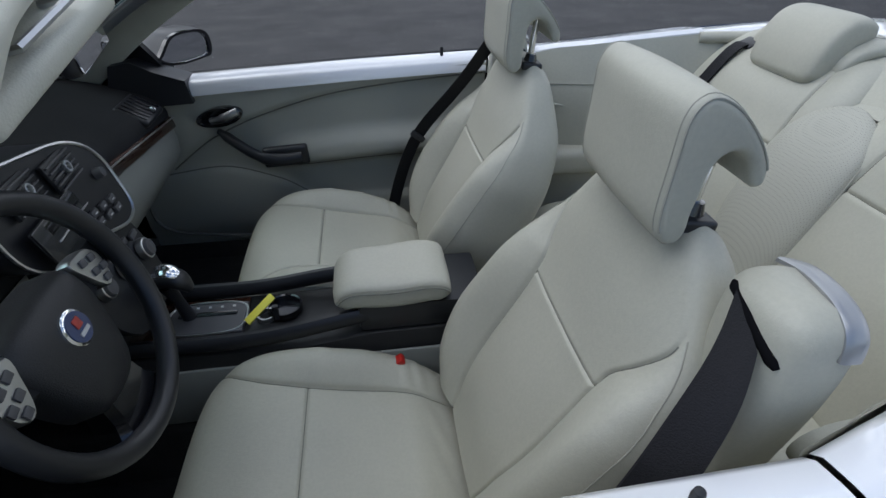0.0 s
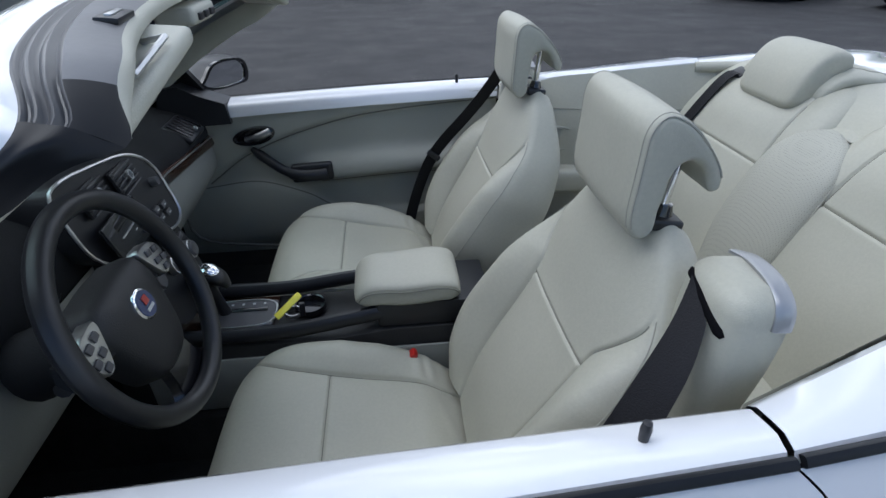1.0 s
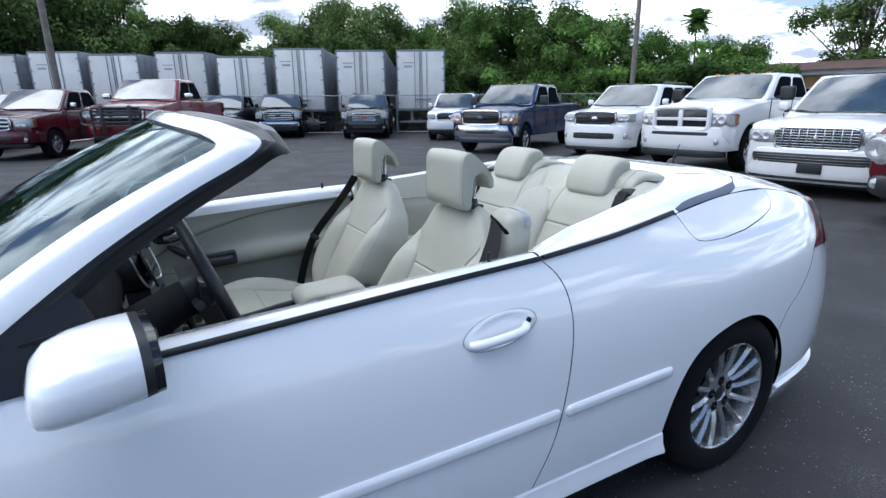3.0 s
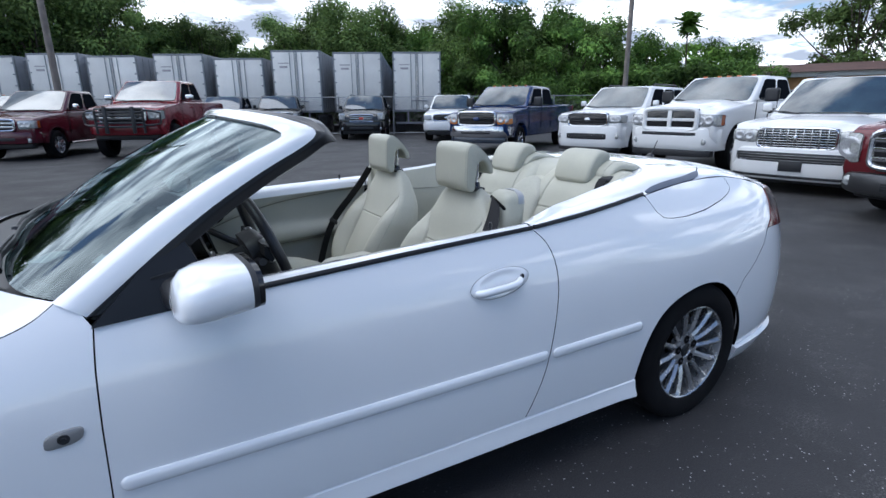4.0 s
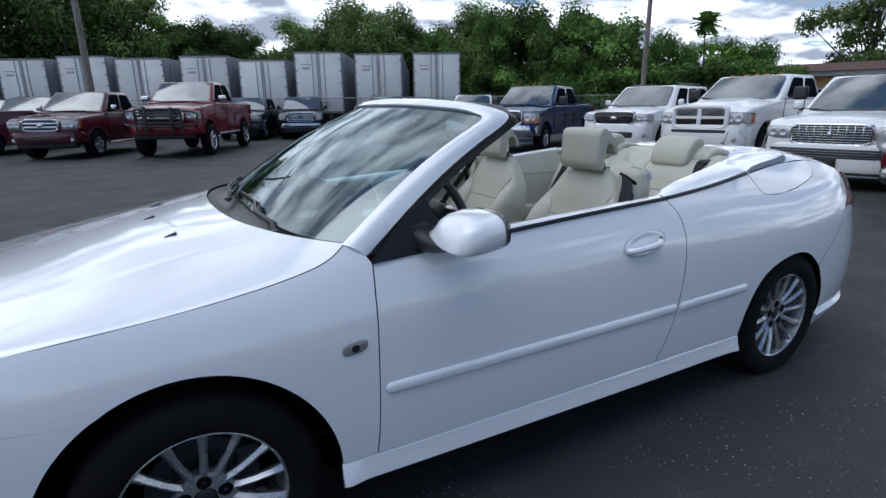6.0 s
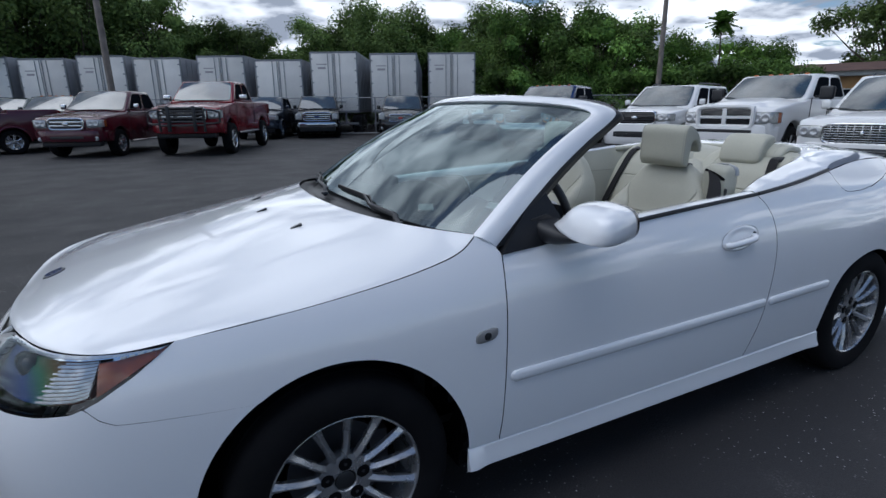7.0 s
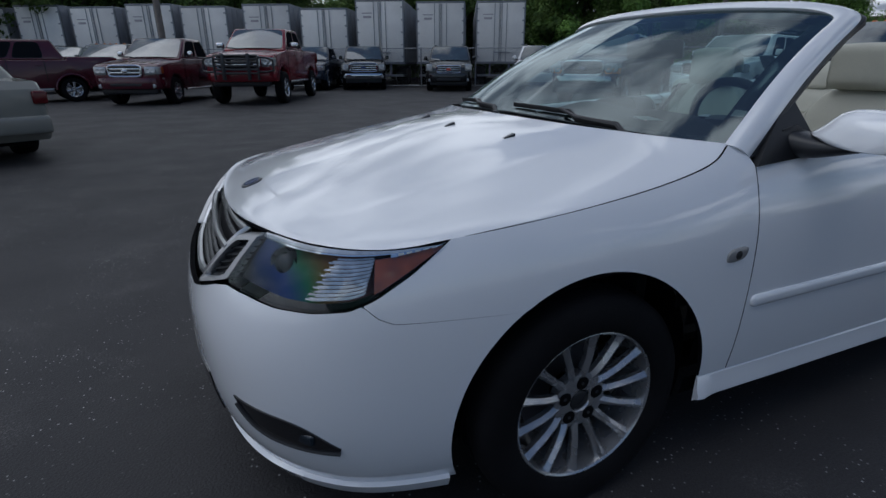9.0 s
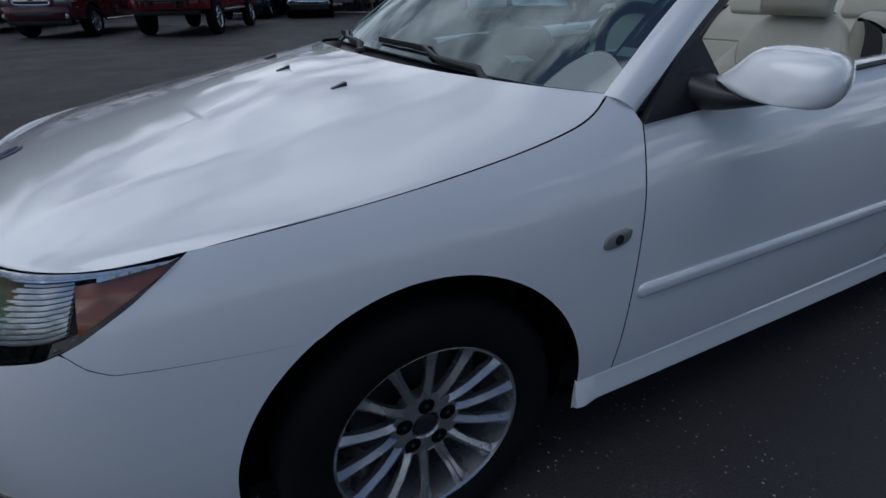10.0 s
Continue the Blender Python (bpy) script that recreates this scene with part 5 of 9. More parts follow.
    put("sail_cover", loft([[(x, y, z) for x, z in ((-0.76, 0.86), (-0.512, 0.872), (-0.520, 0.940), (-0.600, 0.968), (-0.66, 1.000), (-0.72, 0.99))] for y in (-0.795, -0.715, -0.700)]), M["black_trim"], door, "black corner trim inside the mirror")
    # door mirror
    rings = []
    for k, (dx, sc) in enumerate(((-0.074, 0.05), (-0.071, 0.42), (-0.062, 0.70), (-0.043, 0.88), (-0.010, 0.97), (0.035, 1.0), (0.075, 0.99), (0.09, 0.96))):
        ring = []
        for u, v in MIRROR_SIDE:
            yy, zz = (0.021 + 0.119 * u) * sc, (0.099 * v - 0.038) * sc
            ring.append((-0.618 + dx + yy * 0.22, -0.958 + yy, 0.981 + zz + 0.012 * sc - 0.022 * (1 - sc) - 0.006))
        rings.append(ring)
    turn = math.radians(20 if sgn < 0 else 42)
    split = 7 if sgn < 0 else 4
    rings = [[(-0.618 + (x + 0.618) * math.cos(turn) - (y + 0.958) * math.sin(turn), -0.958 + (x + 0.618) * math.sin(turn) + (y + 0.958) * math.cos(turn), z) for x, y, z in ring] for ring in rings]
    mir = put("door_mirror", loft(rings[:split]), M["white"], door, "white door mirror on a black arm")
    put("mirror_rear_shell", loft(rings[split - 1:], True, False), M["black_trim"], mir, "black rear edge of the mirror housing")
    last = np.array(rings[-1])
    cen = last.mean(0)
    bez = loft([last + (0.0, 0, 0), last + (0.012, 0.005, 0), cen + (last - cen) * 0.86 + (0.012, 0.005, 0), cen + (last - cen) * 0.84 + (0.004, 0.002, 0)], True, False)
    put("bezel", bez, M["black_gloss"], mir)
    put("mirror_glass", loft([cen + (last - cen) * 0.85 + (0.006, 0.0025, 0), cen + (last - cen) * 0.5 + (0.0065, 0.0027, 0), cen + (last - cen) * 0.02 + (0.007, 0.003, 0)], True, False), M["mirror"], mir)
    foot = []
    for y, xm, zm, hx_, hz_ in ((-0.795, -0.652, 0.950, 0.056, 0.036), (-0.830, -0.652, 0.946, 0.052, 0.032), (-0.865, -0.648, 0.945, 0.047, 0.026), (-0.900, -0.642, 0.948, 0.043, 0.020), (-0.945, -0.634, 0.954, 0.038, 0.013)):
        foot.append([(xm + hx_ * math.copysign(abs(math.cos(a)) ** 0.7, math.cos(a)), y, zm + hz_ * math.copysign(abs(math.sin(a)) ** 0.7, math.sin(a))) for a in np.linspace(0, 2 * math.pi, 21)[:-1]])
    put("mirror_arm", loft(foot), M["black_trim"], mir, "black mirror foot")


# antenna on the trunk
ant = part("antenna", lathe([(0.0, 0.026), (0.010, 0.024), (0.022, 0.010), (0.028, -0.01)], 20, "z"), M["black_trim"], car, "black mast antenna")
ant.location = (2.07, 0.10, 1.050)
part("antenna_mast", tube([(0.01, 0, 0.02), (0.035, 0, 0.06), (0.055, 0, 0.10)], [0.004, 0.003, 0.0025], 6), M["black_trim"], ant)


# ---- wheels ----
def blob(path, widths, thicks, n=28, ex=2.6, shape=None):
    """A cushion along a path in the x-z plane: rings of superellipses, width along y, thickness across the path.
    shape(u, w, k): extra push along the path's normal, u across -1..1, k along 0..1."""
    pts = resample([(p[0], p[1]) for p in path], len(widths), True)
    rings = []
    for i in range(len(pts)):
        d = pts[min(i + 1, len(pts) - 1)] - pts[max(i - 1, 0)]
        d = d / np.linalg.norm(d)
        nrm = np.array([-d[1], d[0]])
        ring = []
        for a in np.linspace(0, 2 * math.pi, n + 1)[:-1]:
            ca, sa = math.cos(a), math.sin(a)
            u = math.copysign(abs(ca) ** (2 / ex), ca)
            w = math.copysign(abs(sa) ** (2 / ex), sa)
            off = w * thicks[i] / 2
            if shape:
                off += shape(u, w, i / (len(pts) - 1))
            q = pts[i] + nrm * off
            ring.append((q[0], u * widths[i] / 2, q[1]))
        rings.append(ring)
    return loft(rings)


def smooth_widths(keys, n):
    xs_, ys_ = zip(*keys)
    return [float(v) for v in pchip(xs_, ys_)(np.linspace(0, 1, n))]


def hero_wheel(cx, sgn, turn, height):
    """A fourteen-spoke alloy wheel with its tyre; its outside faces along sgn * y."""
    yo = 0.846
    rim_prof = [(0.214, -yo + 0.012), (0.217, -yo + 0.002), (0.212, -yo), (0.207, -yo + 0.004), (0.204, -yo + 0.03), (0.196, -yo + 0.07), (0.192, -yo + 0.18), (0.20, -yo + 0.20)]
    wheel = part("wheel", per_side(sgn, lathe(rim_prof, 56)), M["alloy"], car, "silver many-spoke alloy wheel")
    tyre_prof = [(0.208, -yo + 0.016), (0.216, -yo - 0.003), (0.226, -yo - 0.009), (0.245, -yo - 0.012), (0.268, -yo - 0.013), (0.292, -yo - 0.007), (0.306, -yo + 0.004), (0.313, -yo + 0.016),
                 (0.3165, -yo + 0.035), (0.3170, -yo + 0.060), (0.3125, -yo + 0.062), (0.3125, -yo + 0.068), (0.3175, -yo + 0.070), (0.3178, -yo + 0.105), (0.313, -yo + 0.107), (0.313, -yo + 0.113), (0.3175, -yo + 0.115),
                 (0.3160, -yo + 0.17), (0.305, -yo + 0.195), (0.26, -yo + 0.21), (0.205, -yo + 0.20)]
    part("tyre", per_side(sgn, lathe(tyre_prof, 72)), M["rubber"], wheel, "black tyre")
    spoke = []
    for r, w, y0, dep in ((0.045, 0.0165, -yo + 0.040, 0.02), (0.072, 0.0135, -yo + 0.031, 0.024), (0.095, 0.0112, -yo + 0.023, 0.026), (0.130, 0.0102, -yo + 0.016, 0.026), (0.170, 0.0112, -yo + 0.012, 0.026), (0.195, 0.0140, -yo + 0.009, 0.024), (0.207, 0.019, -yo + 0.007, 0.022)):
        spoke.append([(-w, y0 + 0.009, r), (-w * 0.42, y0 + 0.0015, r), (-w * 0.16, y0 - 0.0022, r), (w * 0.16, y0 - 0.0022, r), (w * 0.42, y0 + 0.0015, r), (w, y0 + 0.009, r), (w * 0.8, y0 + dep, r), (-w * 0.8, y0 + dep, r)])
    sp = loft(spoke)
    for k in range(14):
        part("spoke", per_side(sgn, moved(sp, pose(0, 0, 0, 0, turn + k * 360 / 14, 0))), M["alloy"], wheel, sharp=24)
    part("hub", per_side(sgn, lathe([(0.030, -yo + 0.036), (0.034, -yo + 0.030), (0.066, -yo + 0.030), (0.080, -yo + 0.034), (0.084, -yo + 0.06), (0.03, -yo + 0.065)], 36)), M["alloy"], wheel)
    part("hub_cap", per_side(sgn, lathe([(0.0, -yo + 0.030), (0.022, -yo + 0.030), (0.028, -yo + 0.033), (0.030, -yo + 0.045)], 24)), M["lamp_dark"], wheel, "dark round hub cap")
    for k in range(5):
        a = radians(turn + k * 72 + 12)
        c = (0.0540 * math.cos(a), -yo + 0.0305, 0.0540 * math.sin(a))
        # flat black disc on the hub, coloured as the shade inside a bolt hole
        pocket = lathe([(0.0, -0.0015), (0.0185, -0.0015), (0.0195, -0.001)], 16)
        part("bolt_pocket", per_side(sgn, moved(pocket, pose(*c))), M["dark_inside"], wheel)
        part("wheel_bolt", per_side(sgn, moved(lathe([(0.0, -0.0035), (0.0045, -0.0035), (0.006, 0.002)], 6), pose(*c))), M["alloy_dark"], wheel)
    part("brake_disc", per_side(sgn, lathe([(0.05, -0.745), (0.145, -0.745), (0.146, -0.735), (0.145, -0.725), (0.05, -0.725)], 40)), M["alloy_dark"], wheel, "grey brake disc")
    part("brake_caliper", per_side(sgn, box(0.12, -0.735, 0.03, 0.06, 0.06, 0.13, 0.012)), M["alloy_dark"], wheel)
    wheel.location = (cx, 0, height)


for cx, turn, hz_ in ((-1.348, 4, 0.317), (1.292, 11, 0.306)):
    for sgn in (-1, 1):
        hero_wheel(cx, sgn, turn, hz_)


# ---- inside the convertible ----
part("floor_tub", sheet(np.array([[(x, y, z) for y, z in ((-0.72, 0.36), (-0.69, 0.31), (-0.60, 0.29), (-0.18, 0.285), (-0.13, 0.38), (0, 0.40), (0.13, 0.38), (0.18, 0.285), (0.60, 0.29), (0.69, 0.31), (0.72, 0.36))] for x in np.linspace(-1.05, 1.0, 12)]), 0.0, (0, 0, -3)), M["carpet"], car, "black carpet in the footwells")
part("firewall", box(-1.06, 0, 0.60, 0.04, 1.40, 0.62, 0.01), M["carpet"], car)


def padded(path, wk, tk, shape, focus, ks, ex=3.0):
    """A seat part along a path in the x-z plane. Its rings' points gather at the seam u = focus(k) on both sides."""
    pts = resample(path, 401, True)
    wf, tf = pchip(*zip(*wk)), pchip(*zip(*tk))
    rings = []
    for k in ks:
        i = min(int(round(k * 400)), 400)
        d = pts[min(i + 5, 400)] - pts[max(i - 5, 0)]
        d = d / np.linalg.norm(d)
        nrm = np.array([-d[1], d[0]])
        us = min(float(focus(k)), 0.945)
        half = list(np.linspace(0, us - 0.055, 14)[:-1]) + list(np.linspace(us - 0.055, us + 0.05, 15)[:-1]) + [us + 0.05 + (0.95 - us) * math.sin(a) for a in np.linspace(0, math.pi / 2, 12)]
        top = [(u, 1) for u in half[::-1]] + [(-u, 1) for u in half[1:]]
        low = [(math.copysign(abs(math.cos(a)) ** (2 / ex), math.cos(a)), -1) for a in np.linspace(math.pi, 2 * math.pi, 41)[1:-1]]
        ring = []
        for u, up in top + low:
            w = up * max(0.0, 1 - abs(u) ** ex) ** (1 / ex)
            q = pts[i] + nrm * (w * float(tf(k)) / 2 + shape(u, w, k))
            ring.append((q[0], u * float(wf(k)) / 2, q[1]))
        rings.append(ring)
    return loft(rings)


def rows_near(n, *seams):
    """Even steps from 0 to 1, closer together beside the cross seams."""
    ks = set(np.linspace(0, 1, n).round(4))
    for c in seams:
        ks = {k for k in ks if abs(k - c) > 0.026} | set(np.linspace(c - 0.025, c + 0.025, 15).round(4))
    return sorted(ks)


def groove(d, wide):
    """A stitched seam's dip: narrow, with the leather swelling a little beside it."""
    return math.exp(-(d / wide) ** 2) - 0.06 * math.exp(-((abs(d) - 3.0 * wide) / (1.6 * wide)) ** 2)


THIGH_IN = pchip([0, 0.08, 0.13, 0.20, 0.30, 0.45, 1.0], [1.05, 1.0, 0.90, 0.74, 0.63, 0.585, 0.57])
CUSH_CROSS = 0.42


def seat_shape_cushion(u, w, k):
    """Raised thigh rolls round a dished middle, on the upper side only; the leather puckers where it meets the back."""
    if w <= 0:
        return 0.0
    us = float(THIGH_IN(k))
    d = abs(u) - us
    roll = 0.054 * (0.0 if d <= 0 else math.sin(min(d / 0.30, 1) * math.pi / 2)) * min(1, 0.2 + 2.2 * max(k - 0.08, 0)) * (1 - 0.75 * max(k - 0.62, 0) / 0.38)
    crease = 0.0048 * groove(d, 0.012) * min(1.0, max(0.0, (0.96 - us) / 0.08))
    cross = 0.0038 * groove(k - CUSH_CROSS, 0.005) if d < 0 else 0.0
    pucker = 0.0022 * math.sin(95 * k + 9 * d) * math.exp(-((k - 0.84) / 0.075) ** 2) * min(1.0, max(0.0, d / 0.10))
    pucker += 0.0012 * math.sin(60 * k + 14 * u) * math.exp(-((k - 0.93) / 0.05) ** 2) * (d < 0)
    return (roll + pucker - crease - cross - 0.008 * max(0, 1 - u * u) * math.sin(math.pi * k)) * min(1.0, w * 1.35)


WING_IN = pchip([0, 0.3, 0.55, 0.62, 0.70, 0.80, 0.90], [0.50, 0.52, 0.53, 0.56, 0.70, 0.90, 1.0])
WING_UP = pchip([0, 0.12, 0.30, 0.50, 0.66, 0.80, 1.0], [0.030, 0.060, 0.072, 0.062, 0.036, 0.010, 0.0])
CROSS_SEAM = 0.575
BACK_SHELL = pchip([0, 0.2, 0.5, 0.75, 0.9, 1.0], [0.0, 0.035, 0.052, 0.040, 0.012, 0.0])


def seat_shape_back(u, w, k):
    """Deep side wings round a dished middle, with creases where the leather is sewn; a full shell behind."""
    if w <= 0:
        return float(BACK_SHELL(k)) * max(-1.0, 1.6 * w)
    us = float(WING_IN(k))
    d = abs(u) - us
    wing = float(WING_UP(k)) * (0.0 if d <= 0 else math.sin(min(d / 0.36, 1) * math.pi / 2))
    crease = 0.0048 * groove(d, 0.012) * min(1.0, max(0.0, (0.96 - us) / 0.10))
    cross = 0.0038 * groove(k - CROSS_SEAM, 0.005) if abs(u) < us else 0.0
    pad = 0.010 * max(0.0, 1 - (u / us) ** 2) * (math.exp(-((k - 0.30) / 0.2) ** 2) + 0.6 * math.exp(-((k - 0.76) / 0.12) ** 2))
    return (wing + pad - crease - cross) * min(1.0, w * 1.35)


BACK_PATH = [(0.180, 0.50), (0.252, 0.62), (0.345, 0.80), (0.400, 0.95), (0.414, 1.025), (0.417, 1.061)]
BACK_W = [(0, 0.40), (0.12, 0.46), (0.35, 0.515), (0.55, 0.515), (0.70, 0.475), (0.84, 0.385), (0.94, 0.30), (1.0, 0.20)]
BACK_T = [(0, 0.10), (0.2, 0.135), (0.6, 0.120), (0.85, 0.10), (0.96, 0.075), (1.0, 0.03)]
CUSH_PATH = [(-0.340, 0.455), (-0.330, 0.498), (-0.26, 0.526), (-0.12, 0.508), (0.05, 0.475), (0.14, 0.458)]


def surface_point(path, wk, tk, shape, u, k):
    """A point on the padded front of a seat part: u across, k along."""
    pts = resample(path, 401, True)
    i = min(int(round(k * 400)), 400)
    d = pts[min(i + 5, 400)] - pts[max(i - 5, 0)]
    d = d / np.linalg.norm(d)
    nrm = np.array([-d[1], d[0]])
    w = (1 - abs(u) ** 3.0) ** (1 / 3.0) if abs(u) < 1 else 0
    q = pts[i] + nrm * (w * float(pchip(*zip(*tk))(k)) / 2 + shape(u, w, k))
    return (q[0], u * float(pchip(*zip(*wk))(k)) / 2, q[1])


CUSH_W = [(0, 0.42), (0.08, 0.49), (0.3, 0.525), (0.7, 0.525), (1, 0.46)]
CUSH_T = [(0, 0.05), (0.05, 0.10), (0.2, 0.135), (0.8, 0.13), (1, 0.06)]


# side outline of the front headrest, from its lower front edge up, over and down the hook, and back inside
HEAD_SIDE = [(0.343, 1.070), (0.341, 1.133), (0.343, 1.186), (0.349, 1.217), (0.364, 1.231), (0.387, 1.226), (0.421, 1.200), (0.456, 1.160), (0.470, 1.130), (0.467, 1.116), (0.455, 1.115), (0.447, 1.128), (0.434, 1.152),
             (0.409, 1.166), (0.392, 1.155), (0.385, 1.125), (0.380, 1.090), (0.377, 1.062), (0.366, 1.052), (0.350, 1.056)]


def closed_curve(pts, n):
    """n points along a smooth closed curve through the points."""
    k = len(pts)
    p = resample(list(pts[-4:]) + list(pts) + list(pts[:5]), 40 * n, True)
    a = int(np.argmin(np.linalg.norm(p[:12 * n] - np.array(pts[0]), axis=1)))
    b = 20 * n + int(np.argmin(np.linalg.norm(p[20 * n:] - np.array(pts[0]), axis=1)))
    return resample(p[a:b + 1], n + 1)[:-1]


def drawn_in(ring, e):
    """A closed outline moved inward by e."""
    d = np.roll(ring, -1, 0) - np.roll(ring, 1, 0)
    d = d / np.linalg.norm(d, axis=1, keepdims=True)
    area = np.sum(ring[:, 0] * np.roll(ring[:, 1], -1) - np.roll(ring[:, 0], -1) * ring[:, 1])
    nrm = np.stack([-d[:, 1], d[:, 0]], 1) * (1 if area > 0 else -1)
    return ring + nrm * e


HEAD_HALF, HEAD_R = 0.123, 0.010
HEAD_RING = closed_curve(HEAD_SIDE, 84)


def head_ring(y):
    """The headrest's outline at y across it: rounded off towards its cheeks, fuller in the middle of its front."""
    q = max(0.0, (abs(y) - (HEAD_HALF - HEAD_R)) / HEAD_R)
    ring = drawn_in(HEAD_RING, HEAD_R * (1 - math.sqrt(max(0.0, 1 - q * q))))
    full = 0.013 * (1 - (y / HEAD_HALF) ** 2)
    front = np.clip((0.372 - ring[:, 0]) / 0.02, 0, 1) * np.clip((ring[:, 1] - 1.05) / 0.03, 0, 1)
    over = np.clip((ring[:, 1] - 1.17) / 0.05, 0, 1)
    taper = 1 - 0.10 * np.clip((ring[:, 0] - 0.38) / 0.08, 0, 1) * np.clip((1.22 - ring[:, 1]) / 0.08, 0, 1)
    return [(x - full * f, y * t, z + 0.4 * full * o) for (x, z), f, o, t in zip(ring, front, over, taper)]


def head_rest():
    core = HEAD_HALF - HEAD_R
    ys = [-HEAD_HALF + HEAD_R * (1 - math.cos(a)) for a in np.linspace(0, math.pi / 2, 5)] + list(np.linspace(-core, core, 11))[1:-1] + [HEAD_HALF - HEAD_R * (1 - math.cos(a)) for a in np.linspace(math.pi / 2, 0, 5)]
    return loft([head_ring(y) for y in ys])


def front_seat(y0, belt_side, belt_path, belt_wide, belt_stop, belt_tilt):
    seat = part("front_seat", padded(CUSH_PATH, CUSH_W, CUSH_T, seat_shape_cushion, THIGH_IN, rows_near(90, CUSH_CROSS)), M["leather"], car, "parchment leather front seat")
    back = part("backrest", padded(BACK_PATH, BACK_W, BACK_T, seat_shape_back, WING_IN, rows_near(90, CROSS_SEAM)), M["leather"], seat)
    hr = part("headrest", head_rest(), M["leather"], seat, "curled leather headrest")
    # stitched seams in their grooves; seam_dark carries the crease's shade in its colour
    def seam(path, wk, tk, shape, uk, parent, r=0.0011, mat="leather_seam", lift=0.0006):
        part("seam", tube([surface_point(path, wk, tk, lambda a, w, c: shape(a, w, c) + lift, u, k) for u, k in resample(uk, 60, False)], r, 5), M[mat], parent)

    for sg in (-1, 1):
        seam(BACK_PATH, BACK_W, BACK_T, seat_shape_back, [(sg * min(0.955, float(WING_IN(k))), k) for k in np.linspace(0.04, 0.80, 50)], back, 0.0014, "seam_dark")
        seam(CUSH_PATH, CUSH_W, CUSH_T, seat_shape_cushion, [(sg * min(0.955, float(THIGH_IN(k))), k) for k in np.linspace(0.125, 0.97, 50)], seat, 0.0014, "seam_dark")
        seam(BACK_PATH, BACK_W, BACK_T, seat_shape_back, [(sg * 0.965, 0.10), (sg * 0.965, 0.4), (sg * 0.965, 0.65), (sg * 0.95, 0.82)], back)
        seam(CUSH_PATH, CUSH_W, CUSH_T, seat_shape_cushion, [(sg * 0.965, 0.14), (sg * 0.965, 0.5), (sg * 0.96, 0.90)], seat, 0.0009)
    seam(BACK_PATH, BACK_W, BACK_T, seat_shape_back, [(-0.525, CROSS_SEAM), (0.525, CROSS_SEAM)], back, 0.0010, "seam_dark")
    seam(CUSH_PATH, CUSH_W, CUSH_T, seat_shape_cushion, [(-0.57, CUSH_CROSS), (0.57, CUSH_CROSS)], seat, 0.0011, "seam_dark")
    for sg in (-1, 1):
        for inset, r in ((0.0035, 0.0016), (0.0105, 0.0010)):
            line = np.array(head_ring(sg * (HEAD_HALF - inset)))[:46]
            part("piping", tube(line + np.array((0.0, sg * 0.0008, 0.0)) * (1 if inset < 0.005 else 0), r, 5), M["leather_seam"], hr)
    # headrest posts in black sockets
    for dy in (-0.072, 0.072):
        post = part("headrest_post", tube([(0.408, dy, 1.03), (0.414, dy, 1.09), (0.422, dy, 1.175)], 0.0074, 12), M["chrome"], seat, "chrome headrest post")
        part("socket", box(0.412, dy, 1.058, 0.050, 0.056, 0.018, 0.006, 3, rot=(0, 8, 0)), M["black_trim"], post)
        part("collar", moved(lathe([(0.0, 0.020), (0.012, 0.019), (0.015, 0.008), (0.017, 0.0)], 16, "z"), pose(0.413, dy, 1.064, 0, 6, 0)), M["black_gloss"], post)
    # side shells of the seat base
    part("seat_base", box(-0.10, 0, 0.40, 0.46, 0.44, 0.13, 0.03, 3), M["dash_low"], seat, "grey seat base")
    # belt tower on the outer shoulder
    b = belt_side
    tower = blob([(0.380, 0.60), (0.415, 0.78), (0.434, 0.93), (0.440, 1.03), (0.442, 1.070)], smooth_widths([(0, 0.07), (0.5, 0.105), (0.85, 0.129), (0.93, 0.126), (0.97, 0.112), (1, 0.07)], 90),
                 smooth_widths([(0, 0.05), (0.5, 0.090), (0.85, 0.104), (0.93, 0.099), (0.97, 0.084), (1, 0.045)], 90), 72, 2.9)
    tw = part("belt_tower", ([(x, y + b * 0.236, z) for x, y, z in tower[0]], tower[1]), M["leather"], seat, "leather-covered belt guide on the seat's shoulder")
    crest = resample([(0.470, 0.178, 1.058), (0.469, 0.205, 1.067), (0.466, 0.240, 1.070), (0.462, 0.272, 1.066), (0.459, 0.293, 1.052), (0.457, 0.300, 1.028)], 26, True)
    lean_out = resample([(0.25, 0, 1), (0.2, 0, 1), (0.1, 0.15, 1), (0, 0.6, 0.8), (0, 1, 0.3), (0, 1, 0)], 26)
    part("tower_trim", strip_along([(x, b * y, z) for x, y, z in crest], [(u, b * v, w) for u, v, w in lean_out], 0.026, 0.005), M["satin_dark"], tw, "satin silver trim")
    slot_line = resample([(0.396, 0.188, 1.046), (0.388, 0.225, 1.040), (0.386, 0.262, 1.026), (0.390, 0.286, 1.010)], 14, True)
    part("belt_slot", tube([(x + 0.009, b * y, z) for x, y, z in slot_line], [0.003] + [0.008] * 12 + [0.004], 10), M["dark_inside"], tw)
    path = resample(belt_path, 40, True)
    wide = resample(belt_wide, 40)
    ring = []
    for (x, y, z), (ex, ey, ez) in zip(path, wide):
        c, e = Vector((x, b * y, z)), Vector((ex, b * ey, ez))
        th = Vector((0.0, b * 0.0015, 0.0))
        ring.append([c - e - th, c + e - th, c + e + th, c - e + th])
    belt = part("seat_belt", loft(ring), M["belt"], seat, "black seat belt")
    k = int(40 * belt_stop)
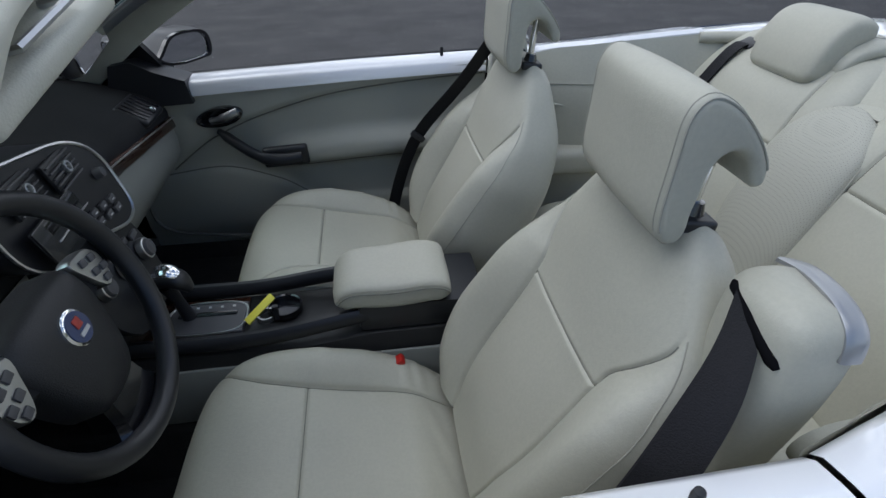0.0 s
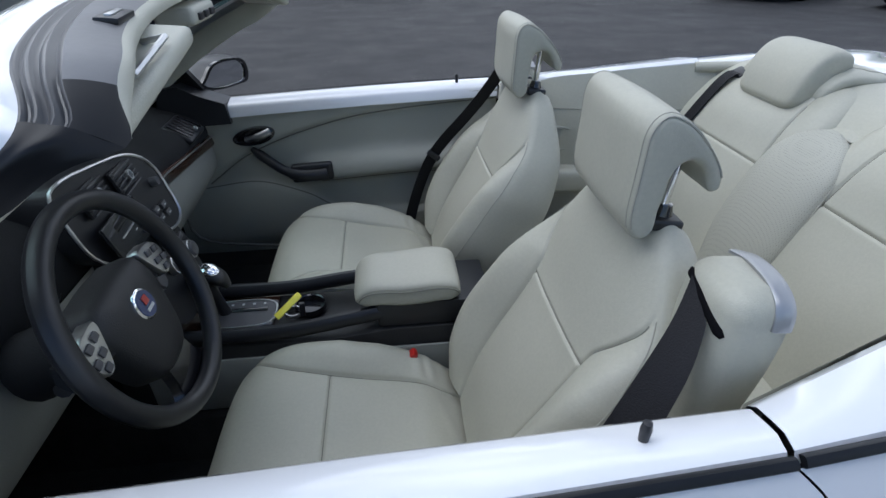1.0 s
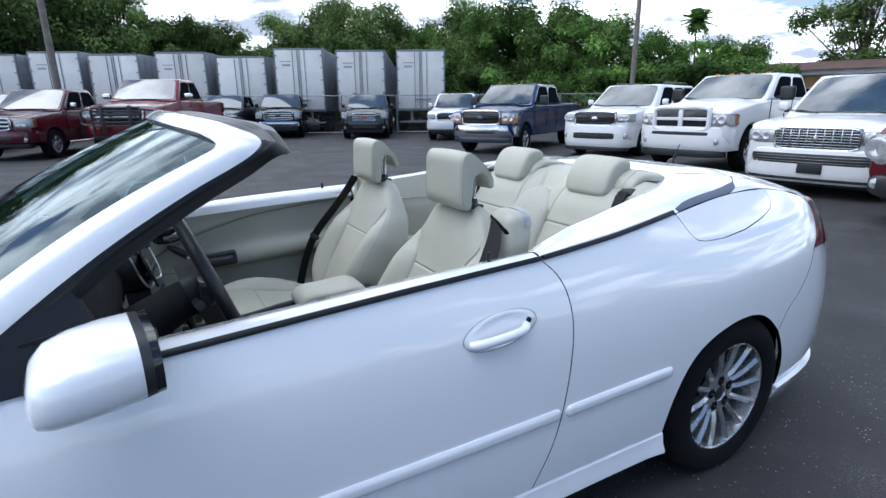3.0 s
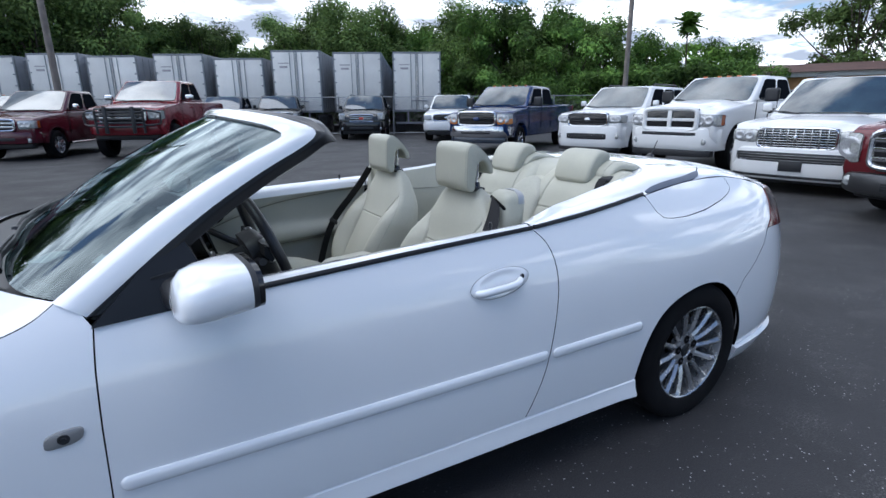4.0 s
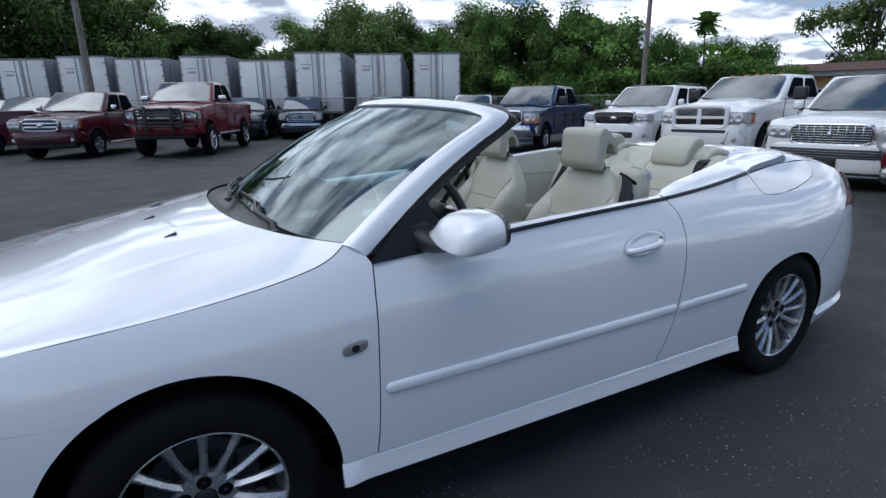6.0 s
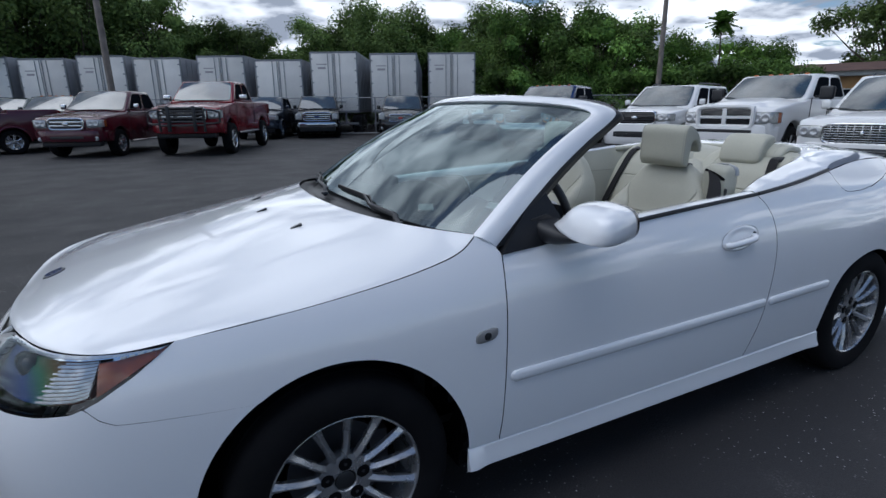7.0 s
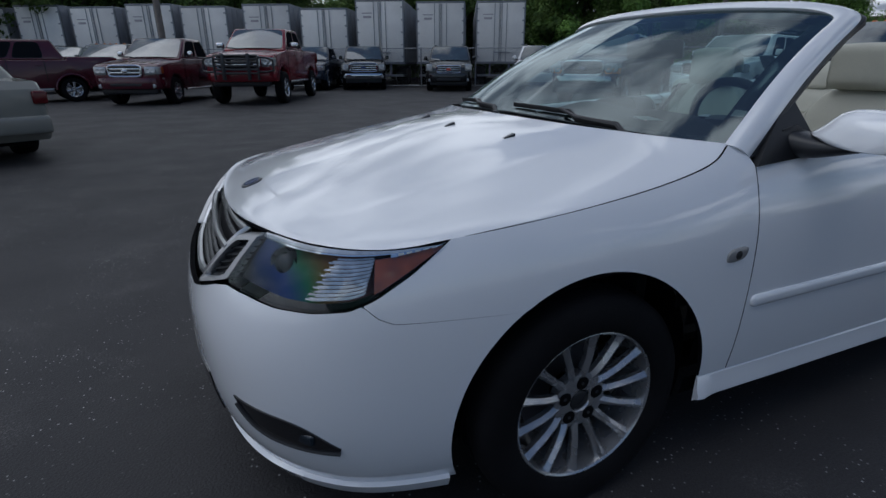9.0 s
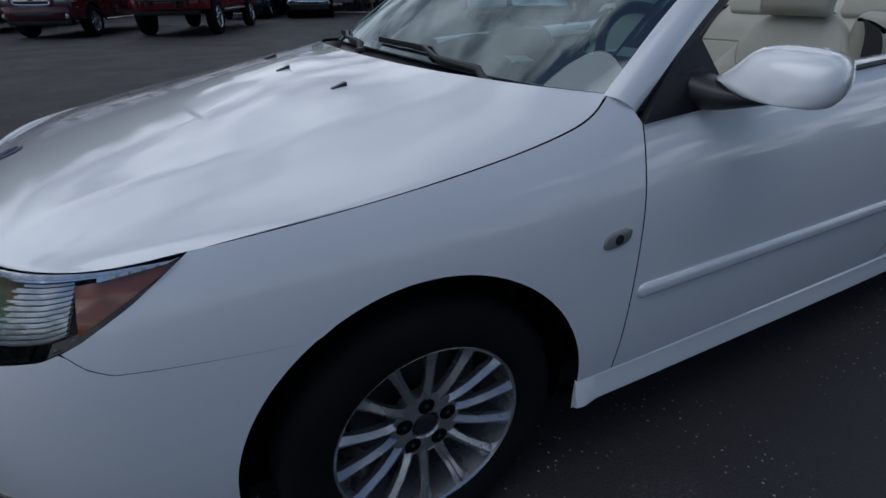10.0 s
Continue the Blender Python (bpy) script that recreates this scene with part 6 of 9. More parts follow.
    part("belt_stop", box(path[k][0], b * (path[k][1] - 0.004), path[k][2], 0.05, 0.014, 0.020, 0.005, rot=(0, belt_tilt, 0)), M["black_trim"], belt)
    # buckle on the inner side
    part("buckle_stalk", box(0.055, -b * 0.212, 0.525, 0.03, 0.022, 0.08, 0.008, rot=(0, -40, 0)), M["black_trim"], seat)
    part("buckle_button", box(0.035, -b * 0.212, 0.556, 0.034, 0.026, 0.016, 0.005, rot=(0, -40, 0)), M["red_plastic"], seat, "red buckle button")
    seat.location.y = y0
    return seat


# each belt: its middle line and half its width as a direction, both from the seat's middle outwards
front_seat(-0.365, -1, [(0.388, 0.240, 1.036), (0.362, 0.270, 1.000), (0.322, 0.298, 0.940), (0.283, 0.318, 0.873), (0.205, 0.338, 0.72), (0.16, 0.338, 0.55)],
           [(-0.004, 0.030, -0.014), (0.020, 0.020, -0.016), (0.026, 0.006, -0.010), (0.027, 0.0, -0.008), (0.027, 0.0, -0.008), (0.027, 0.0, -0.008)], 0.90, 30)
front_seat(0.365, 1, [(0.375, 0.205, 1.045), (0.338, 0.218, 0.985), (0.255, 0.230, 0.88), (0.169, 0.235, 0.777), (0.110, 0.235, 0.65), (0.078, 0.235, 0.54), (0.06, 0.235, 0.45)],
           [(0.020, 0.012, -0.010), (0.017, 0.008, -0.013), (0.018, 0.008, -0.009), (0.020, 0.006, -0.006)], 0.50, 40)


# rear bench
REAR_PATH = [(0.88, 0.45), (0.925, 0.56), (1.00, 0.76), (1.085, 0.93), (1.14, 1.01), (1.18, 1.038), (1.23, 1.045)]
REAR_W = [(0, 0.50), (0.2, 0.56), (0.6, 0.57), (0.8, 0.54), (1, 0.44)]
REAR_T = [(0, 0.05), (0.1, 0.13), (0.7, 0.14), (0.9, 0.10), (1, 0.06)]
REAR_SEAM = pchip([0, 0.35, 0.52, 0.61, 0.66, 0.80, 1.0], [0.84, 0.80, 0.70, 0.635, 0.625, 0.62, 0.60])
REAR_CROSS = 0.61


def rear_shape(u, w, k):
    """Side pads round the rear back, sewn along a line that flares out at the bottom, with one cross seam."""
    if w <= 0:
        return 0.0
    d = abs(u) - float(REAR_SEAM(k))
    side = 0.026 * (0.0 if d <= 0 else math.sin(min(d / 0.24, 1) * math.pi / 2)) * math.exp(-((k - 0.5) / 0.34) ** 2)
    pad = 0.012 * max(0.0, 1 - (u / 0.66) ** 2) * (math.exp(-((k - 0.33) / 0.17) ** 2) + 0.7 * math.exp(-((k - 0.76) / 0.10) ** 2))
    crease = 0.0048 * groove(d, 0.012) * min(1.0, max(0.0, (0.92 - k) / 0.10))
    cross = 0.0045 * groove(k - REAR_CROSS, 0.005) if d < 0 else 0.0
    return (side + pad - crease - cross) * min(1.0, w * 1.35)


def rear_seats():
    bench = part("rear_seat", blob([(0.56, 0.40), (0.57, 0.47), (0.68, 0.495), (0.86, 0.47), (0.92, 0.45)], smooth_widths([(0, 1.0), (0.1, 1.06), (0.6, 1.08), (1, 1.0)], 24), smooth_widths([(0, 0.05), (0.15, 0.12), (0.8, 0.12), (1, 0.05)], 24), 60, 5.0),
                 M["leather"], car, "parchment leather rear bench")
    for sg in (-1, 1):
        w = padded(REAR_PATH, REAR_W, REAR_T, rear_shape, REAR_SEAM, rows_near(60, REAR_CROSS))
        back = part("backrest", ([(x, y + sg * 0.300, z) for x, y, z in w[0]], w[1]), M["leather"], bench)
        hr_path = [(1.078, 1.005), (1.090, 1.050), (1.112, 1.100), (1.138, 1.126), (1.170, 1.130), (1.215, 1.108)]
        hr_w = [(0, 0.14), (0.03, 0.186), (0.08, 0.216), (0.16, 0.231), (0.5, 0.236), (0.8, 0.226), (1, 0.18)]
        hr_t = [(0, 0.020), (0.03, 0.052), (0.10, 0.074), (0.5, 0.082), (0.85, 0.06), (1, 0.015)]
        hr = blob(hr_path, smooth_widths(hr_w, 44), smooth_widths(hr_t, 44), 52, 5.0)
        hh = part("headrest", ([(x, y + sg * 0.270, z) for x, y, z in hr[0]], hr[1]), M["leather"], bench, "low padded rear headrest")
        hem = [(-0.93, 0.80), (-0.93, 0.30), (-0.92, 0.12), (-0.80, 0.055), (-0.5, 0.045), (0.5, 0.045), (0.80, 0.055), (0.92, 0.12), (0.93, 0.30), (0.93, 0.80)]
        part("piping", tube([(x, y + sg * 0.270, z) for x, y, z in (surface_point(hr_path, hr_w, hr_t, lambda u, w, k: 0.0, u, k) for u, k in resample(hem, 60))], 0.0014, 5), M["leather_seam"], hh)
        def rear_seam(uk):
            part("seam", tube([(x, y + sg * 0.300, z) for x, y, z in (surface_point(REAR_PATH, REAR_W, REAR_T, rear_shape, u, k) for u, k in resample(uk, 40))], 0.0012, 5), M["seam_dark"], back)

        for e in (-1, 1):
            rear_seam([(e * float(REAR_SEAM(k)), k) for k in np.linspace(0.10, 0.84, 40)])
        rear_seam([(-0.63, REAR_CROSS), (0.63, REAR_CROSS)])
        # rounded swell of the shelf behind each headrest
        sw = blob([(1.115, 1.015), (1.135, 1.068), (1.180, 1.092), (1.26, 1.086), (1.34, 1.074), (1.385, 1.055)], smooth_widths([(0, 0.26), (0.12, 0.335), (0.5, 0.345), (0.85, 0.27), (1, 0.16)], 36), smooth_widths([(0, 0.02), (0.15, 0.05), (0.6, 0.05), (1, 0.02)], 36), 44, 3.2)
        swell = part("shoulder_swell", ([(x, y + sg * 0.298, z) for x, y, z in sw[0]], sw[1]), M["leather"], bench, "padded swell behind the headrest")
        arc = [min((p for p in sw[0][i * 44:(i + 1) * 44] if p[1] * e > 0), key=lambda p: abs(abs(p[1]) - 0.125) - p[2]) for e in (-1,) for i in range(3, 32)]
        for e in (-1, 1):
            part("seam", tube([(x, sg * 0.298 + e * abs(y), z + 0.0006) for x, y, z in arc], 0.0012, 5), M["leather_seam"], swell)
        # outer belts of the rear seats
        pth = resample([(1.13, 0.452, 1.040), (1.090, 0.455, 1.050), (1.040, 0.466, 1.00), (0.985, 0.482, 0.90), (0.905, 0.505, 0.74), (0.83, 0.53, 0.54)], 24, True)
        ring = [[(x - 0.002, sg * (y - 0.023), z), (x - 0.002, sg * (y + 0.023), z), (x + 0.002, sg * (y + 0.023), z - 0.002), (x + 0.002, sg * (y - 0.023), z - 0.002)] for x, y, z in pth]
        it = loft(ring)
        rb = part("seat_belt", it if sg > 0 else (it[0], [tuple(reversed(f)) for f in it[1]]), M["belt"], bench, "black rear seat belt")
        part("belt_mouth", box(1.105, sg * 0.454, 1.043, 0.045, 0.062, 0.020, 0.009, 3, rot=(0, -25, 0)), M["black_trim"], rb)
    # perforated middle pad between the two backs
    mid = blob([(0.842, 0.50), (0.882, 0.60), (0.950, 0.78), (1.022, 0.94), (1.075, 1.008)], smooth_widths([(0, 0.05), (0.15, 0.17), (0.5, 0.248), (0.8, 0.232), (0.92, 0.175), (0.975, 0.11), (1, 0.04)], 44), smooth_widths([(0, 0.02), (0.5, 0.09), (0.9, 0.06), (1, 0.025)], 44), 40, 2.4)
    mp = part("middle_pad", mid, M["leather_perf"], bench, "perforated leather middle pad")
    for sg in (-1, 1):
        row = [max(mid[0][i * 40:(i + 1) * 40], key=lambda p: sg * p[1]) for i in range(1, 43)]
        part("piping", tube([(x - 0.004, y, z + 0.002) for x, y, z in row], 0.0026, 6), M["leather_seam"], mp)
    fill = blob([(0.985, 0.68), (1.060, 0.86), (1.118, 0.965), (1.165, 1.020), (1.22, 1.046), (1.36, 1.062)], smooth_widths([(0, 0.40), (0.3, 0.46), (0.7, 0.56), (1, 0.60)], 30), smooth_widths([(0, 0.05), (0.2, 0.11), (0.7, 0.09), (1, 0.03)], 30), 40, 4.0,
                lambda u, w, k: -0.016 * max(0.0, 1 - (u / 0.4) ** 2) * (w > 0))
    part("seat_filler", fill, M["leather"], bench)
    part("seat_panel", box(1.075, 0, 0.77, 0.05, 1.30, 0.56, 0.02, rot=(0, 20, 0)), M["leather"], bench)
    sh = np.array([[(x, y, z - 0.012 * abs(y / 0.5) ** 3) for x, z in ((1.08, 1.00), (1.16, 1.035), (1.24, 1.046), (1.32, 1.056), (1.385, 1.064))] for y in np.linspace(-0.50, 0.50, 30)])
    part("rear_shelf", sheet(sh, 0.0, (1.2, 0, 0)), M["leather"], car, "parchment shelf behind the rear seats")


rear_seats()


# door cards and rear side trims
def step(t):
    return 1 / (1 + math.exp(-max(-40, min(40, t))))


ARC = pchip([-0.80, -0.62, -0.49, -0.29, -0.06, 0.33, 0.45], [0.52, 0.66, 0.75, 0.83, 0.885, 0.922, 0.928])
REST_LOW = pchip([-0.80, -0.35, -0.21, 0.13, 0.45], [0.60, 0.635, 0.645, 0.665, 0.67])
REST_TOP = pchip([-0.80, -0.35, -0.21, 0.0, 0.45], [0.70, 0.712, 0.725, 0.742, 0.745])
POCKET = pchip([-0.80, -0.63, -0.49, -0.30, -0.18, 0.45], [0.60, 0.625, 0.64, 0.585, 0.52, 0.50])


def card_y(x, z, zt, yi, bulge):
    """How far out the door trim stands at x, z: dished under an arc, with an armrest and a pocket below it."""
    y = yi + 0.030 * (1 - (z - 0.31) / (zt - 0.31)) ** 2
    if not bulge:
        return y + 0.006 * math.exp(-((z - 0.84) / 0.06) ** 2)
    y += 0.016 * step((float(ARC(x)) - z) / 0.0045) * step((z - 0.60) / 0.03)
    y -= bulge * step((z - float(REST_LOW(x))) / 0.007) * step((float(REST_TOP(x)) - z) / 0.012) * step((x + 0.30) / 0.035)
    y -= 0.016 * step((float(POCKET(x)) - z) / 0.006) * step((z - 0.40) / 0.012)
    return y


def door_card(x0, x1, n, zt0, zt1, yi0, yi1, bulge, m=26):
    P = []
    for x in np.linspace(x0, x1, n):
        k = (x - x0) / (x1 - x0)
        zt, yi = zt0 + (zt1 - zt0) * k, yi0 + (yi1 - yi0) * k
        P.append([(x, card_y(x, z, zt, yi, bulge), z) for z in np.linspace(0.31, zt, m)])
    return np.array(P)


def trim_y(x, z, zt):
    """The rear side trim: it slopes in from the flank's painted top, then falls upright to the floor."""
    lip = float(np.interp(x, [0.408, 0.60, 0.81, 1.035, 1.12], [0.704, 0.661, 0.614, 0.570, 0.545]))
    q = min(1.0, (zt - z) / 0.20)
    return lip - 0.045 * math.sin(q * math.pi / 2) * min(1.0, (x - 0.40) / 0.15)


def trim_top(x):
    return float(np.interp(x, [0.4, 0.60, 0.81, 1.035, 1.12], [0.952, 1.001, 1.027, 1.050, 1.056]))


for sgn, door in ((-1, door_l), (1, door_r)):
    def put(name, item, mat, parent, label=""):
        return part(name, per_side(-sgn, item), mat, parent, label)

    dc = door_card(-0.78, 0.40, 100, 0.893, 0.955, 0.728, 0.712, 0.050, 110)
    card = put("door_card", sheet(dc, 0.0, (0, 2.0, 0.6)), M["card"], door, "parchment door trim with a dark pull handle")

    def on_card(x, z, out=0.0005):
        k = (x + 0.78) / 1.18
        return (x, card_y(x, z, 0.893 + 0.062 * k, 0.728 - 0.016 * k, 0.050) - out, z)

    put("card_seam", tube([on_card(x, float(ARC(x)) - 0.004) for x in np.linspace(-0.64, 0.39, 60)], 0.0028, 5), M["card_line"], card)
    put("card_seam", tube([on_card(x, float(REST_LOW(x)) - 0.004) for x in np.linspace(-0.24, 0.39, 30)], 0.0026, 5), M["card_line"], card)
    put("card_seam", tube([on_card(x, float(POCKET(x)) + 0.004) for x in np.linspace(-0.66, -0.12, 40)], 0.0024, 5), M["card_line"], card)
    # dark inside handle and bright lever
    cup = loft([[(-0.450 + 0.072 * k * math.cos(a), 0.716 - o, 0.822 + 0.031 * k * math.sin(a) + 0.010 * k * math.cos(a)) for a in np.linspace(0, 2 * math.pi, 25)[:-1]] for k, o in ((1.0, -0.03), (1.0, 0.010), (0.86, 0.014), (0.76, 0.004), (0.2, 0.0))])
    ch = put("inner_handle_cup", cup, M["black_gloss"], card, "dark oval handle cup")
    put("inner_lever", tube(resample([(-0.476, 0.704, 0.814), (-0.43, 0.688, 0.828), (-0.388, 0.692, 0.844)], 10, True), [0.009] * 4 + [0.013] * 6, 10), M["satin"], ch, "bright inside door lever")
    grip = resample([(-0.465, 0.722, 0.772), (-0.40, 0.682, 0.735), (-0.335, 0.662, 0.700), (-0.21, 0.662, 0.694)], 18, True)
    put("pull_handle", tube(grip, [0.010, 0.013] + [0.017] * 8 + [0.022] * 8, 10, flat=None), M["black_trim"], card, "black pull handle with switches")
    put("switch_panel", box(-0.262, 0.672, 0.697, 0.145, 0.03, 0.066, 0.012, 3, rot=(0, -3, 0)), M["black_trim"], card)
    put("card_speaker_line", tube(resample([(-0.755, 0.730, 0.54), (-0.74, 0.725, 0.44), (-0.62, 0.722, 0.395), (0.30, 0.718, 0.38)], 30, True), 0.005, 5), M["card_line"], card)
    qc = np.array([[(x, trim_y(x, z, zt), z) for z in np.linspace(0.31, zt, 40)]
                   for x, zt in ((x, trim_top(x)) for x in np.linspace(0.41, 1.12, 30))])
    qt = put("rear_side_trim", sheet(qc, 0.0, (0.7, 2.0, 0.6)), M["leather"], car, "parchment trim beside the rear seat")
    put("trim_seam", tube([(x, trim_y(x, z, trim_top(x)) - 0.001, z) for x, z in zip(np.linspace(0.42, 1.0, 16), np.linspace(0.90, 0.91, 16))], 0.0025, 5), M["leather_seam"], qt)
    gr = loft([[(0.60 + 0.075 * k * math.cos(a), 0.618 - o, 0.80 + 0.045 * k * math.sin(a)) for a in np.linspace(0, 2 * math.pi, 25)[:-1]] for k, o in ((1.0, -0.02), (1.0, 0.008), (0.9, 0.010), (0.85, 0.004), (0.1, 0.004))])
    put("speaker_grille", gr, M["card"], qt, "oval speaker grille")
    ar = put("rear_armrest", box(0.74, 0.595, 0.66, 0.36, 0.10, 0.09, 0.03, 3), M["leather"], qt, "parchment side armrest")


# ---- dashboard ----
def dash_section(y):
    """Side section of the dashboard at y: points from the screen back and down to the knees."""
    a = abs(y) / 0.70
    hood = 0.075 * math.exp(-((y + 0.39) / 0.20) ** 4) + 0.070 * math.exp(-((y + 0.02) / 0.19) ** 4)
    hood = min(hood, 0.082)
    fall = 0.045 * min(1, max(0, (y - 0.15) / 0.5)) ** 1.2
    return [(-1.05 + 0.12 * a * a, 0.950), (-0.90, 0.965 - 0.01 * a), (-0.76, 0.962 + hood * 0.7 - 0.025 * a), (-0.655, 0.935 + hood - 0.03 * a), (-0.605, 0.885 + hood * 0.8 - fall * 0.4), (-0.605, 0.850 - fall), (-0.60, 0.76 - fall), (-0.64, 0.66), (-0.72, 0.56), (-0.90, 0.50)]


ys_ = np.linspace(-0.715, 0.715, 61)
upper = np.array([[(x, y, z) for x, z in resample(dash_section(y)[:6], 20, True)] for y in ys_])
lower = np.array([[(x + 0.004, y, z) for x, z in resample(dash_section(y)[5:], 12, True)] for y in ys_])
dash = part("dashboard", sheet(upper, 0.0, (-0.9, 0, 0.7)), M["dash"], car, "charcoal dashboard")
part("lower_dash", sheet(lower, 0.0, (-1.0, 0, 0.75)), M["dash_low"], dash, "grey lower dashboard")
# wood strip on the passenger's side, falling from the centre stack to the door
strip_p = resample([(-0.560, 0.150, 0.893), (-0.585, 0.26, 0.868), (-0.600, 0.42, 0.842), (-0.602, 0.57, 0.826), (-0.596, 0.70, 0.816)], 28, True)
part("wood_strip", strip_along(strip_p, [(1, 0, 0.25)] * 28, 0.036, 0.012), M["wood"], dash, "dark wood strip")
part("strip_edge", tube([(x + 0.013, y, z + 0.017) for x, y, z in strip_p], 0.0022, 6), M["satin"], dash, "thin silver edge")
for yv, zv in ((0.60, 0.905), (-0.62, 0.915)):
    vent = part("air_vent", box(-0.634, yv, zv - 0.014, 0.095, 0.135, 0.020, 0.008, 3, rot=(0, 30, 0)), M["black_trim"], dash, "black air vent")
    for k in range(6):
        part("vent_slat", box(-0.629, yv - 0.052 + 0.021 * k, zv - 0.005, 0.075, 0.006, 0.006, 0.002, rot=(0, 30, 0)), M["black_gloss"], vent)
    part("vent_knob", moved(lathe([(0.004, 0.006), (0.007, 0.007), (0.008, 0.005), (0.008, 0.0)], 16, "x"), pose(-0.600, yv + 0.008, zv - 0.014, 0, -20, 0)), M["satin"], vent)


# centre stack: a framed upper unit with vents and radio, and a narrower climate panel under it
def stack_x(y, z):
    """The stack's face leans away upwards and is turned a little to the driver."""
    return -0.563 + 0.09 * (y + 0.03) - 0.30 * (z - 0.985)


STACK_ROT = (0, -17, 5)
STACK_EDGE = [(-0.150, 1.040), (-0.08, 1.036), (0.0, 1.026), (0.07, 1.010), (0.108, 0.985), (0.128, 0.945), (0.127, 0.90), (0.112, 0.840), (0.085, 0.828), (0.03, 0.836), (-0.05, 0.850), (-0.15, 0.862), (-0.19, 0.90), (-0.195, 0.98), (-0.185, 1.03)]


def stack_plate(pts, back, front):
    ring = [(float(y), float(z)) for y, z in pts]
    cy, cz = np.mean([p[0] for p in ring]), np.mean([p[1] for p in ring])
    rows = []
    for k, o in ((1.0, -back), (1.0, front - 0.004), (0.985, front), (0.6, front), (0.05, front)):
        rows.append([(stack_x(cy + (y - cy) * k, cz + (z - cz) * k) + o, cy + (y - cy) * k, cz + (z - cz) * k) for y, z in ring])
    return loft(rows)


edge_ring = closed_curve(STACK_EDGE, 60)
stack = part("dashboard_console", stack_plate(edge_ring, 0.09, 0.0), M["black_trim"], car, "black centre stack with radio and vents")
part("stack_trim", tube([(stack_x(y, z) + 0.001, y, z) for y, z in np.concatenate([edge_ring, edge_ring[:1]])], 0.0036, 6), M["satin"], stack, "thin silver trim")
low_ring = closed_curve([(-0.13, 0.848), (0.0, 0.836), (0.082, 0.826), (0.092, 0.78), (0.085, 0.72), (0.07, 0.66), (0.0, 0.652), (-0.09, 0.652), (-0.13, 0.70), (-0.14, 0.79)], 40)
part("climate_panel", stack_plate(low_ring, 0.10, -0.006), M["black_trim"], stack, "black climate panel")


def on_stack(name, y, z, w, h, mat, lift=0.004, label="", thick=0.008, parent=None):
    return part(name, box(stack_x(y, z) + lift, y, z, thick, w, h, 0.0025, 2, rot=STACK_ROT), mat, parent or stack, label)


def stack_round(name, y, z, prof, mat, parent, label=""):
    return part(name, moved(lathe(prof, 24, "x"), pose(stack_x(y, z), y, z, *STACK_ROT)), mat, parent, label)


for yv, zv in ((-0.094, 0.988), (0.014, 0.980)):
    v = on_stack("air_vent", yv, zv, 0.104, 0.058, M["black_trim"], 0.002)
    for k in range(5):
        on_stack("vent_slat", yv, zv - 0.022 + 0.011 * k, 0.098, 0.004, M["button"], 0.008, parent=v)
    stack_round("vent_knob", yv + 0.004, zv, [(0.0, 0.010), (0.006, 0.010), (0.0075, 0.016), (0.011, 0.016), (0.012, 0.0)], M["satin"], v)
radio = on_stack("radio", -0.03, 0.905, 0.27, 0.088, M["screen_dark"], 0.001, "black radio with grey buttons")
on_stack("display", -0.055, 0.930, 0.15, 0.024, M["black_gloss"], 0.006, parent=radio)
on_stack("disc_slot", -0.04, 0.906, 0.17, 0.003, M["satin"], 0.006, parent=radio)
stack_round("volume_knob", 0.085, 0.935, [(0.0, 0.016), (0.010, 0.016), (0.012, 0.0)], M["button"], radio)
for k in range(7):
    for zv in (0.890, 0.870):
        on_stack("button", -0.125 + 0.032 * k, zv - 0.05 * (-0.03 + 0.032 * k - 0.095), 0.027, 0.014, M["button"], 0.006, parent=radio)
        on_stack("button_mark", -0.125 + 0.032 * k, zv - 0.05 * (-0.03 + 0.032 * k - 0.095), 0.010, 0.002, M["mark_white"], 0.0108, parent=radio, thick=0.002)
for yv, zv in ((0.060, 0.765), (-0.018, 0.772), (-0.096, 0.779)):
    kn = stack_round("climate_knob", yv, zv, [(0.0, 0.016), (0.017, 0.015), (0.020, 0.010), (0.022, -0.006)], M["button"], stack, "round climate knob")
    stack_round("knob_ring", yv, zv, [(0.0205, 0.009), (0.0235, 0.008), (0.025, -0.006)], M["satin"], kn)
for k in range(5):
    on_stack("button", -0.10 + 0.040 * k, 0.818 - 0.004 * k, 0.034, 0.013, M["button"], -0.002)
# instrument cluster
clus = part("instrument_cluster", box(-0.66, -0.37, 0.885, 0.06, 0.36, 0.13, 0.03, 3, rot=(0, -20, 0)), M["black_gloss"], car, "dark instrument cluster with round dials")
for dy, r in ((-0.10, 0.043), (0.0, 0.055), (0.105, 0.043)):
    c = (-0.622, -0.37 + dy, 0.893)
    dial = part("dial", moved(lathe([(0.0, 0.0), (r * 0.9, 0.0), (r, 0.006), (r, -0.004)], 28, "x"), pose(*c, 0, -20, 0)), M["screen_dark"], clus, "round dial")
    part("dial_ring", moved(lathe([(r * 0.97, 0.004), (r * 1.0, 0.008), (r * 1.03, 0.0)], 28, "x"), pose(*c, 0, -20, 0)), M["satin"], dial)
    for k in range(9):
        a = radians(-30 + k * 30)
        part("dial_mark", moved(box(0.0035, r * 0.75 * math.cos(a), r * 0.75 * math.sin(a), 0.002, 0.003, 0.003), pose(*c, 0, -20, 0)), M["mark_white"], dial)
    part("needle", moved(box(0.004, -r * 0.3, r * 0.12, 0.002, r * 0.7, 0.0025, rot=(-20, 0, 0)), pose(*c, 0, -20, 0)), M["red_plastic"], dial)

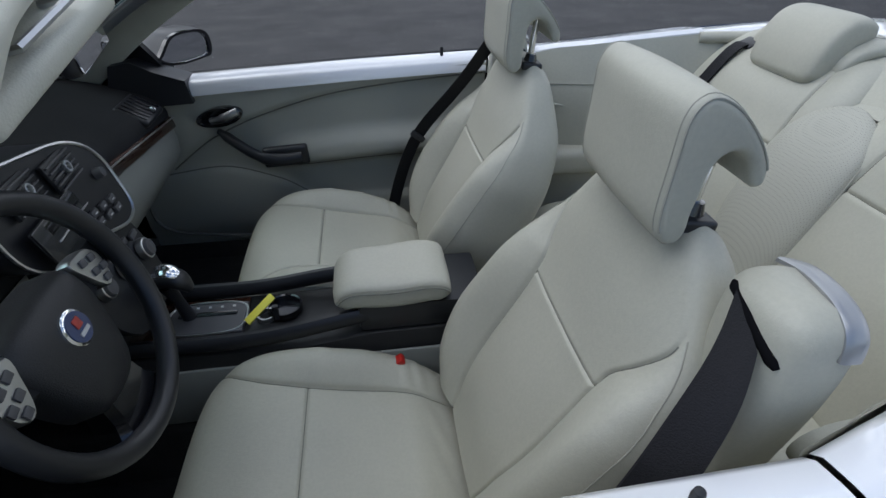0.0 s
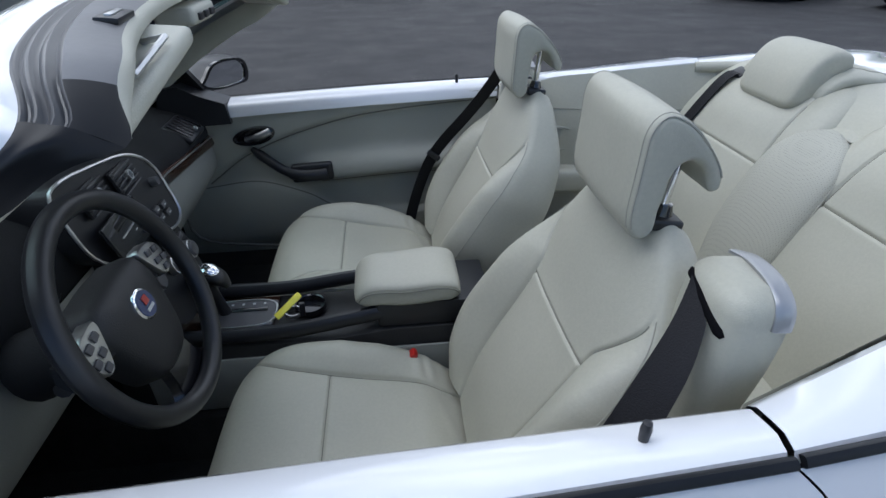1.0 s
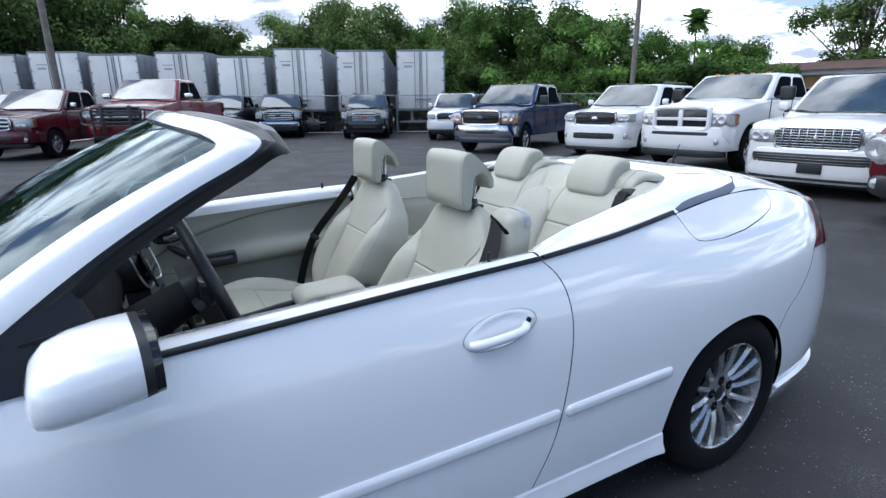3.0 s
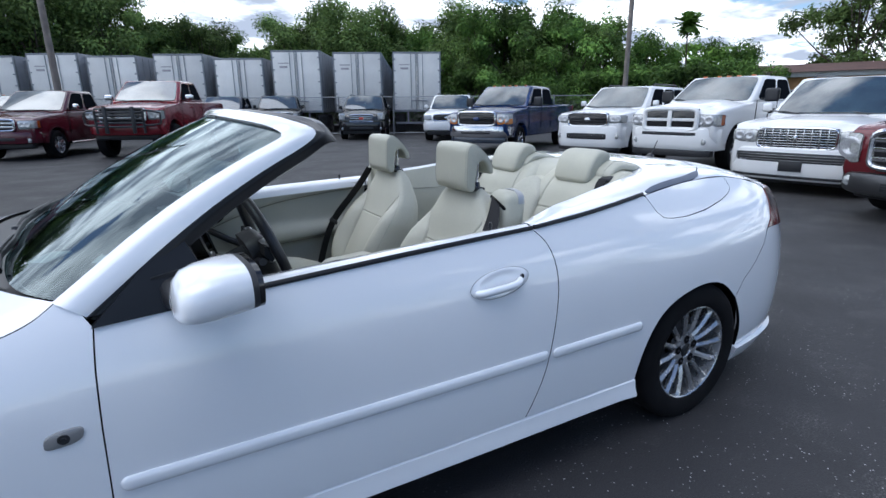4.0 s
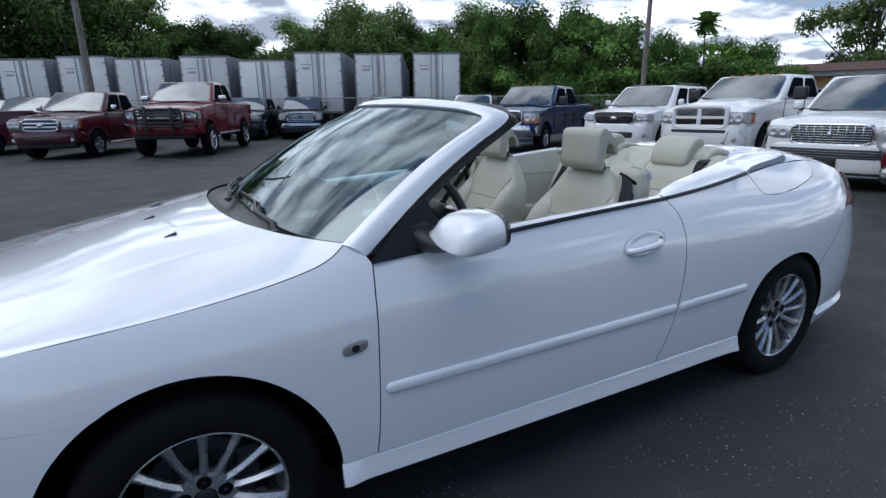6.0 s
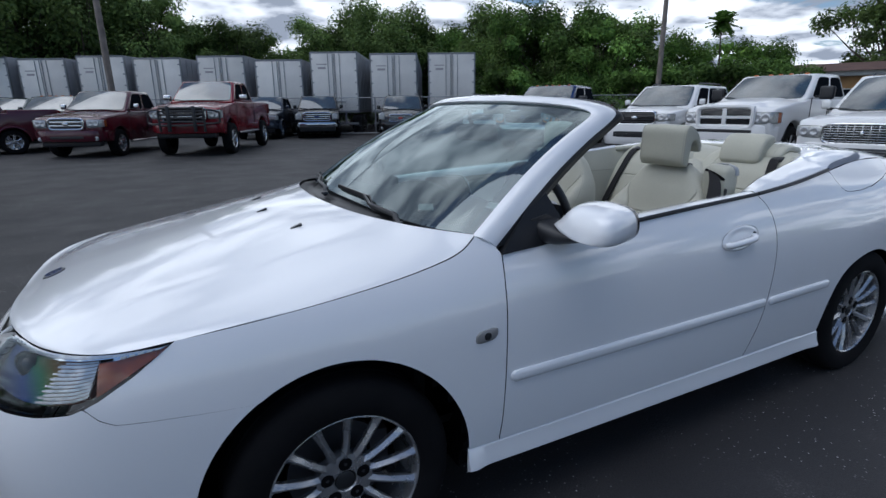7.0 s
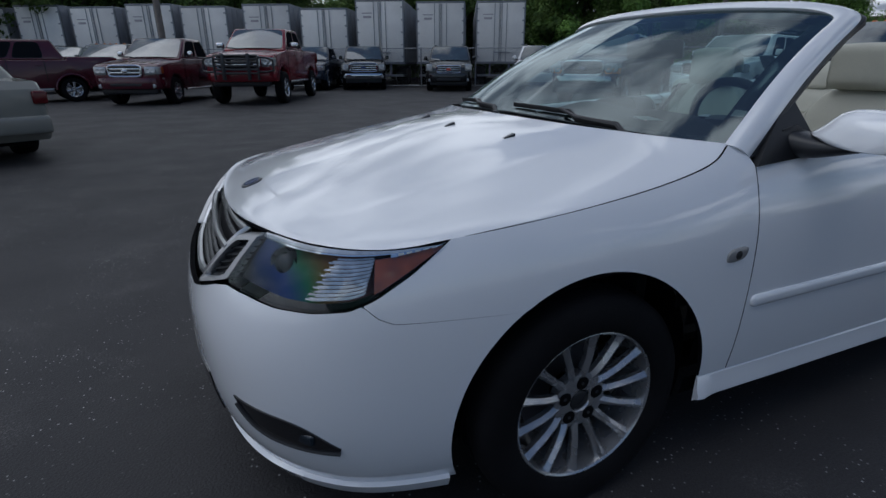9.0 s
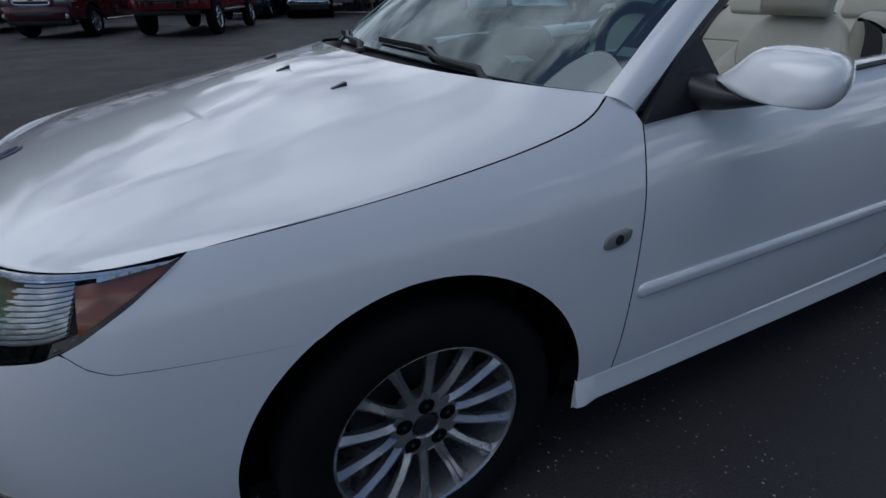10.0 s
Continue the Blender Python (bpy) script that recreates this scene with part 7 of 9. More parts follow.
# ---- steering wheel ----
SW = pose(-0.384, -0.393, 0.933, 0, -20, 2)  # its x axis points at the driver
SW_HUB = SW @ Matrix.Translation((-0.015, 0, 0))
sw_rim = lathe([(0.177 + 0.0165 * math.cos(a), 0.0165 * math.sin(a)) for a in np.linspace(0, 2 * math.pi, 17)], 64, "x")
swheel = part("steering_wheel", moved(sw_rim, SW), M["black_trim"], car, "black leather steering wheel with silver switches")
hub_line = closed_curve([(0.0, 0.062), (0.045, 0.060), (0.085, 0.050), (0.096, 0.020), (0.088, -0.025), (0.070, -0.075), (0.046, -0.112), (0.0, -0.120), (-0.046, -0.112), (-0.070, -0.075), (-0.088, -0.025), (-0.096, 0.020), (-0.085, 0.050), (-0.045, 0.060)], 56)
hubp = [[(o, y * k, -0.012 + (z + 0.012) * k) for y, z in hub_line] for k, o in ((1.0, -0.05), (1.0, -0.012), (0.96, 0.000), (0.84, 0.010), (0.55, 0.016), (0.25, 0.018), (0.02, 0.018))]
part("airbag_cover", moved(loft(hubp), SW_HUB), M["soft_black"], swheel, "dark airbag cover")
for sg in (-1, 1):
    sp = loft([[(o - 0.012, sg * y, z + h) for o, h in ((0, -wd), (0.010, -wd * 0.8), (0.010, wd * 0.8), (0, wd), (-0.012, 0))] for y, z, wd in ((0.075, 0.012, 0.036), (0.12, 0.018, 0.030), (0.172, 0.022, 0.026))])
    part("wheel_spoke", moved(sp if sg > 0 else (sp[0], [tuple(reversed(f)) for f in sp[1]]), SW_HUB), M["dash"], swheel)
    plate = closed_curve([(0.086, 0.048), (0.11, 0.050), (0.136, 0.044), (0.150, 0.028), (0.148, 0.006), (0.140, -0.012), (0.126, -0.020), (0.108, -0.004), (0.094, 0.022)], 36)
    rows = [[(o, sg * (0.118 + (y - 0.118) * k), 0.016 + (z - 0.016) * k) for y, z in plate] for k, o in ((1.0, -0.012), (1.0, 0.004), (0.93, 0.008), (0.02, 0.009))]
    it = loft(rows if sg > 0 else [r[::-1] for r in rows])
    pl = part("switch_plate", moved(it, SW_HUB), M["satin"], swheel, "silver switch plate")
    for by, bz in ((0.108, 0.034), (0.130, 0.030), (0.117, 0.012), (0.138, 0.008), (0.128, -0.007)):
        part("wheel_switch", moved(box(0.0095, sg * by, bz, 0.005, 0.015, 0.0115, 0.002, rot=(sg * -10, 0, 0)), SW_HUB), M["button"], pl)
lo = loft([[(o, s_ * w, z) for s_, o in ((-1, -0.014), (-0.9, 0.002), (0.9, 0.002), (1, -0.014))] for w, z in ((0.044, -0.105), (0.050, -0.135), (0.064, -0.160), (0.078, -0.168))])
part("wheel_spoke", moved(lo, SW_HUB), M["black_gloss"], swheel)
em = part("wheel_emblem", moved(lathe([(0.0, 0.022), (0.022, 0.022), (0.026, 0.020), (0.0275, 0.012)], 28, "x"), SW_HUB), M["chrome"], swheel, "round blue emblem with a chrome rim")
part("emblem_face", moved(lathe([(0.0, 0.0235), (0.022, 0.0235), (0.0225, 0.021)], 24, "x"), SW_HUB), M["blue_badge"], em)
part("emblem_mark", moved(box(0.0245, 0.001, 0.006, 0.002, 0.014, 0.014, 0.0009), SW_HUB), M["red_badge"], em)
part("emblem_mark", moved(box(0.0245, 0.001, -0.009, 0.002, 0.022, 0.006, 0.0009), SW_HUB), M["mark_white"], em)
part("steering_column", moved(tube([(-0.02, 0, -0.01), (-0.22, 0, -0.03)], [0.045, 0.06], 16), SW), M["dash"], swheel)
for sg in (-1, 1):
    part("column_stalk", moved(tube([(-0.06, sg * 0.04, -0.01), (-0.055, sg * 0.12, 0.0), (-0.05, sg * 0.16, 0.005)], [0.008, 0.010, 0.012], 8), SW), M["black_trim"], swheel)

# ---- centre console ----
cs = []
for x, w, zt in ((-0.66, 0.115, 0.60), (-0.55, 0.11, 0.595), (-0.35, 0.105, 0.585), (-0.15, 0.105, 0.585), (0.0, 0.10, 0.60), (0.22, 0.10, 0.60), (0.40, 0.09, 0.52), (0.46, 0.08, 0.42)):
    cs.append([(x, -w, 0.33), (x, -w, zt - 0.025), (x, -w * 0.94, zt - 0.006), (x, -w * 0.8, zt), (x, w * 0.8, zt), (x, w * 0.94, zt - 0.006), (x, w, zt - 0.025), (x, w, 0.33)])
con = part("centre_console", loft(cs), M["soft_black"], car, "black centre console with gear lever")
for sg in (-1, 1):
    rail = resample([(-0.60, sg * 0.092, 0.612), (-0.40, sg * 0.092, 0.608), (-0.24, sg * 0.092, 0.612), (-0.10, sg * 0.088, 0.632), (-0.02, sg * 0.08, 0.640)], 24, True)
    part("console_rail", tube(rail, 0.018, 10, flat=(0.016, 0.020)), M["black_trim"], con, "black console rail")
    part("console_side", box(-0.20, sg * 0.109, 0.47, 0.80, 0.008, 0.16, 0.003), M["dash_low"], con, "grey console side")
part("wood_panel", box(-0.42, 0, 0.590, 0.24, 0.150, 0.012, 0.004), M["wood"], con, "dark wood around the gear gate")
gate = part("gear_gate", box(-0.385, 0.0, 0.597, 0.17, 0.105, 0.012, 0.02, 3), M["button"], con, "grey gear gate with a silver edge")
ringp = [(-0.385 + 0.088 * math.copysign(abs(math.cos(a)) ** 0.6, math.cos(a)), 0.055 * math.copysign(abs(math.sin(a)) ** 0.6, math.sin(a)), 0.602) for a in np.linspace(0, 2 * math.pi, 41)]
part("gate_edge", tube(ringp, 0.003, 6), M["satin"], gate)
part("gate_slot", box(-0.385, 0.012, 0.6035, 0.13, 0.014, 0.004, 0.001), M["black_gloss"], gate)
for k in range(5):
    part("gate_mark", box(-0.44 + 0.027 * k, 0.036, 0.6035, 0.006, 0.006, 0.002), M["mark_white"], gate)
lever = part("gear_lever", tube([(-0.425, 0.010, 0.60), (-0.435, 0.005, 0.66), (-0.445, -0.002, 0.705)], [0.016, 0.012, 0.018], 12), M["black_trim"], con, "black gear lever with a silver cap")
part("lever_knob", blob([(-0.480, 0.694), (-0.464, 0.718), (-0.44, 0.726), (-0.408, 0.710), (-0.398, 0.690)], smooth_widths([(0, 0.026), (0.2, 0.054), (0.7, 0.054), (1, 0.026)], 14), smooth_widths([(0, 0.016), (0.5, 0.042), (1, 0.016)], 14), 20, 2.2), M["black_trim"], lever)
part("lever_cap", blob([(-0.478, 0.716), (-0.458, 0.737), (-0.435, 0.741), (-0.405, 0.724)], smooth_widths([(0, 0.016), (0.3, 0.046), (0.7, 0.046), (1, 0.018)], 14), smooth_widths([(0, 0.008), (0.5, 0.022), (1, 0.008)], 14), 20, 2.2), M["chrome"], lever, "silver cap")
# key with yellow tag in the console lock
part("cup_well", lathe([(0.0, 0.0), (0.034, 0.0), (0.036, 0.016), (0.040, 0.018), (0.041, 0.004)], 24, "z"), M["black_gloss"], con).location = (-0.215, 0.02, 0.588)
part("ignition_ring", lathe([(0.017, 0.0), (0.018, 0.010), (0.022, 0.010), (0.023, 0.0)], 20, "z"), M["satin"], con).location = (-0.255, 0.0, 0.590)
tag = part("key_tag", box(-0.262, -0.015, 0.628, 0.080, 0.020, 0.003, 0.001, rot=(12, -28, 35)), M["yellow_tag"], con, "yellow paper tag on the ignition key")
part("key", tube([(-0.225, -0.035, 0.610), (-0.225, -0.03, 0.645)], 0.007, 8), M["black_trim"], con)
# armrest
pad = blob([(-0.078, 0.664), (-0.064, 0.682), (0.0, 0.692), (0.07, 0.695), (0.146, 0.691), (0.160, 0.682)], smooth_widths([(0, 0.13), (0.04, 0.152), (0.2, 0.163), (0.7, 0.176), (0.95, 0.170), (1, 0.15)], 40), smooth_widths([(0, 0.015), (0.04, 0.048), (0.2, 0.068), (0.6, 0.072), (0.92, 0.062), (1, 0.02)], 40), 60, 4.6)
ab = part("armrest", ([(x, y - 0.014, z) for x, y, z in pad[0]], pad[1]), M["leather"], con, "parchment padded armrest")
for at, r, mat in ((29, 0.0013, "seam_dark"), (27, 0.0008, "leather_seam")):
    for mirror in (False, True):
        line = [pad[0][i * 60 + ((60 - at + 30) % 60 if mirror else at)] for i in range(1, 39)]
        part("armrest_seam", tube([(x, y - 0.014 + (0.0004 if y > 0 else -0.0004), z) for x, y, z in line], r, 5), M[mat], ab)
part("armrest_box", box(0.10, -0.005, 0.635, 0.28, 0.18, 0.07, 0.012), M["black_trim"], con)


# ---- parked trucks and cars round the lot ----
def paint(name, color, rough=0.25, flake=0.03):
    return material(name, color, rough, coat=0.55, vary=flake, vscale=2.5)


M["maroon"] = paint("maroon_paint", (0.060, 0.004, 0.012))
M["bright_red"] = paint("red_paint", (0.15, 0.003, 0.010))
M["ruby"] = paint("ruby_paint", (0.11, 0.007, 0.012))
M["navy"] = paint("navy_paint", (0.003, 0.020, 0.085))
M["slate_blue"] = paint("slate_blue_paint", (0.022, 0.030, 0.045))
M["black_paint"] = paint("black_paint", (0.005, 0.0055, 0.007))
M["white_truck"] = paint("white_truck_paint", (0.74, 0.74, 0.73))
M["dark_green"] = paint("dark_green_paint", (0.014, 0.026, 0.022))
M["grey_green"] = paint("grey_green_paint", (0.10, 0.12, 0.11))
M["champagne"] = paint("champagne_paint", (0.20, 0.20, 0.175))
M["pale_blue"] = paint("pale_blue_paint", (0.34, 0.42, 0.48))
M["silver_low"] = paint("silver_lower_paint", (0.30, 0.31, 0.33))
M["truck_chrome"] = material("truck_chrome", (0.62, 0.63, 0.65), 0.14, 1.0)
M["shade_glass"] = material("tinted_window", (0.010, 0.012, 0.015), 0.30, spec=0.0)
M["screen_glass"] = material("truck_windscreen", (0.020, 0.036, 0.044), 0.03, spec=1.0, coat=1.0, vary=0.6, vscale=2.6)
M["lamp_glass"] = material("old_lamp_glass", (0.40, 0.41, 0.40), 0.12, 0.35, coat=1.0, vary=0.35, vscale=25)
M["turn_amber"] = material("orange_turn_lens", (0.62, 0.20, 0.03), 0.15, coat=1.0, vary=0.25, vscale=30)
M["roof_lamp"] = material("orange_roof_lamp", (0.55, 0.16, 0.04), 0.3)

wheel_cache = {}


def far_wheel(r, parent, x, y, chrome):
    key = (round(r, 3), chrome)
    if key not in wheel_cache:
        w = 0.25
        ty = [(r * 0.60, 0.0), (r * 0.66, -0.018), (r * 0.80, -0.022), (r * 0.93, -0.012), (r * 0.985, 0.015), (r, 0.05), (r, w - 0.05), (r * 0.97, w - 0.01), (r * 0.6, w)]
        ri = [(r * 0.61, 0.004), (r * 0.60, -0.006), (r * 0.57, 0.002), (r * 0.54, 0.05), (r * 0.54, 0.12), (r * 0.05, 0.12)]
        sp = loft([[(-v, y0 + 0.012, q), (-v * 0.5, y0, q), (v * 0.5, y0, q), (v, y0 + 0.012, q), (v * 0.6, y0 + 0.05, q), (-v * 0.6, y0 + 0.05, q)] for q, v, y0 in ((r * 0.06, r * 0.10, 0.022), (r * 0.3, r * 0.085, 0.012), (r * 0.58, r * 0.125, 0.006))])
        hub = lathe([(0.0, 0.0), (r * 0.13, 0.002), (r * 0.17, 0.02), (r * 0.18, 0.05)], 16)
        mat = M["truck_chrome"] if chrome else M["alloy"]
        wheel_cache[key] = (mesh_of("far_tyre", *lathe(ty, 32), M["rubber"]), mesh_of("far_rim", *lathe(ri, 28), mat), mesh_of("far_spoke", *sp, mat), mesh_of("far_hub", *hub, mat))
    ty, ri, sp, hub = wheel_cache[key]
    side = -1 if y < 0 else 1
    m = pose(x, y, r, 0, 0, 0 if side < 0 else 180)
    w = new("wheel", ri)
    w.parent, w.matrix_basis = parent, m
    for nm, me, a in [("tyre", ty, 0), ("hub", hub, 0)] + [("spoke", sp, k * 60 + 10) for k in range(6)]:
        o = new(nm, me)
        o.parent, o.matrix_basis = w, pose(0, 0, 0, 0, a, 0)


def profile_body(pts, W, bevel, L, nose=0.10, tuck=0.035, z_mid=0.7, z_top=1.3):
    """A side outline drawn out to the vehicle's width, with rounded shoulders and a nose that narrows in plan."""
    bm = bmesh.new()
    vs = [bm.verts.new((x, -W / 2, z)) for x, z in pts]
    f = bm.faces.new(vs)
    ex = bmesh.ops.extrude_face_region(bm, geom=[f])
    bmesh.ops.translate(bm, vec=(0, W, 0), verts=[g for g in ex["geom"] if isinstance(g, bmesh.types.BMVert)])
    bm.normal_update()
    rim = [e for e in bm.edges if abs(e.verts[0].co.y - e.verts[1].co.y) < 1e-6]
    bmesh.ops.bevel(bm, geom=rim, offset=bevel, segments=3, profile=0.5, affect="EDGES", clamp_overlap=True)
    for v in bm.verts:
        k = 1 - tuck * max(0, (v.co.z - z_mid) / (z_top - z_mid)) ** 1.5 - 0.03 * max(0, (0.55 - v.co.z) / 0.4)
        k *= 1 - nose * max(0, (0.35 - v.co.x) / 0.35) ** 2 - 0.06 * max(0, (v.co.x - L + 0.3) / 0.3) ** 2
        v.co.y *= k
    bmesh.ops.recalc_face_normals(bm, faces=bm.faces[:])
    bmesh.ops.triangulate(bm, faces=[f for f in bm.faces if len(f.verts) > 4])
    return bm


def cabin_body(b, t, zb, zt, bevel=0.07):
    """A cabin between a lower and an upper rectangle: (x0, x1, half width) each."""
    bm = bmesh.new()
    low = [bm.verts.new(p) for p in ((b[0], -b[2], zb), (b[1], -b[2], zb), (b[1], b[2], zb), (b[0], b[2], zb))]
    top = [bm.verts.new(p) for p in ((t[0], -t[2], zt), (t[1], -t[2], zt), (t[1], t[2], zt), (t[0], t[2], zt))]
    for i in range(4):
        j = (i + 1) % 4
        bm.faces.new((low[i], low[j], top[j], top[i]))
    bm.faces.new(top)
    bm.faces.new(low[::-1])
    bm.normal_update()
    bmesh.ops.bevel(bm, geom=[e for e in bm.edges if not (e.verts[0].co.z == zb and e.verts[1].co.z == zb)], offset=bevel, segments=3, profile=0.5, affect="EDGES")
    return bm


def pane(a, b, c, d, out, mx=0.0, my=0.0):
    """A slab of glass laid on the quad a b c d (anticlockwise from outside), drawn in by fractions."""
    q = [Vector(p) for p in (a, b, c, d)]

    def at(u, v):
        return q[0] * (1 - u) * (1 - v) + q[1] * u * (1 - v) + q[2] * u * v + q[3] * (1 - u) * v

    n = (q[1] - q[0]).cross(q[3] - q[0]).normalized()
    pts = []
    for k in range(28):
        a_ = 2 * math.pi * k / 28
        ca, sa = math.cos(a_), math.sin(a_)
        u = 0.5 + (0.5 - mx) * math.copysign(abs(ca) ** 0.28, ca)
        v = 0.5 + (0.5 - my) * math.copysign(abs(sa) ** 0.28, sa)
        pts.append(at(u, v))
    ring = [[p - n * 0.02 for p in pts], [p + n * out for p in pts]]
    vs, fs = loft(ring)
    return vs, fs


def bowed_pane(a, b, c, d, bulge, mx, my):
    """A windscreen over the quad a b c d (anticlockwise from outside), bowed outward, with rounded corners."""
    q = [Vector(p) for p in (a, b, c, d)]
    n = (q[1] - q[0]).cross(q[3] - q[0]).normalized()
    rows = []
    for v in np.linspace(-1, 1, 13):
        row = []
        for u in np.linspace(-1, 1, 25):
            # squash the square's corners in
            uu, vv = u * (1 - 0.035 * max(0, abs(v) - 0.7) / 0.3 * abs(u) ** 6), v * (1 - 0.06 * abs(u) ** 8 * abs(v))
            s_, t_ = 0.5 + (0.5 - mx) * uu, 0.5 + (0.5 - my) * vv
            p = q[0] * (1 - s_) * (1 - t_) + q[1] * s_ * (1 - t_) + q[2] * s_ * t_ + q[3] * (1 - s_) * t_
            row.append(p + n * (0.008 + bulge * (1 - uu ** 2) + 0.25 * bulge * (1 - vv ** 2)))
        rows.append(row)
    return sheet(np.array([[tuple(p) for p in r] for r in rows]), 0.03, tuple((q[0] + q[2]) / 2 - n * 2))


def curved_bar(w, z, h, depth, nose):
    """A bumper whose ends sweep back, rounded above and below."""
    rings = []
    for y in np.linspace(-w / 2, w / 2, 25):
        k = abs(y) / (w / 2)
        x = -0.11 + 0.05 * k ** 2 + (nose * 1.4 + 0.10) * k ** 7
        hh = h / 2 * (1 - 0.18 * k ** 6)
        rings.append([(x + depth, y, z + hh * 0.9), (x + 0.05, y, z + hh), (x + 0.015, y, z + hh * 0.9), (x, y, z + hh * 0.55), (x - 0.004, y, z + hh * 0.1), (x, y, z - hh * 0.45), (x + 0.02, y, z - hh * 0.85), (x + 0.06, y, z - hh), (x + depth, y, z - hh)])
    return loft([r[::-1] for r in rings])


def bumper_x(y, w, nose):
    k = abs(y) / (w / 2)
    return -0.11 + 0.05 * k ** 2 + (nose * 1.4 + 0.10) * k ** 7


def bumper_strip(w, nose, half, z, h, out, deep, ends=0.85):
    """A band that follows the bumper's sweep: proud by out, reaching deep behind, narrowing at its ends."""
    rings = []
    for y in np.linspace(-half, half, 25):
        x = bumper_x(y, w, nose) - out
        hh = h / 2 * (1 - (1 - ends) * (abs(y) / half) ** 6)
        b = min(0.012, hh * 0.5)
        rings.append([(x + deep, y, z + hh), (x + 0.004, y, z + hh), (x, y, z + hh - b), (x, y, z - hh + b), (x + 0.004, y, z - hh), (x + deep, y, z - hh)])
    return loft([r[::-1] for r in rings])


def wrap_lamp(sg, y_in, half, nose, x_front, wrap, zc, h0, h1):
    """Points of a lamp face that runs along the front and round the corner, as a grid of (along, up)."""
    yc = half * (1 - nose)
    plan = [(x_front, y_in), (x_front + 0.004, (y_in + yc) / 2), (x_front + 0.022, yc - 0.02)]
    for x in np.linspace(0.05, wrap, 5):
        plan.append((x, half * (1 - nose * max(0, (0.35 - x) / 0.35) ** 2) + 0.010))
    plan = resample(plan, 20, True)
    rows = []
    for i, (x, y) in enumerate(plan):
        k = i / 19
        h = (h0 + (h1 - h0) * k) * (1 - 0.16 * abs(2 * k - 1) ** 8)
        rows.append([(x + 0.018 * abs(2 * v - 1) ** 4, sg * y, zc + h * (v - 0.5) + 0.01 * k) for v in np.linspace(0, 1, 9)])
    return np.array(rows)


def truck(label, category, at, heading, s):
    """One parked vehicle. Its front stands at x = 0 and it reaches back along x."""
    rz = math.degrees(math.atan2(-heading[1], -heading[0]))
    T = thing(s["name"], label, category, pose(at[0], at[1], 0, 0, 0, rz), group="vehicles parked round the lot")
    L, W, H, r = s["L"], s["W"], s["H"], s["r"]
    fx, rx = s["fx"], s["fx"] + s["wb"]
    clr, zf, zb, belt = s["clr"], s["zf"], s["zb"], s["belt"]
    xb, xr0, xr1, xc = s["xb"], s["xr0"], s["xr1"], s["xc"]
    kind = s["kind"]
    P = s["paint"]
    ra = r + s.get("arch", 0.07)
    pts = [(0.10, clr + 0.06), (0.0, clr + 0.22), (0.0, zf - 0.16), (0.05, zf - 0.04), (0.16, zf + 0.02)]
    for k in (0.35, 0.7):
        pts.append((0.16 + (xb - 0.16) * k, zf + 0.02 + (zb - zf - 0.02) * (1 - (1 - k) ** 1.6)))
    pts += [(xb, zb), (xb + 0.12, belt)]
    if kind == "pickup":
        pts += [(xc, belt), (xc + 0.03, s["bed"]), (L - 0.06, s["bed"]), (L, s["bed"] - 0.06), (L, clr + 0.25), (L - 0.12, clr + 0.10)]
    elif kind == "suv":
        pts += [(L - 0.10, belt), (L, belt - 0.08), (L + 0.0, clr + 0.30), (L - 0.12, clr + 0.05)]
    else:
        pts += [(xc, belt), (xc + 0.12, s["bed"]), (L - 0.12, s["bed"] - 0.03), (L - 0.02, s["bed"] - 0.12), (L, 0.62), (L - 0.03, clr + 0.2), (L - 0.12, clr + 0.06)]
    for ax in (rx, fx):
        a0 = math.asin(min(max((clr - r) / ra, -0.95), 0.9))
        for a in np.linspace(a0, math.pi - a0, 13):
            pts.append((ax + ra * math.cos(a), r + ra * math.sin(a)))
    body = part("body", profile_body(pts, W, s.get("bevel", 0.05), L, s.get("nose", 0.10), 0.04, 0.7, belt), P, T)
    part("underbody", box(L / 2, 0, clr + 0.10, L * 0.92, W * 0.8, 0.18, 0.02), M["dark_inside"], T)
    # added black blocks stand in for the shade inside the wheel arches
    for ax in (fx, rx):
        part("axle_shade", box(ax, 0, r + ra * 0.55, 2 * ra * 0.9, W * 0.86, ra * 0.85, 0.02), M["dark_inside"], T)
    nose = s.get("nose", 0.10)
    hood = []
    for x in np.linspace(0.07, xb + 0.02, 22):
        k = max((x - 0.16) / (xb - 0.16), 0)
        z = zf + 0.02 + (zb - zf - 0.02) * (1 - max(1 - k, 0) ** 1.6) - 0.06 * max(0.0, (0.16 - x) / 0.09) ** 2
        wy = W / 2 * 0.90 * (1 - nose * max(0, (0.35 - x) / 0.35) ** 2)
        cr = s.get("crown", 0.035) * min(1, 0.35 + (x - 0.07) / 0.5)
        hood.append([(x, wy * u, z + 0.006 + cr * (0.45 * (1 - u ** 2) + 0.55 / (1 + math.exp((abs(u) - 0.60) * 22))) - 0.02 * abs(u) ** 8) for u in np.linspace(-1, 1, 31)])
    part("hood", sheet(np.array(hood), 0.03, (xb / 2, 0, 0.3)), P, T)
    hw, ht = W / 2 * 0.955, W / 2 * s.get("roofw", 0.80)
    cab = part("cabin", cabin_body((xb + 0.02, (xc if kind != "suv" else L - 0.04), hw), (xr0, xr1, ht), belt - 0.03, H), P, T)
    xce = xc if kind != "suv" else L - 0.04
    zb_ = belt - 0.03
    part("windscreen", bowed_pane((xb + 0.02, hw, zb_), (xb + 0.02, -hw, zb_), (xr0, -ht, H), (xr0, ht, H), 0.035, 0.05, 0.07), M["screen_glass"], T, "raked windscreen")
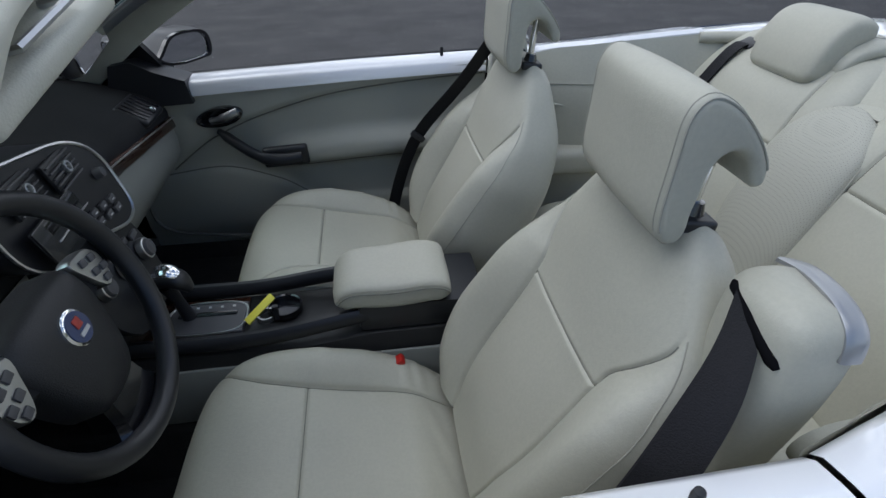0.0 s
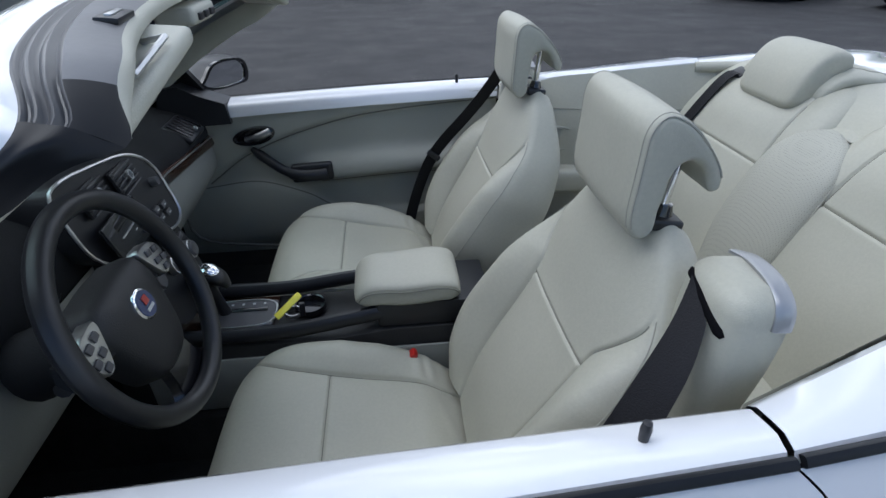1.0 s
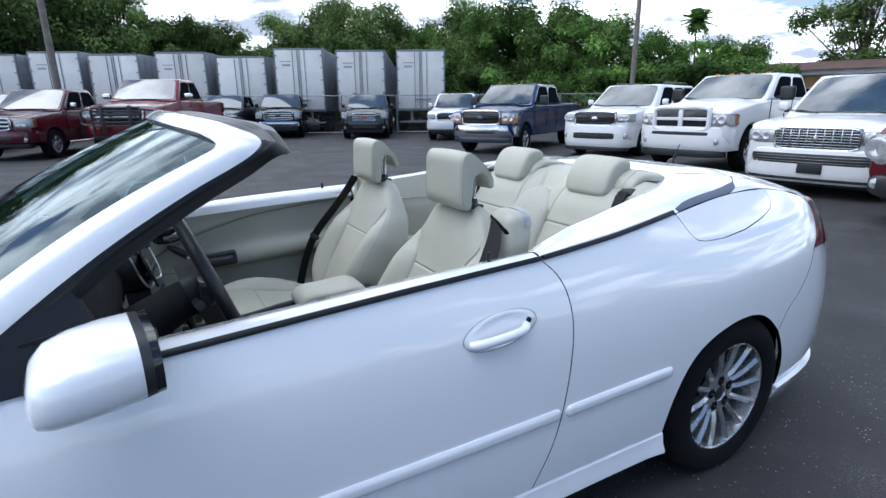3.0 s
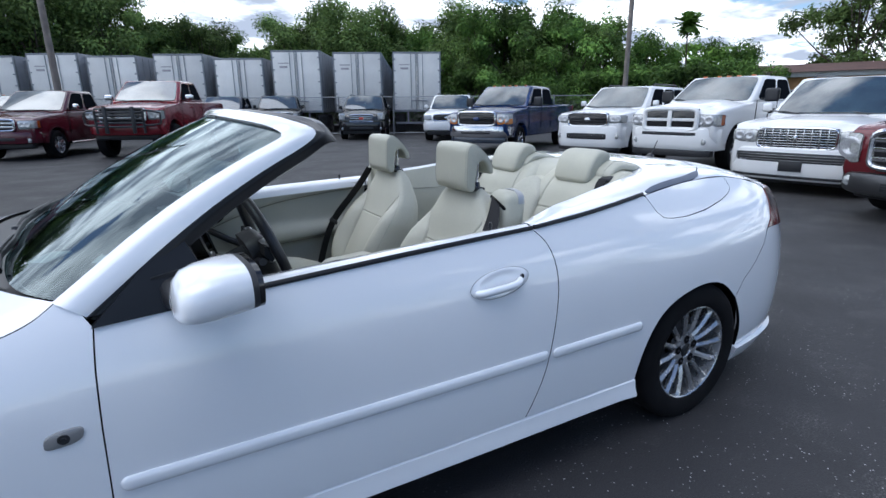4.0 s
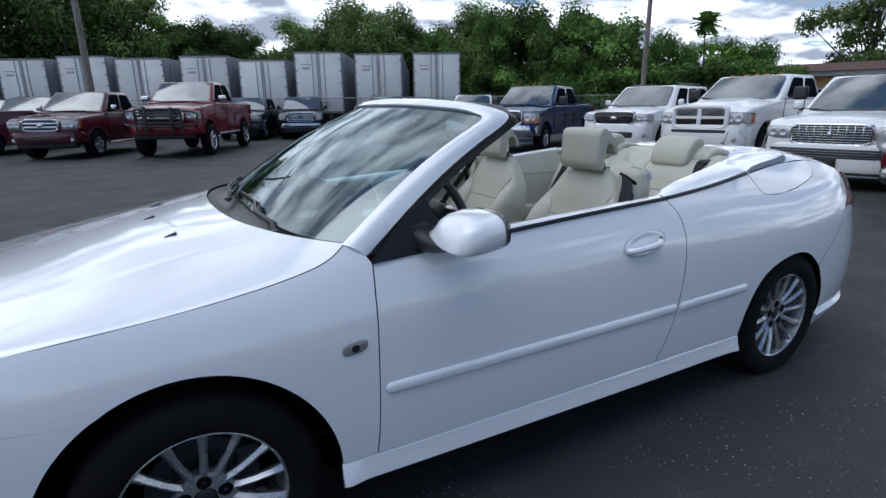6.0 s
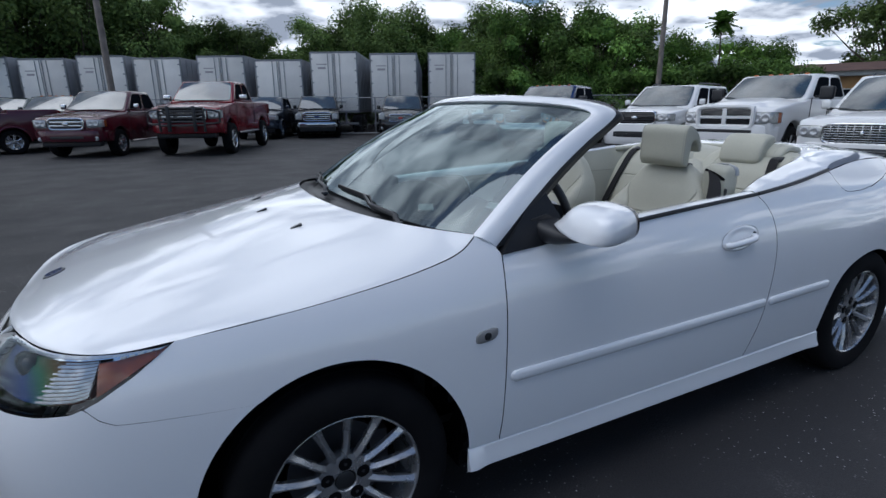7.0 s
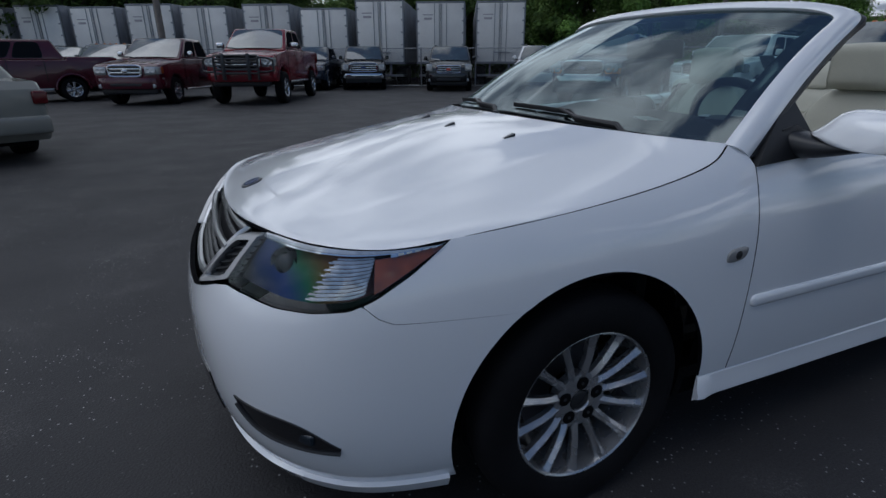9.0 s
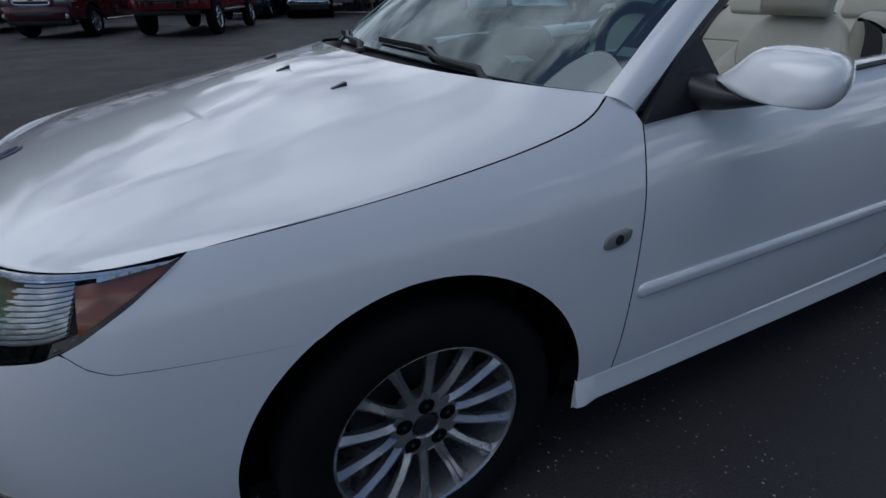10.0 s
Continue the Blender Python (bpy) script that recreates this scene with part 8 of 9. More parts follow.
    for sg in (-1, 1):
        lo0, lo1 = Vector((xb + 0.02, sg * hw, zb_)), Vector((xce, sg * hw, zb_))
        hi0, hi1 = Vector((xr0, sg * ht, H)), Vector((xr1, sg * ht, H))
        cuts = s.get("windows", (0.08, 0.50, 0.54, 0.93))
        for c0, c1 in zip(cuts[::2], cuts[1::2]):
            q = [lo0.lerp(lo1, c0), lo0.lerp(lo1, c1), hi0.lerp(hi1, c1), hi0.lerp(hi1, max(c0 - 0.02, 0.03))]
            if sg > 0:
                q = [q[1], q[0], q[3], q[2]]
            part("side_window", pane(*q, 0.005, 0.03, 0.13), M["shade_glass"], T)
        # door joints and handles
        for k, xd in enumerate(s.get("joints", (xb + 0.15, xb + 1.2, xb + 2.15))):
            if xd < xce + 0.1:
                part("door_joint", box(xd, sg * W / 2 * 0.997, (clr + belt) / 2 + 0.12, 0.012, 0.012, (belt - clr) * 0.78), M["dark_inside"], body)
        for xd in s.get("handles", (xb + 1.05, xb + 2.0)):
            if xd < xce:
                part("door_handle", box(xd, sg * (W / 2 * 0.985 + 0.012), belt - 0.17, 0.17, 0.035, 0.035, 0.012), s.get("handle_mat", P), T)
        # mirrors
        mw = s.get("mirror", 0.16)
        mm = part("door_mirror", box(xb + 0.42, sg * (W / 2 + mw * 0.62), belt + 0.13, 0.11, mw, 0.16 if mw < 0.25 else 0.28, 0.05, 3), s.get("mirror_mat", P), T)
        part("mirror_arm", box(xb + 0.44, sg * (W / 2 + 0.02), belt + 0.05, 0.06, 0.14, 0.05, 0.015), M["black_trim"], mm)
        for ax in (fx, rx):
            far_wheel(r, T, ax, sg * (W / 2 - 0.03 + s.get("stance", 0.0)), s.get("chrome_wheels", False))
        # arch lips
        if s.get("flare"):
            for ax in (fx, rx):
                arcp = [(ax + (ra + 0.01) * math.cos(a), sg * (W / 2 + 0.01), r + (ra + 0.01) * math.sin(a)) for a in np.linspace(0.0, math.pi, 17)]
                part("wheel_flare", tube(arcp, 0.04, 8), s["flare"], T)
        if s.get("step"):
            part("side_step", tube([(fx + ra + 0.1, sg * (W / 2 - 0.02), clr - 0.02), (rx - ra - 0.1, sg * (W / 2 - 0.02), clr - 0.02)], 0.04, 8), s["step"], T)
        # head lamps
        lx, ly, lz, lw, lh = s["lamp"]
        half = W / 2
        y_in = half - ly - lw
        cut = 16 if s.get("corner") else 19
        G = wrap_lamp(sg, y_in, half, nose, s.get("lampx", -0.022), s.get("wrap", 0.20), lz, lh, lh * s.get("lamp_end", 0.85))
        low = 4 if s.get("amber_low") else 0
        lamp = part("head_light", sheet(G[:cut + 1, low:], 0.06, (0.9, 0, lz)), M["lamp_glass"], T, "clear head light")
        if low:
            part("turn_signal", sheet(G[:cut + 1, :low + 1], 0.06, (0.9, 0, lz)), M["turn_amber"], T, "amber turn signal under the head light")
        bez = [tuple(p) for p in list(G[:, 0]) + list(G[-1, 1:]) + list(G[-2::-1, -1]) + list(G[0, -2::-1])]
        part("lamp_rim", tube(bez, 0.004, 6), M["lamp_dark"], lamp)
        for yk in ((0.22, 0.56) if lw > 0.3 else (0.36,)):
            g = G[int(cut * yk * 0.8) + 1, 4]
            part("lamp_core", moved(lathe([(0.0, 0.004), (lh * 0.10, 0.002), (lh * 0.20, -0.001), (lh * 0.33, -0.006), (lh * 0.37, -0.002), (lh * 0.38, 0.01)], 18, "x"), pose(g[0] - 0.002, g[1], g[2])), M["clear_lens"], lamp)
        if s.get("corner"):
            part("corner_light", sheet(G[cut:], 0.05, (0.9, 0, lz)), M["amber"], T, "amber corner light")
        if s.get("fog"):
            fy, fz = s["fog"]
            part("fog_light", moved(lathe([(0.0, -0.008), (0.05, -0.006), (0.06, 0.0), (0.065, 0.03)], 18, "x"), pose(bumper_x(fy, W * 0.985, nose) - 0.004, sg * fy, fz, 0, 0, sg * 14)), M["lamp_glass"], T, "round fog light")
        # tail lamps
        tz = (s["bed"] if kind != "suv" else belt) - 0.22
        part("tail_light", box(L - 0.03, sg * (W / 2 - 0.10), tz, 0.10, 0.16, 0.36 if kind != "sedan" else 0.16, 0.03, 3), M["red_lens"], T, "red tail light")
    # grille
    gw, gh, gz, gx = s["grille"]
    gr = part("grille", box(gx + 0.02, 0, gz, 0.10, gw, gh, 0.025, 3), M["black_gloss"], T, s.get("grille_label", "dark grille in a bright surround"))
    gm = s.get("grille_mat", M["truck_chrome"])
    path = [(gx - 0.03, (gw / 2) * math.copysign(abs(math.cos(a)) ** 0.3, math.cos(a)), gz + (gh / 2) * math.copysign(abs(math.sin(a)) ** 0.3, math.sin(a))) for a in np.linspace(0, 2 * math.pi, 41)]
    part("surround", tube(path, s.get("rim", 0.035), 8), gm, gr)
    for k in range(s.get("bars", 4)):
        z = gz - gh / 2 + gh * (k + 1) / (s.get("bars", 4) + 1)
        part("grille_bar", box(gx - 0.03, 0, z, 0.03, gw * 0.97, s.get("bar_h", 0.018), 0.006), s.get("bar_mat", M["lamp_dark"]), gr)
    for y in s.get("posts", ()):
        part("grille_post", box(gx - 0.04, y * gw / 2, gz, 0.04, s.get("post_w", 0.04), gh * 0.97, 0.008), s.get("post_mat", gm), gr)
    if s.get("emblem"):
        part("emblem", moved(lathe([(0.0, -0.01), (0.045, -0.008), (0.06, 0.0), (0.062, 0.02)], 22, "x"), Matrix.Translation((gx - 0.06, 0, gz + s.get("emz", 0))) @ Matrix.Diagonal((1, s["emblem"], 0.85, 1))), s.get("emblem_mat", M["truck_chrome"]), gr)
    # bumper
    bz, bh, bm_ = s["bumper"]
    bp = part("front_bumper", curved_bar(W * 0.985, bz, bh, 0.24, s.get("nose", 0.10)), bm_, T, s.get("bumper_label", ""))
    if s.get("intake"):
        iw, ih, iz = s["intake"]
        slot = part("air_intake", bumper_strip(W * 0.985, nose, iw / 2, iz, ih, 0.004, 0.05), s.get("intake_mat", M["black_trim"]), bp)
        if ih > 0.1:
            for k in range(1, 4):
                part("intake_bar", bumper_strip(W * 0.985, nose, iw / 2 * 0.97, iz - ih / 2 + ih * k / 4, 0.012, 0.009, 0.03), s.get("slot_bar", M["lamp_dark"]), slot)
    if s.get("lip"):
        lz0, lh0, lmat = s["lip"]
        part("bumper_lip", bumper_strip(W * 0.985, nose, W * 0.44, lz0, lh0, -0.012, 0.12), lmat, bp)
    if s.get("plate"):
        part("number_plate", box(-0.122, s.get("plate_y", 0.0), s.get("plate_z", bz - 0.03), 0.012, 0.32, 0.16, 0.006), s["plate"], bp)
    part("front_valance", box(0.16, 0, clr + 0.02, 0.24, W * s.get("valance_w", 0.80), 0.26, 0.05, 3), s.get("valance", M["black_trim"]), T)
    part("rear_bumper", box(L - 0.02, 0, clr + 0.26, 0.20, W * 0.95, 0.22, 0.05, 3), s.get("rear_bumper", bm_), T)
    for y in (-0.38, 0.32):
        part("wiper", tube([(xb + 0.03, y * W * 0.7, belt + 0.02), (xb + 0.10, y * W * 0.7 + 0.25, belt + 0.06), (xb + 0.12, y * W * 0.7 + 0.5, belt + 0.07)], 0.012, 6), M["black_trim"], T)
    if s.get("roof_lamps"):
        for y in (-0.55, -0.22, 0.0, 0.22, 0.55):
            part("roof_lamp", box(xr0 + 0.10, y, H + 0.012, 0.08, 0.075, 0.032, 0.014, 3), M["roof_lamp"], T, "orange roof lamp")
    if s.get("rack"):
        for sg in (-1, 1):
            part("roof_rail", tube([(xr0 + 0.3, sg * ht * 0.86, H), (xr0 + 0.4, sg * ht * 0.86, H + 0.06), (xr1 - 0.4, sg * ht * 0.86, H + 0.06), (xr1 - 0.3, sg * ht * 0.86, H)], 0.022, 8), M["black_trim"], T)
    if s.get("guard"):
        g = s["guard"]
        gd = part("grille_guard", tube([(-0.22, -0.62, 0.62 + g), (-0.26, -0.62, 1.22 + g), (-0.20, -0.62, 1.28 + g), (-0.20, 0.62, 1.28 + g), (-0.26, 0.62, 1.22 + g), (-0.22, 0.62, 0.62 + g)], 0.035, 8), M["black_trim"], T, "black steel grille guard")
        for y in (-0.36, 0.36):
            part("guard_plate", box(-0.25, y, 0.98 + g, 0.05, 0.10, 0.72, 0.015), M["black_trim"], gd)
        for z in (0.80 + g, 0.90 + g, 1.0 + g, 1.10 + g, 1.19 + g):
            part("guard_bar", tube([(-0.24, -0.62, z), (-0.24, 0.62, z)], 0.028, 8), M["black_trim"], gd)
        for sg in (-1, 1):
            part("guard_wing", tube([(-0.24, sg * 0.62, 1.24 + g), (-0.20, sg * 0.85, 1.22 + g), (-0.05, sg * 1.0, 1.16 + g), (-0.05, sg * 1.0, 0.88 + g), (-0.20, sg * 0.85, 0.84 + g), (-0.24, sg * 0.62, 0.84 + g)], 0.028, 8), M["black_trim"], gd)
    return T


def spec(base, **kw):
    d = dict(base)
    d.update(kw)
    return d


PICKUP = dict(name="pickup_truck", kind="pickup", L=5.7, W=1.98, H=1.90, r=0.39, fx=0.95, wb=3.6, clr=0.42, zf=1.10, zb=1.24, belt=1.30, xb=1.45, xr0=2.28, xr1=3.55, xc=3.80, bed=1.36,
              lamp=(0.08, 0.06, 0.95, 0.34, 0.20), grille=(1.05, 0.32, 0.95, 0.0), bumper=(0.62, 0.24, M["truck_chrome"]))
SUV = dict(name="sport_utility_vehicle", kind="suv", L=5.2, W=2.0, H=1.88, r=0.38, fx=0.92, wb=3.0, clr=0.36, zf=1.06, zb=1.20, belt=1.24, xb=1.40, xr0=2.28, xr1=4.85, xc=5.0, bed=1.24,
           lamp=(0.08, 0.06, 0.93, 0.32, 0.20), grille=(1.0, 0.26, 0.93, 0.0), bumper=(0.60, 0.34, M["white_truck"]), windows=(0.08, 0.34, 0.37, 0.62, 0.65, 0.93), rack=True)
SEDAN = dict(name="sedan_car", kind="sedan", L=4.9, W=1.84, H=1.44, r=0.325, fx=0.95, wb=2.85, clr=0.20, zf=0.74, zb=0.92, belt=0.95, xb=1.45, xr0=2.25, xr1=3.45, xc=4.05, bed=1.00,
             lamp=(0.10, 0.06, 0.66, 0.36, 0.16), grille=(0.8, 0.14, 0.64, 0.02), bumper=(0.50, 0.30, M["champagne"]), roofw=0.72, mirror=0.16, handles=(2.3, 3.2), nose=0.16)

def turned(v, deg):
    a = math.radians(deg)
    return (v[0] * math.cos(a) - v[1] * math.sin(a), v[0] * math.sin(a) + v[1] * math.cos(a))


LEFT_ROW = (-0.40, -0.92)
truck("blue crew-cab pickup with chrome bumper and orange roof lamps", "pickup truck", (7.95, 11.0), turned((-0.839, -0.545), -3),
      spec(PICKUP, L=6.2, W=2.03, H=1.98, r=0.40, wb=3.95, zf=1.17, zb=1.30, belt=1.36, bed=1.40, xc=4.15, xr1=3.9, paint=M["navy"], roof_lamps=True, amber_low=True, lamp=(0.08, 0.05, 1.00, 0.32, 0.30), lamp_end=1.0, wrap=0.26,
           grille=(1.18, 0.38, 1.01, 0.0), bars=3, emblem=1.6, emblem_mat=M["blue_badge"], bumper=(0.64, 0.36, M["truck_chrome"]), clr=0.46, mirror=0.26, mirror_mat=M["black_trim"], valance=M["lamp_dark"], intake=(0.95, 0.07, 0.61), lip=(0.40, 0.16, M["slate_blue"]), chrome_wheels=True))
truck("white sport utility vehicle with a dark barred grille", "suv", (10.0, 8.6), turned((-0.906, -0.423), -7),
      spec(SUV, W=2.02, H=1.89, paint=M["white_truck"], emblem=1.5, emblem_mat=M["truck_chrome"], bars=4, zf=1.12, zb=1.24, belt=1.28, lamp=(0.08, 0.05, 1.0, 0.36, 0.21), grille=(1.14, 0.34, 0.99, -0.01), intake=(1.16, 0.17, 0.55), fog=(0.82, 0.55),
           bumper=(0.53, 0.62, M["white_truck"]), rim=0.03, lip=(0.22, 0.10, M["black_trim"]), crown=0.05))
truck("white lifted pickup with a four-window crosshair grille", "pickup truck", (9.17, 5.36), turned((-0.946, -0.326), -11),
      spec(PICKUP, L=6.0, W=2.02, H=1.98, r=0.43, wb=3.75, clr=0.52, zf=1.22, zb=1.38, belt=1.42, bed=1.44, paint=M["white_truck"], roof_lamps=True, corner=(0.10, 0.18, 0.0), lamp=(0.06, 0.05, 1.04, 0.42, 0.25), wrap=0.24, crown=0.08,
           grille=(1.16, 0.44, 1.06, -0.02), grille_mat=M["white_truck"], bars=1, bar_h=0.06, bar_mat=M["white_truck"], posts=(0.0,), post_w=0.09, rim=0.05, bumper=(0.66, 0.50, M["white_truck"]), intake=(1.20, 0.075, 0.77), lip=(0.38, 0.14, M["black_trim"]), fog=(0.74, 0.62),
           mirror=0.28, mirror_mat=M["black_trim"], arch=0.11, handle_mat=M["black_trim"], valance=M["lamp_dark"], chrome_wheels=True))
truck("white luxury utility vehicle with a chrome lattice grille", "suv", (8.05, 2.25), turned((-0.946, -0.326), -9),
      spec(SUV, W=2.0, H=1.82, paint=M["white_truck"], clr=0.26, zf=1.04, zb=1.13, belt=1.17, lamp=(0.06, 0.03, 0.87, 0.42, 0.20), grille=(1.06, 0.31, 0.85, -0.02), bars=7, bar_mat=M["truck_chrome"], bar_h=0.014, posts=(-0.8, -0.6, -0.4, -0.2, 0.0, 0.2, 0.4, 0.6, 0.8), post_w=0.012,
           bumper=(0.46, 0.50, M["white_truck"]), intake=(1.70, 0.16, 0.555), intake_mat=M["lamp_dark"], slot_bar=M["truck_chrome"], lip=(0.27, 0.05, M["black_trim"]), plate=M["black_trim"], plate_z=0.43, emblem=0.5, rim=0.02, xr0=2.45))
truck("red pickup with a grey metal front bumper", "pickup truck", (6.70, 0.12), (-0.98, 0.17),
      spec(PICKUP, W=2.06, H=1.88, r=0.40, clr=0.36, zf=1.08, zb=1.20, belt=1.25, bed=1.32, paint=M["ruby"], lamp=(0.05, 0.0, 0.84, 0.24, 0.36), grille=(1.30, 0.44, 0.84, -0.02), bars=3, bar_mat=M["truck_chrome"], bar_h=0.05, bumper=(0.43, 0.27, M["gunmetal"]), intake=(0.9, 0.12, 0.42), fog=(0.86, 0.45), nose=0.05))
truck("white sport utility vehicle behind the blue pickup", "suv", (10.1, 16.5), (-0.60, -0.80), spec(SUV, W=1.95, paint=M["white_truck"], H=1.85, emblem=1.0, bars=2, bumper=(0.60, 0.36, M["white_truck"])))
truck("maroon extended-cab pickup with a bright two-bar grille", "pickup truck", (-4.0, 16.4), LEFT_ROW,
      spec(PICKUP, L=5.6, W=2.0, H=1.94, r=0.40, zf=1.13, zb=1.28, belt=1.33, bed=1.36, clr=0.44, xc=3.7, xr1=3.45, wb=3.3, paint=M["maroon"], lamp=(0.08, 0.05, 0.98, 0.40, 0.23), corner=(0.08, 0.14, 0.0), grille=(0.92, 0.30, 0.97, -0.01), bars=2, bar_mat=M["truck_chrome"], bar_h=0.06, emblem=1.3,
           bumper=(0.63, 0.34, M["maroon"]), intake=(0.9, 0.09, 0.60), mirror_mat=M["truck_chrome"], fog=(0.76, 0.56), step=M["truck_chrome"]))
truck("red lifted crew-cab pickup with a black grille guard", "pickup truck", (-1.0, 15.2), LEFT_ROW,
      spec(PICKUP, L=5.9, W=2.06, H=2.22, r=0.47, wb=3.7, clr=0.64, zf=1.38, zb=1.53, belt=1.58, bed=1.58, paint=M["bright_red"], guard=0.10, lamp=(0.06, 0.05, 1.20, 0.32, 0.26), grille=(1.2, 0.38, 1.20, -0.01), bars=2, bar_mat=M["truck_chrome"], bar_h=0.05, bumper=(0.82, 0.34, M["bright_red"]),
           mirror_mat=M["truck_chrome"], arch=0.13, stance=0.06, chrome_wheels=True, step=M["truck_chrome"], mirror=0.24))
truck("dark blue pickup with chrome grille", "pickup truck", (2.1, 22.9), LEFT_ROW, spec(PICKUP, paint=M["slate_blue"], bars=3, bar_mat=M["truck_chrome"], bumper=(0.62, 0.26, M["slate_blue"]), flare=M["slate_blue"]))
truck("black crew-cab pickup with a chrome grille and bumper", "pickup truck", (4.7, 22.2), (-0.30, -0.95), spec(PICKUP, W=2.0, H=1.93, paint=M["black_paint"], bars=3, bar_mat=M["truck_chrome"], bar_h=0.05, grille=(1.2, 0.36, 0.98, -0.01), emblem=1.8, emblem_mat=M["blue_badge"], lamp=(0.06, 0.03, 0.98, 0.30, 0.28), fog=(0.82, 0.60), intake=(0.8, 0.08, 0.60)))
truck("black sport utility vehicle with a wide chrome-rimmed grille", "suv", (7.65, 19.5), (-0.45, -0.90), spec(SUV, paint=M["black_paint"], bars=3, bar_mat=M["truck_chrome"], bar_h=0.03, grille=(0.98, 0.30, 0.90, -0.01), lamp=(0.06, 0.03, 0.98, 0.28, 0.30), bumper=(0.58, 0.38, M["black_paint"]), intake=(1.0, 0.10, 0.50), emblem=1.6, emblem_mat=M["red_badge"], fog=(0.80, 0.48)))
truck("maroon utility truck with grey lower trim, seen side-on", "pickup truck", (-10.2, 19.2), (-0.96, -0.28), spec(PICKUP, L=5.6, H=1.90, paint=M["maroon"], xc=4.2, xr1=3.9, bed=1.40, wb=3.3, step=M["silver_low"], flare=M["maroon"], windows=(0.08, 0.44, 0.47, 0.80)))
truck("dark green pickup with small roof lamps", "pickup truck", (-6.0, 21.4), LEFT_ROW, spec(PICKUP, paint=M["dark_green"], roof_lamps=True, bumper=(0.62, 0.24, M["truck_chrome"])))
truck("grey-green sport utility vehicle", "suv", (-8.2, 25.6), LEFT_ROW, spec(SUV, paint=M["grey_green"], bumper=(0.6, 0.34, M["grey_green"])))
truck("champagne-silver sedan seen from behind", "car", (-6.90, 10.40), (-0.45, 0.89), spec(SEDAN, paint=M["champagne"], plate=M["mark_white"]))
truck("pale blue sedan with its front to the lot", "car", (-13.5, 17.5), (-0.9, -0.43), spec(SEDAN, paint=M["pale_blue"], bumper=(0.5, 0.3, M["pale_blue"])))


# ---- box trailers in a row ----
M["trailer_white"] = material("trailer_door_white", (0.78, 0.76, 0.71), 0.55, vary=0.10, vscale=0.8, fine=0.02, fscale=14, per_object=0.14)
M["trailer_side"] = material("trailer_side_metal", (0.30, 0.31, 0.33), 0.45, 0.3, vary=0.15, vscale=1.1)
M["trailer_frame"] = material("trailer_frame_metal", (0.24, 0.25, 0.26), 0.5, 0.5, vary=0.15, vscale=6)
M["trailer_mark"] = material("faded_trailer_mark", (0.40, 0.37, 0.37), 0.6)
M["bark"] = material("tree_bark", (0.075, 0.060, 0.045), 0.9, vary=0.3, vscale=5, bump=0.6, bscale=12)
M["pole_wood"] = material("weathered_pole", (0.20, 0.175, 0.15), 0.85, vary=0.25, vscale=3, bump=0.4, bscale=20)
M["galvanised"] = material("galvanised_steel", (0.28, 0.29, 0.30), 0.5, 0.6, vary=0.1, vscale=9)
M["roof_brown"] = material("brown_shingle", (0.085, 0.045, 0.035), 0.9, vary=0.2, vscale=1.0, fine=0.2, fscale=20)
M["wall_tan"] = material("tan_stucco", (0.42, 0.24, 0.10), 0.85, vary=0.1, vscale=2)
M["fascia_white"] = material("white_fascia", (0.5, 0.5, 0.48), 0.7, vary=0.08, vscale=3)
LEAF = [leaf_material("leaf_dark", (0.096, 0.160, 0.052)), leaf_material("leaf_mid", (0.098, 0.190, 0.048)), leaf_material("leaf_fresh", (0.110, 0.215, 0.045))]

ROW_DIR, ROW_BACK = Vector((0.888, -0.460, 0)), Vector((0.460, 0.888, 0))
ROW_START = Vector((11.1, 23.66, 0))


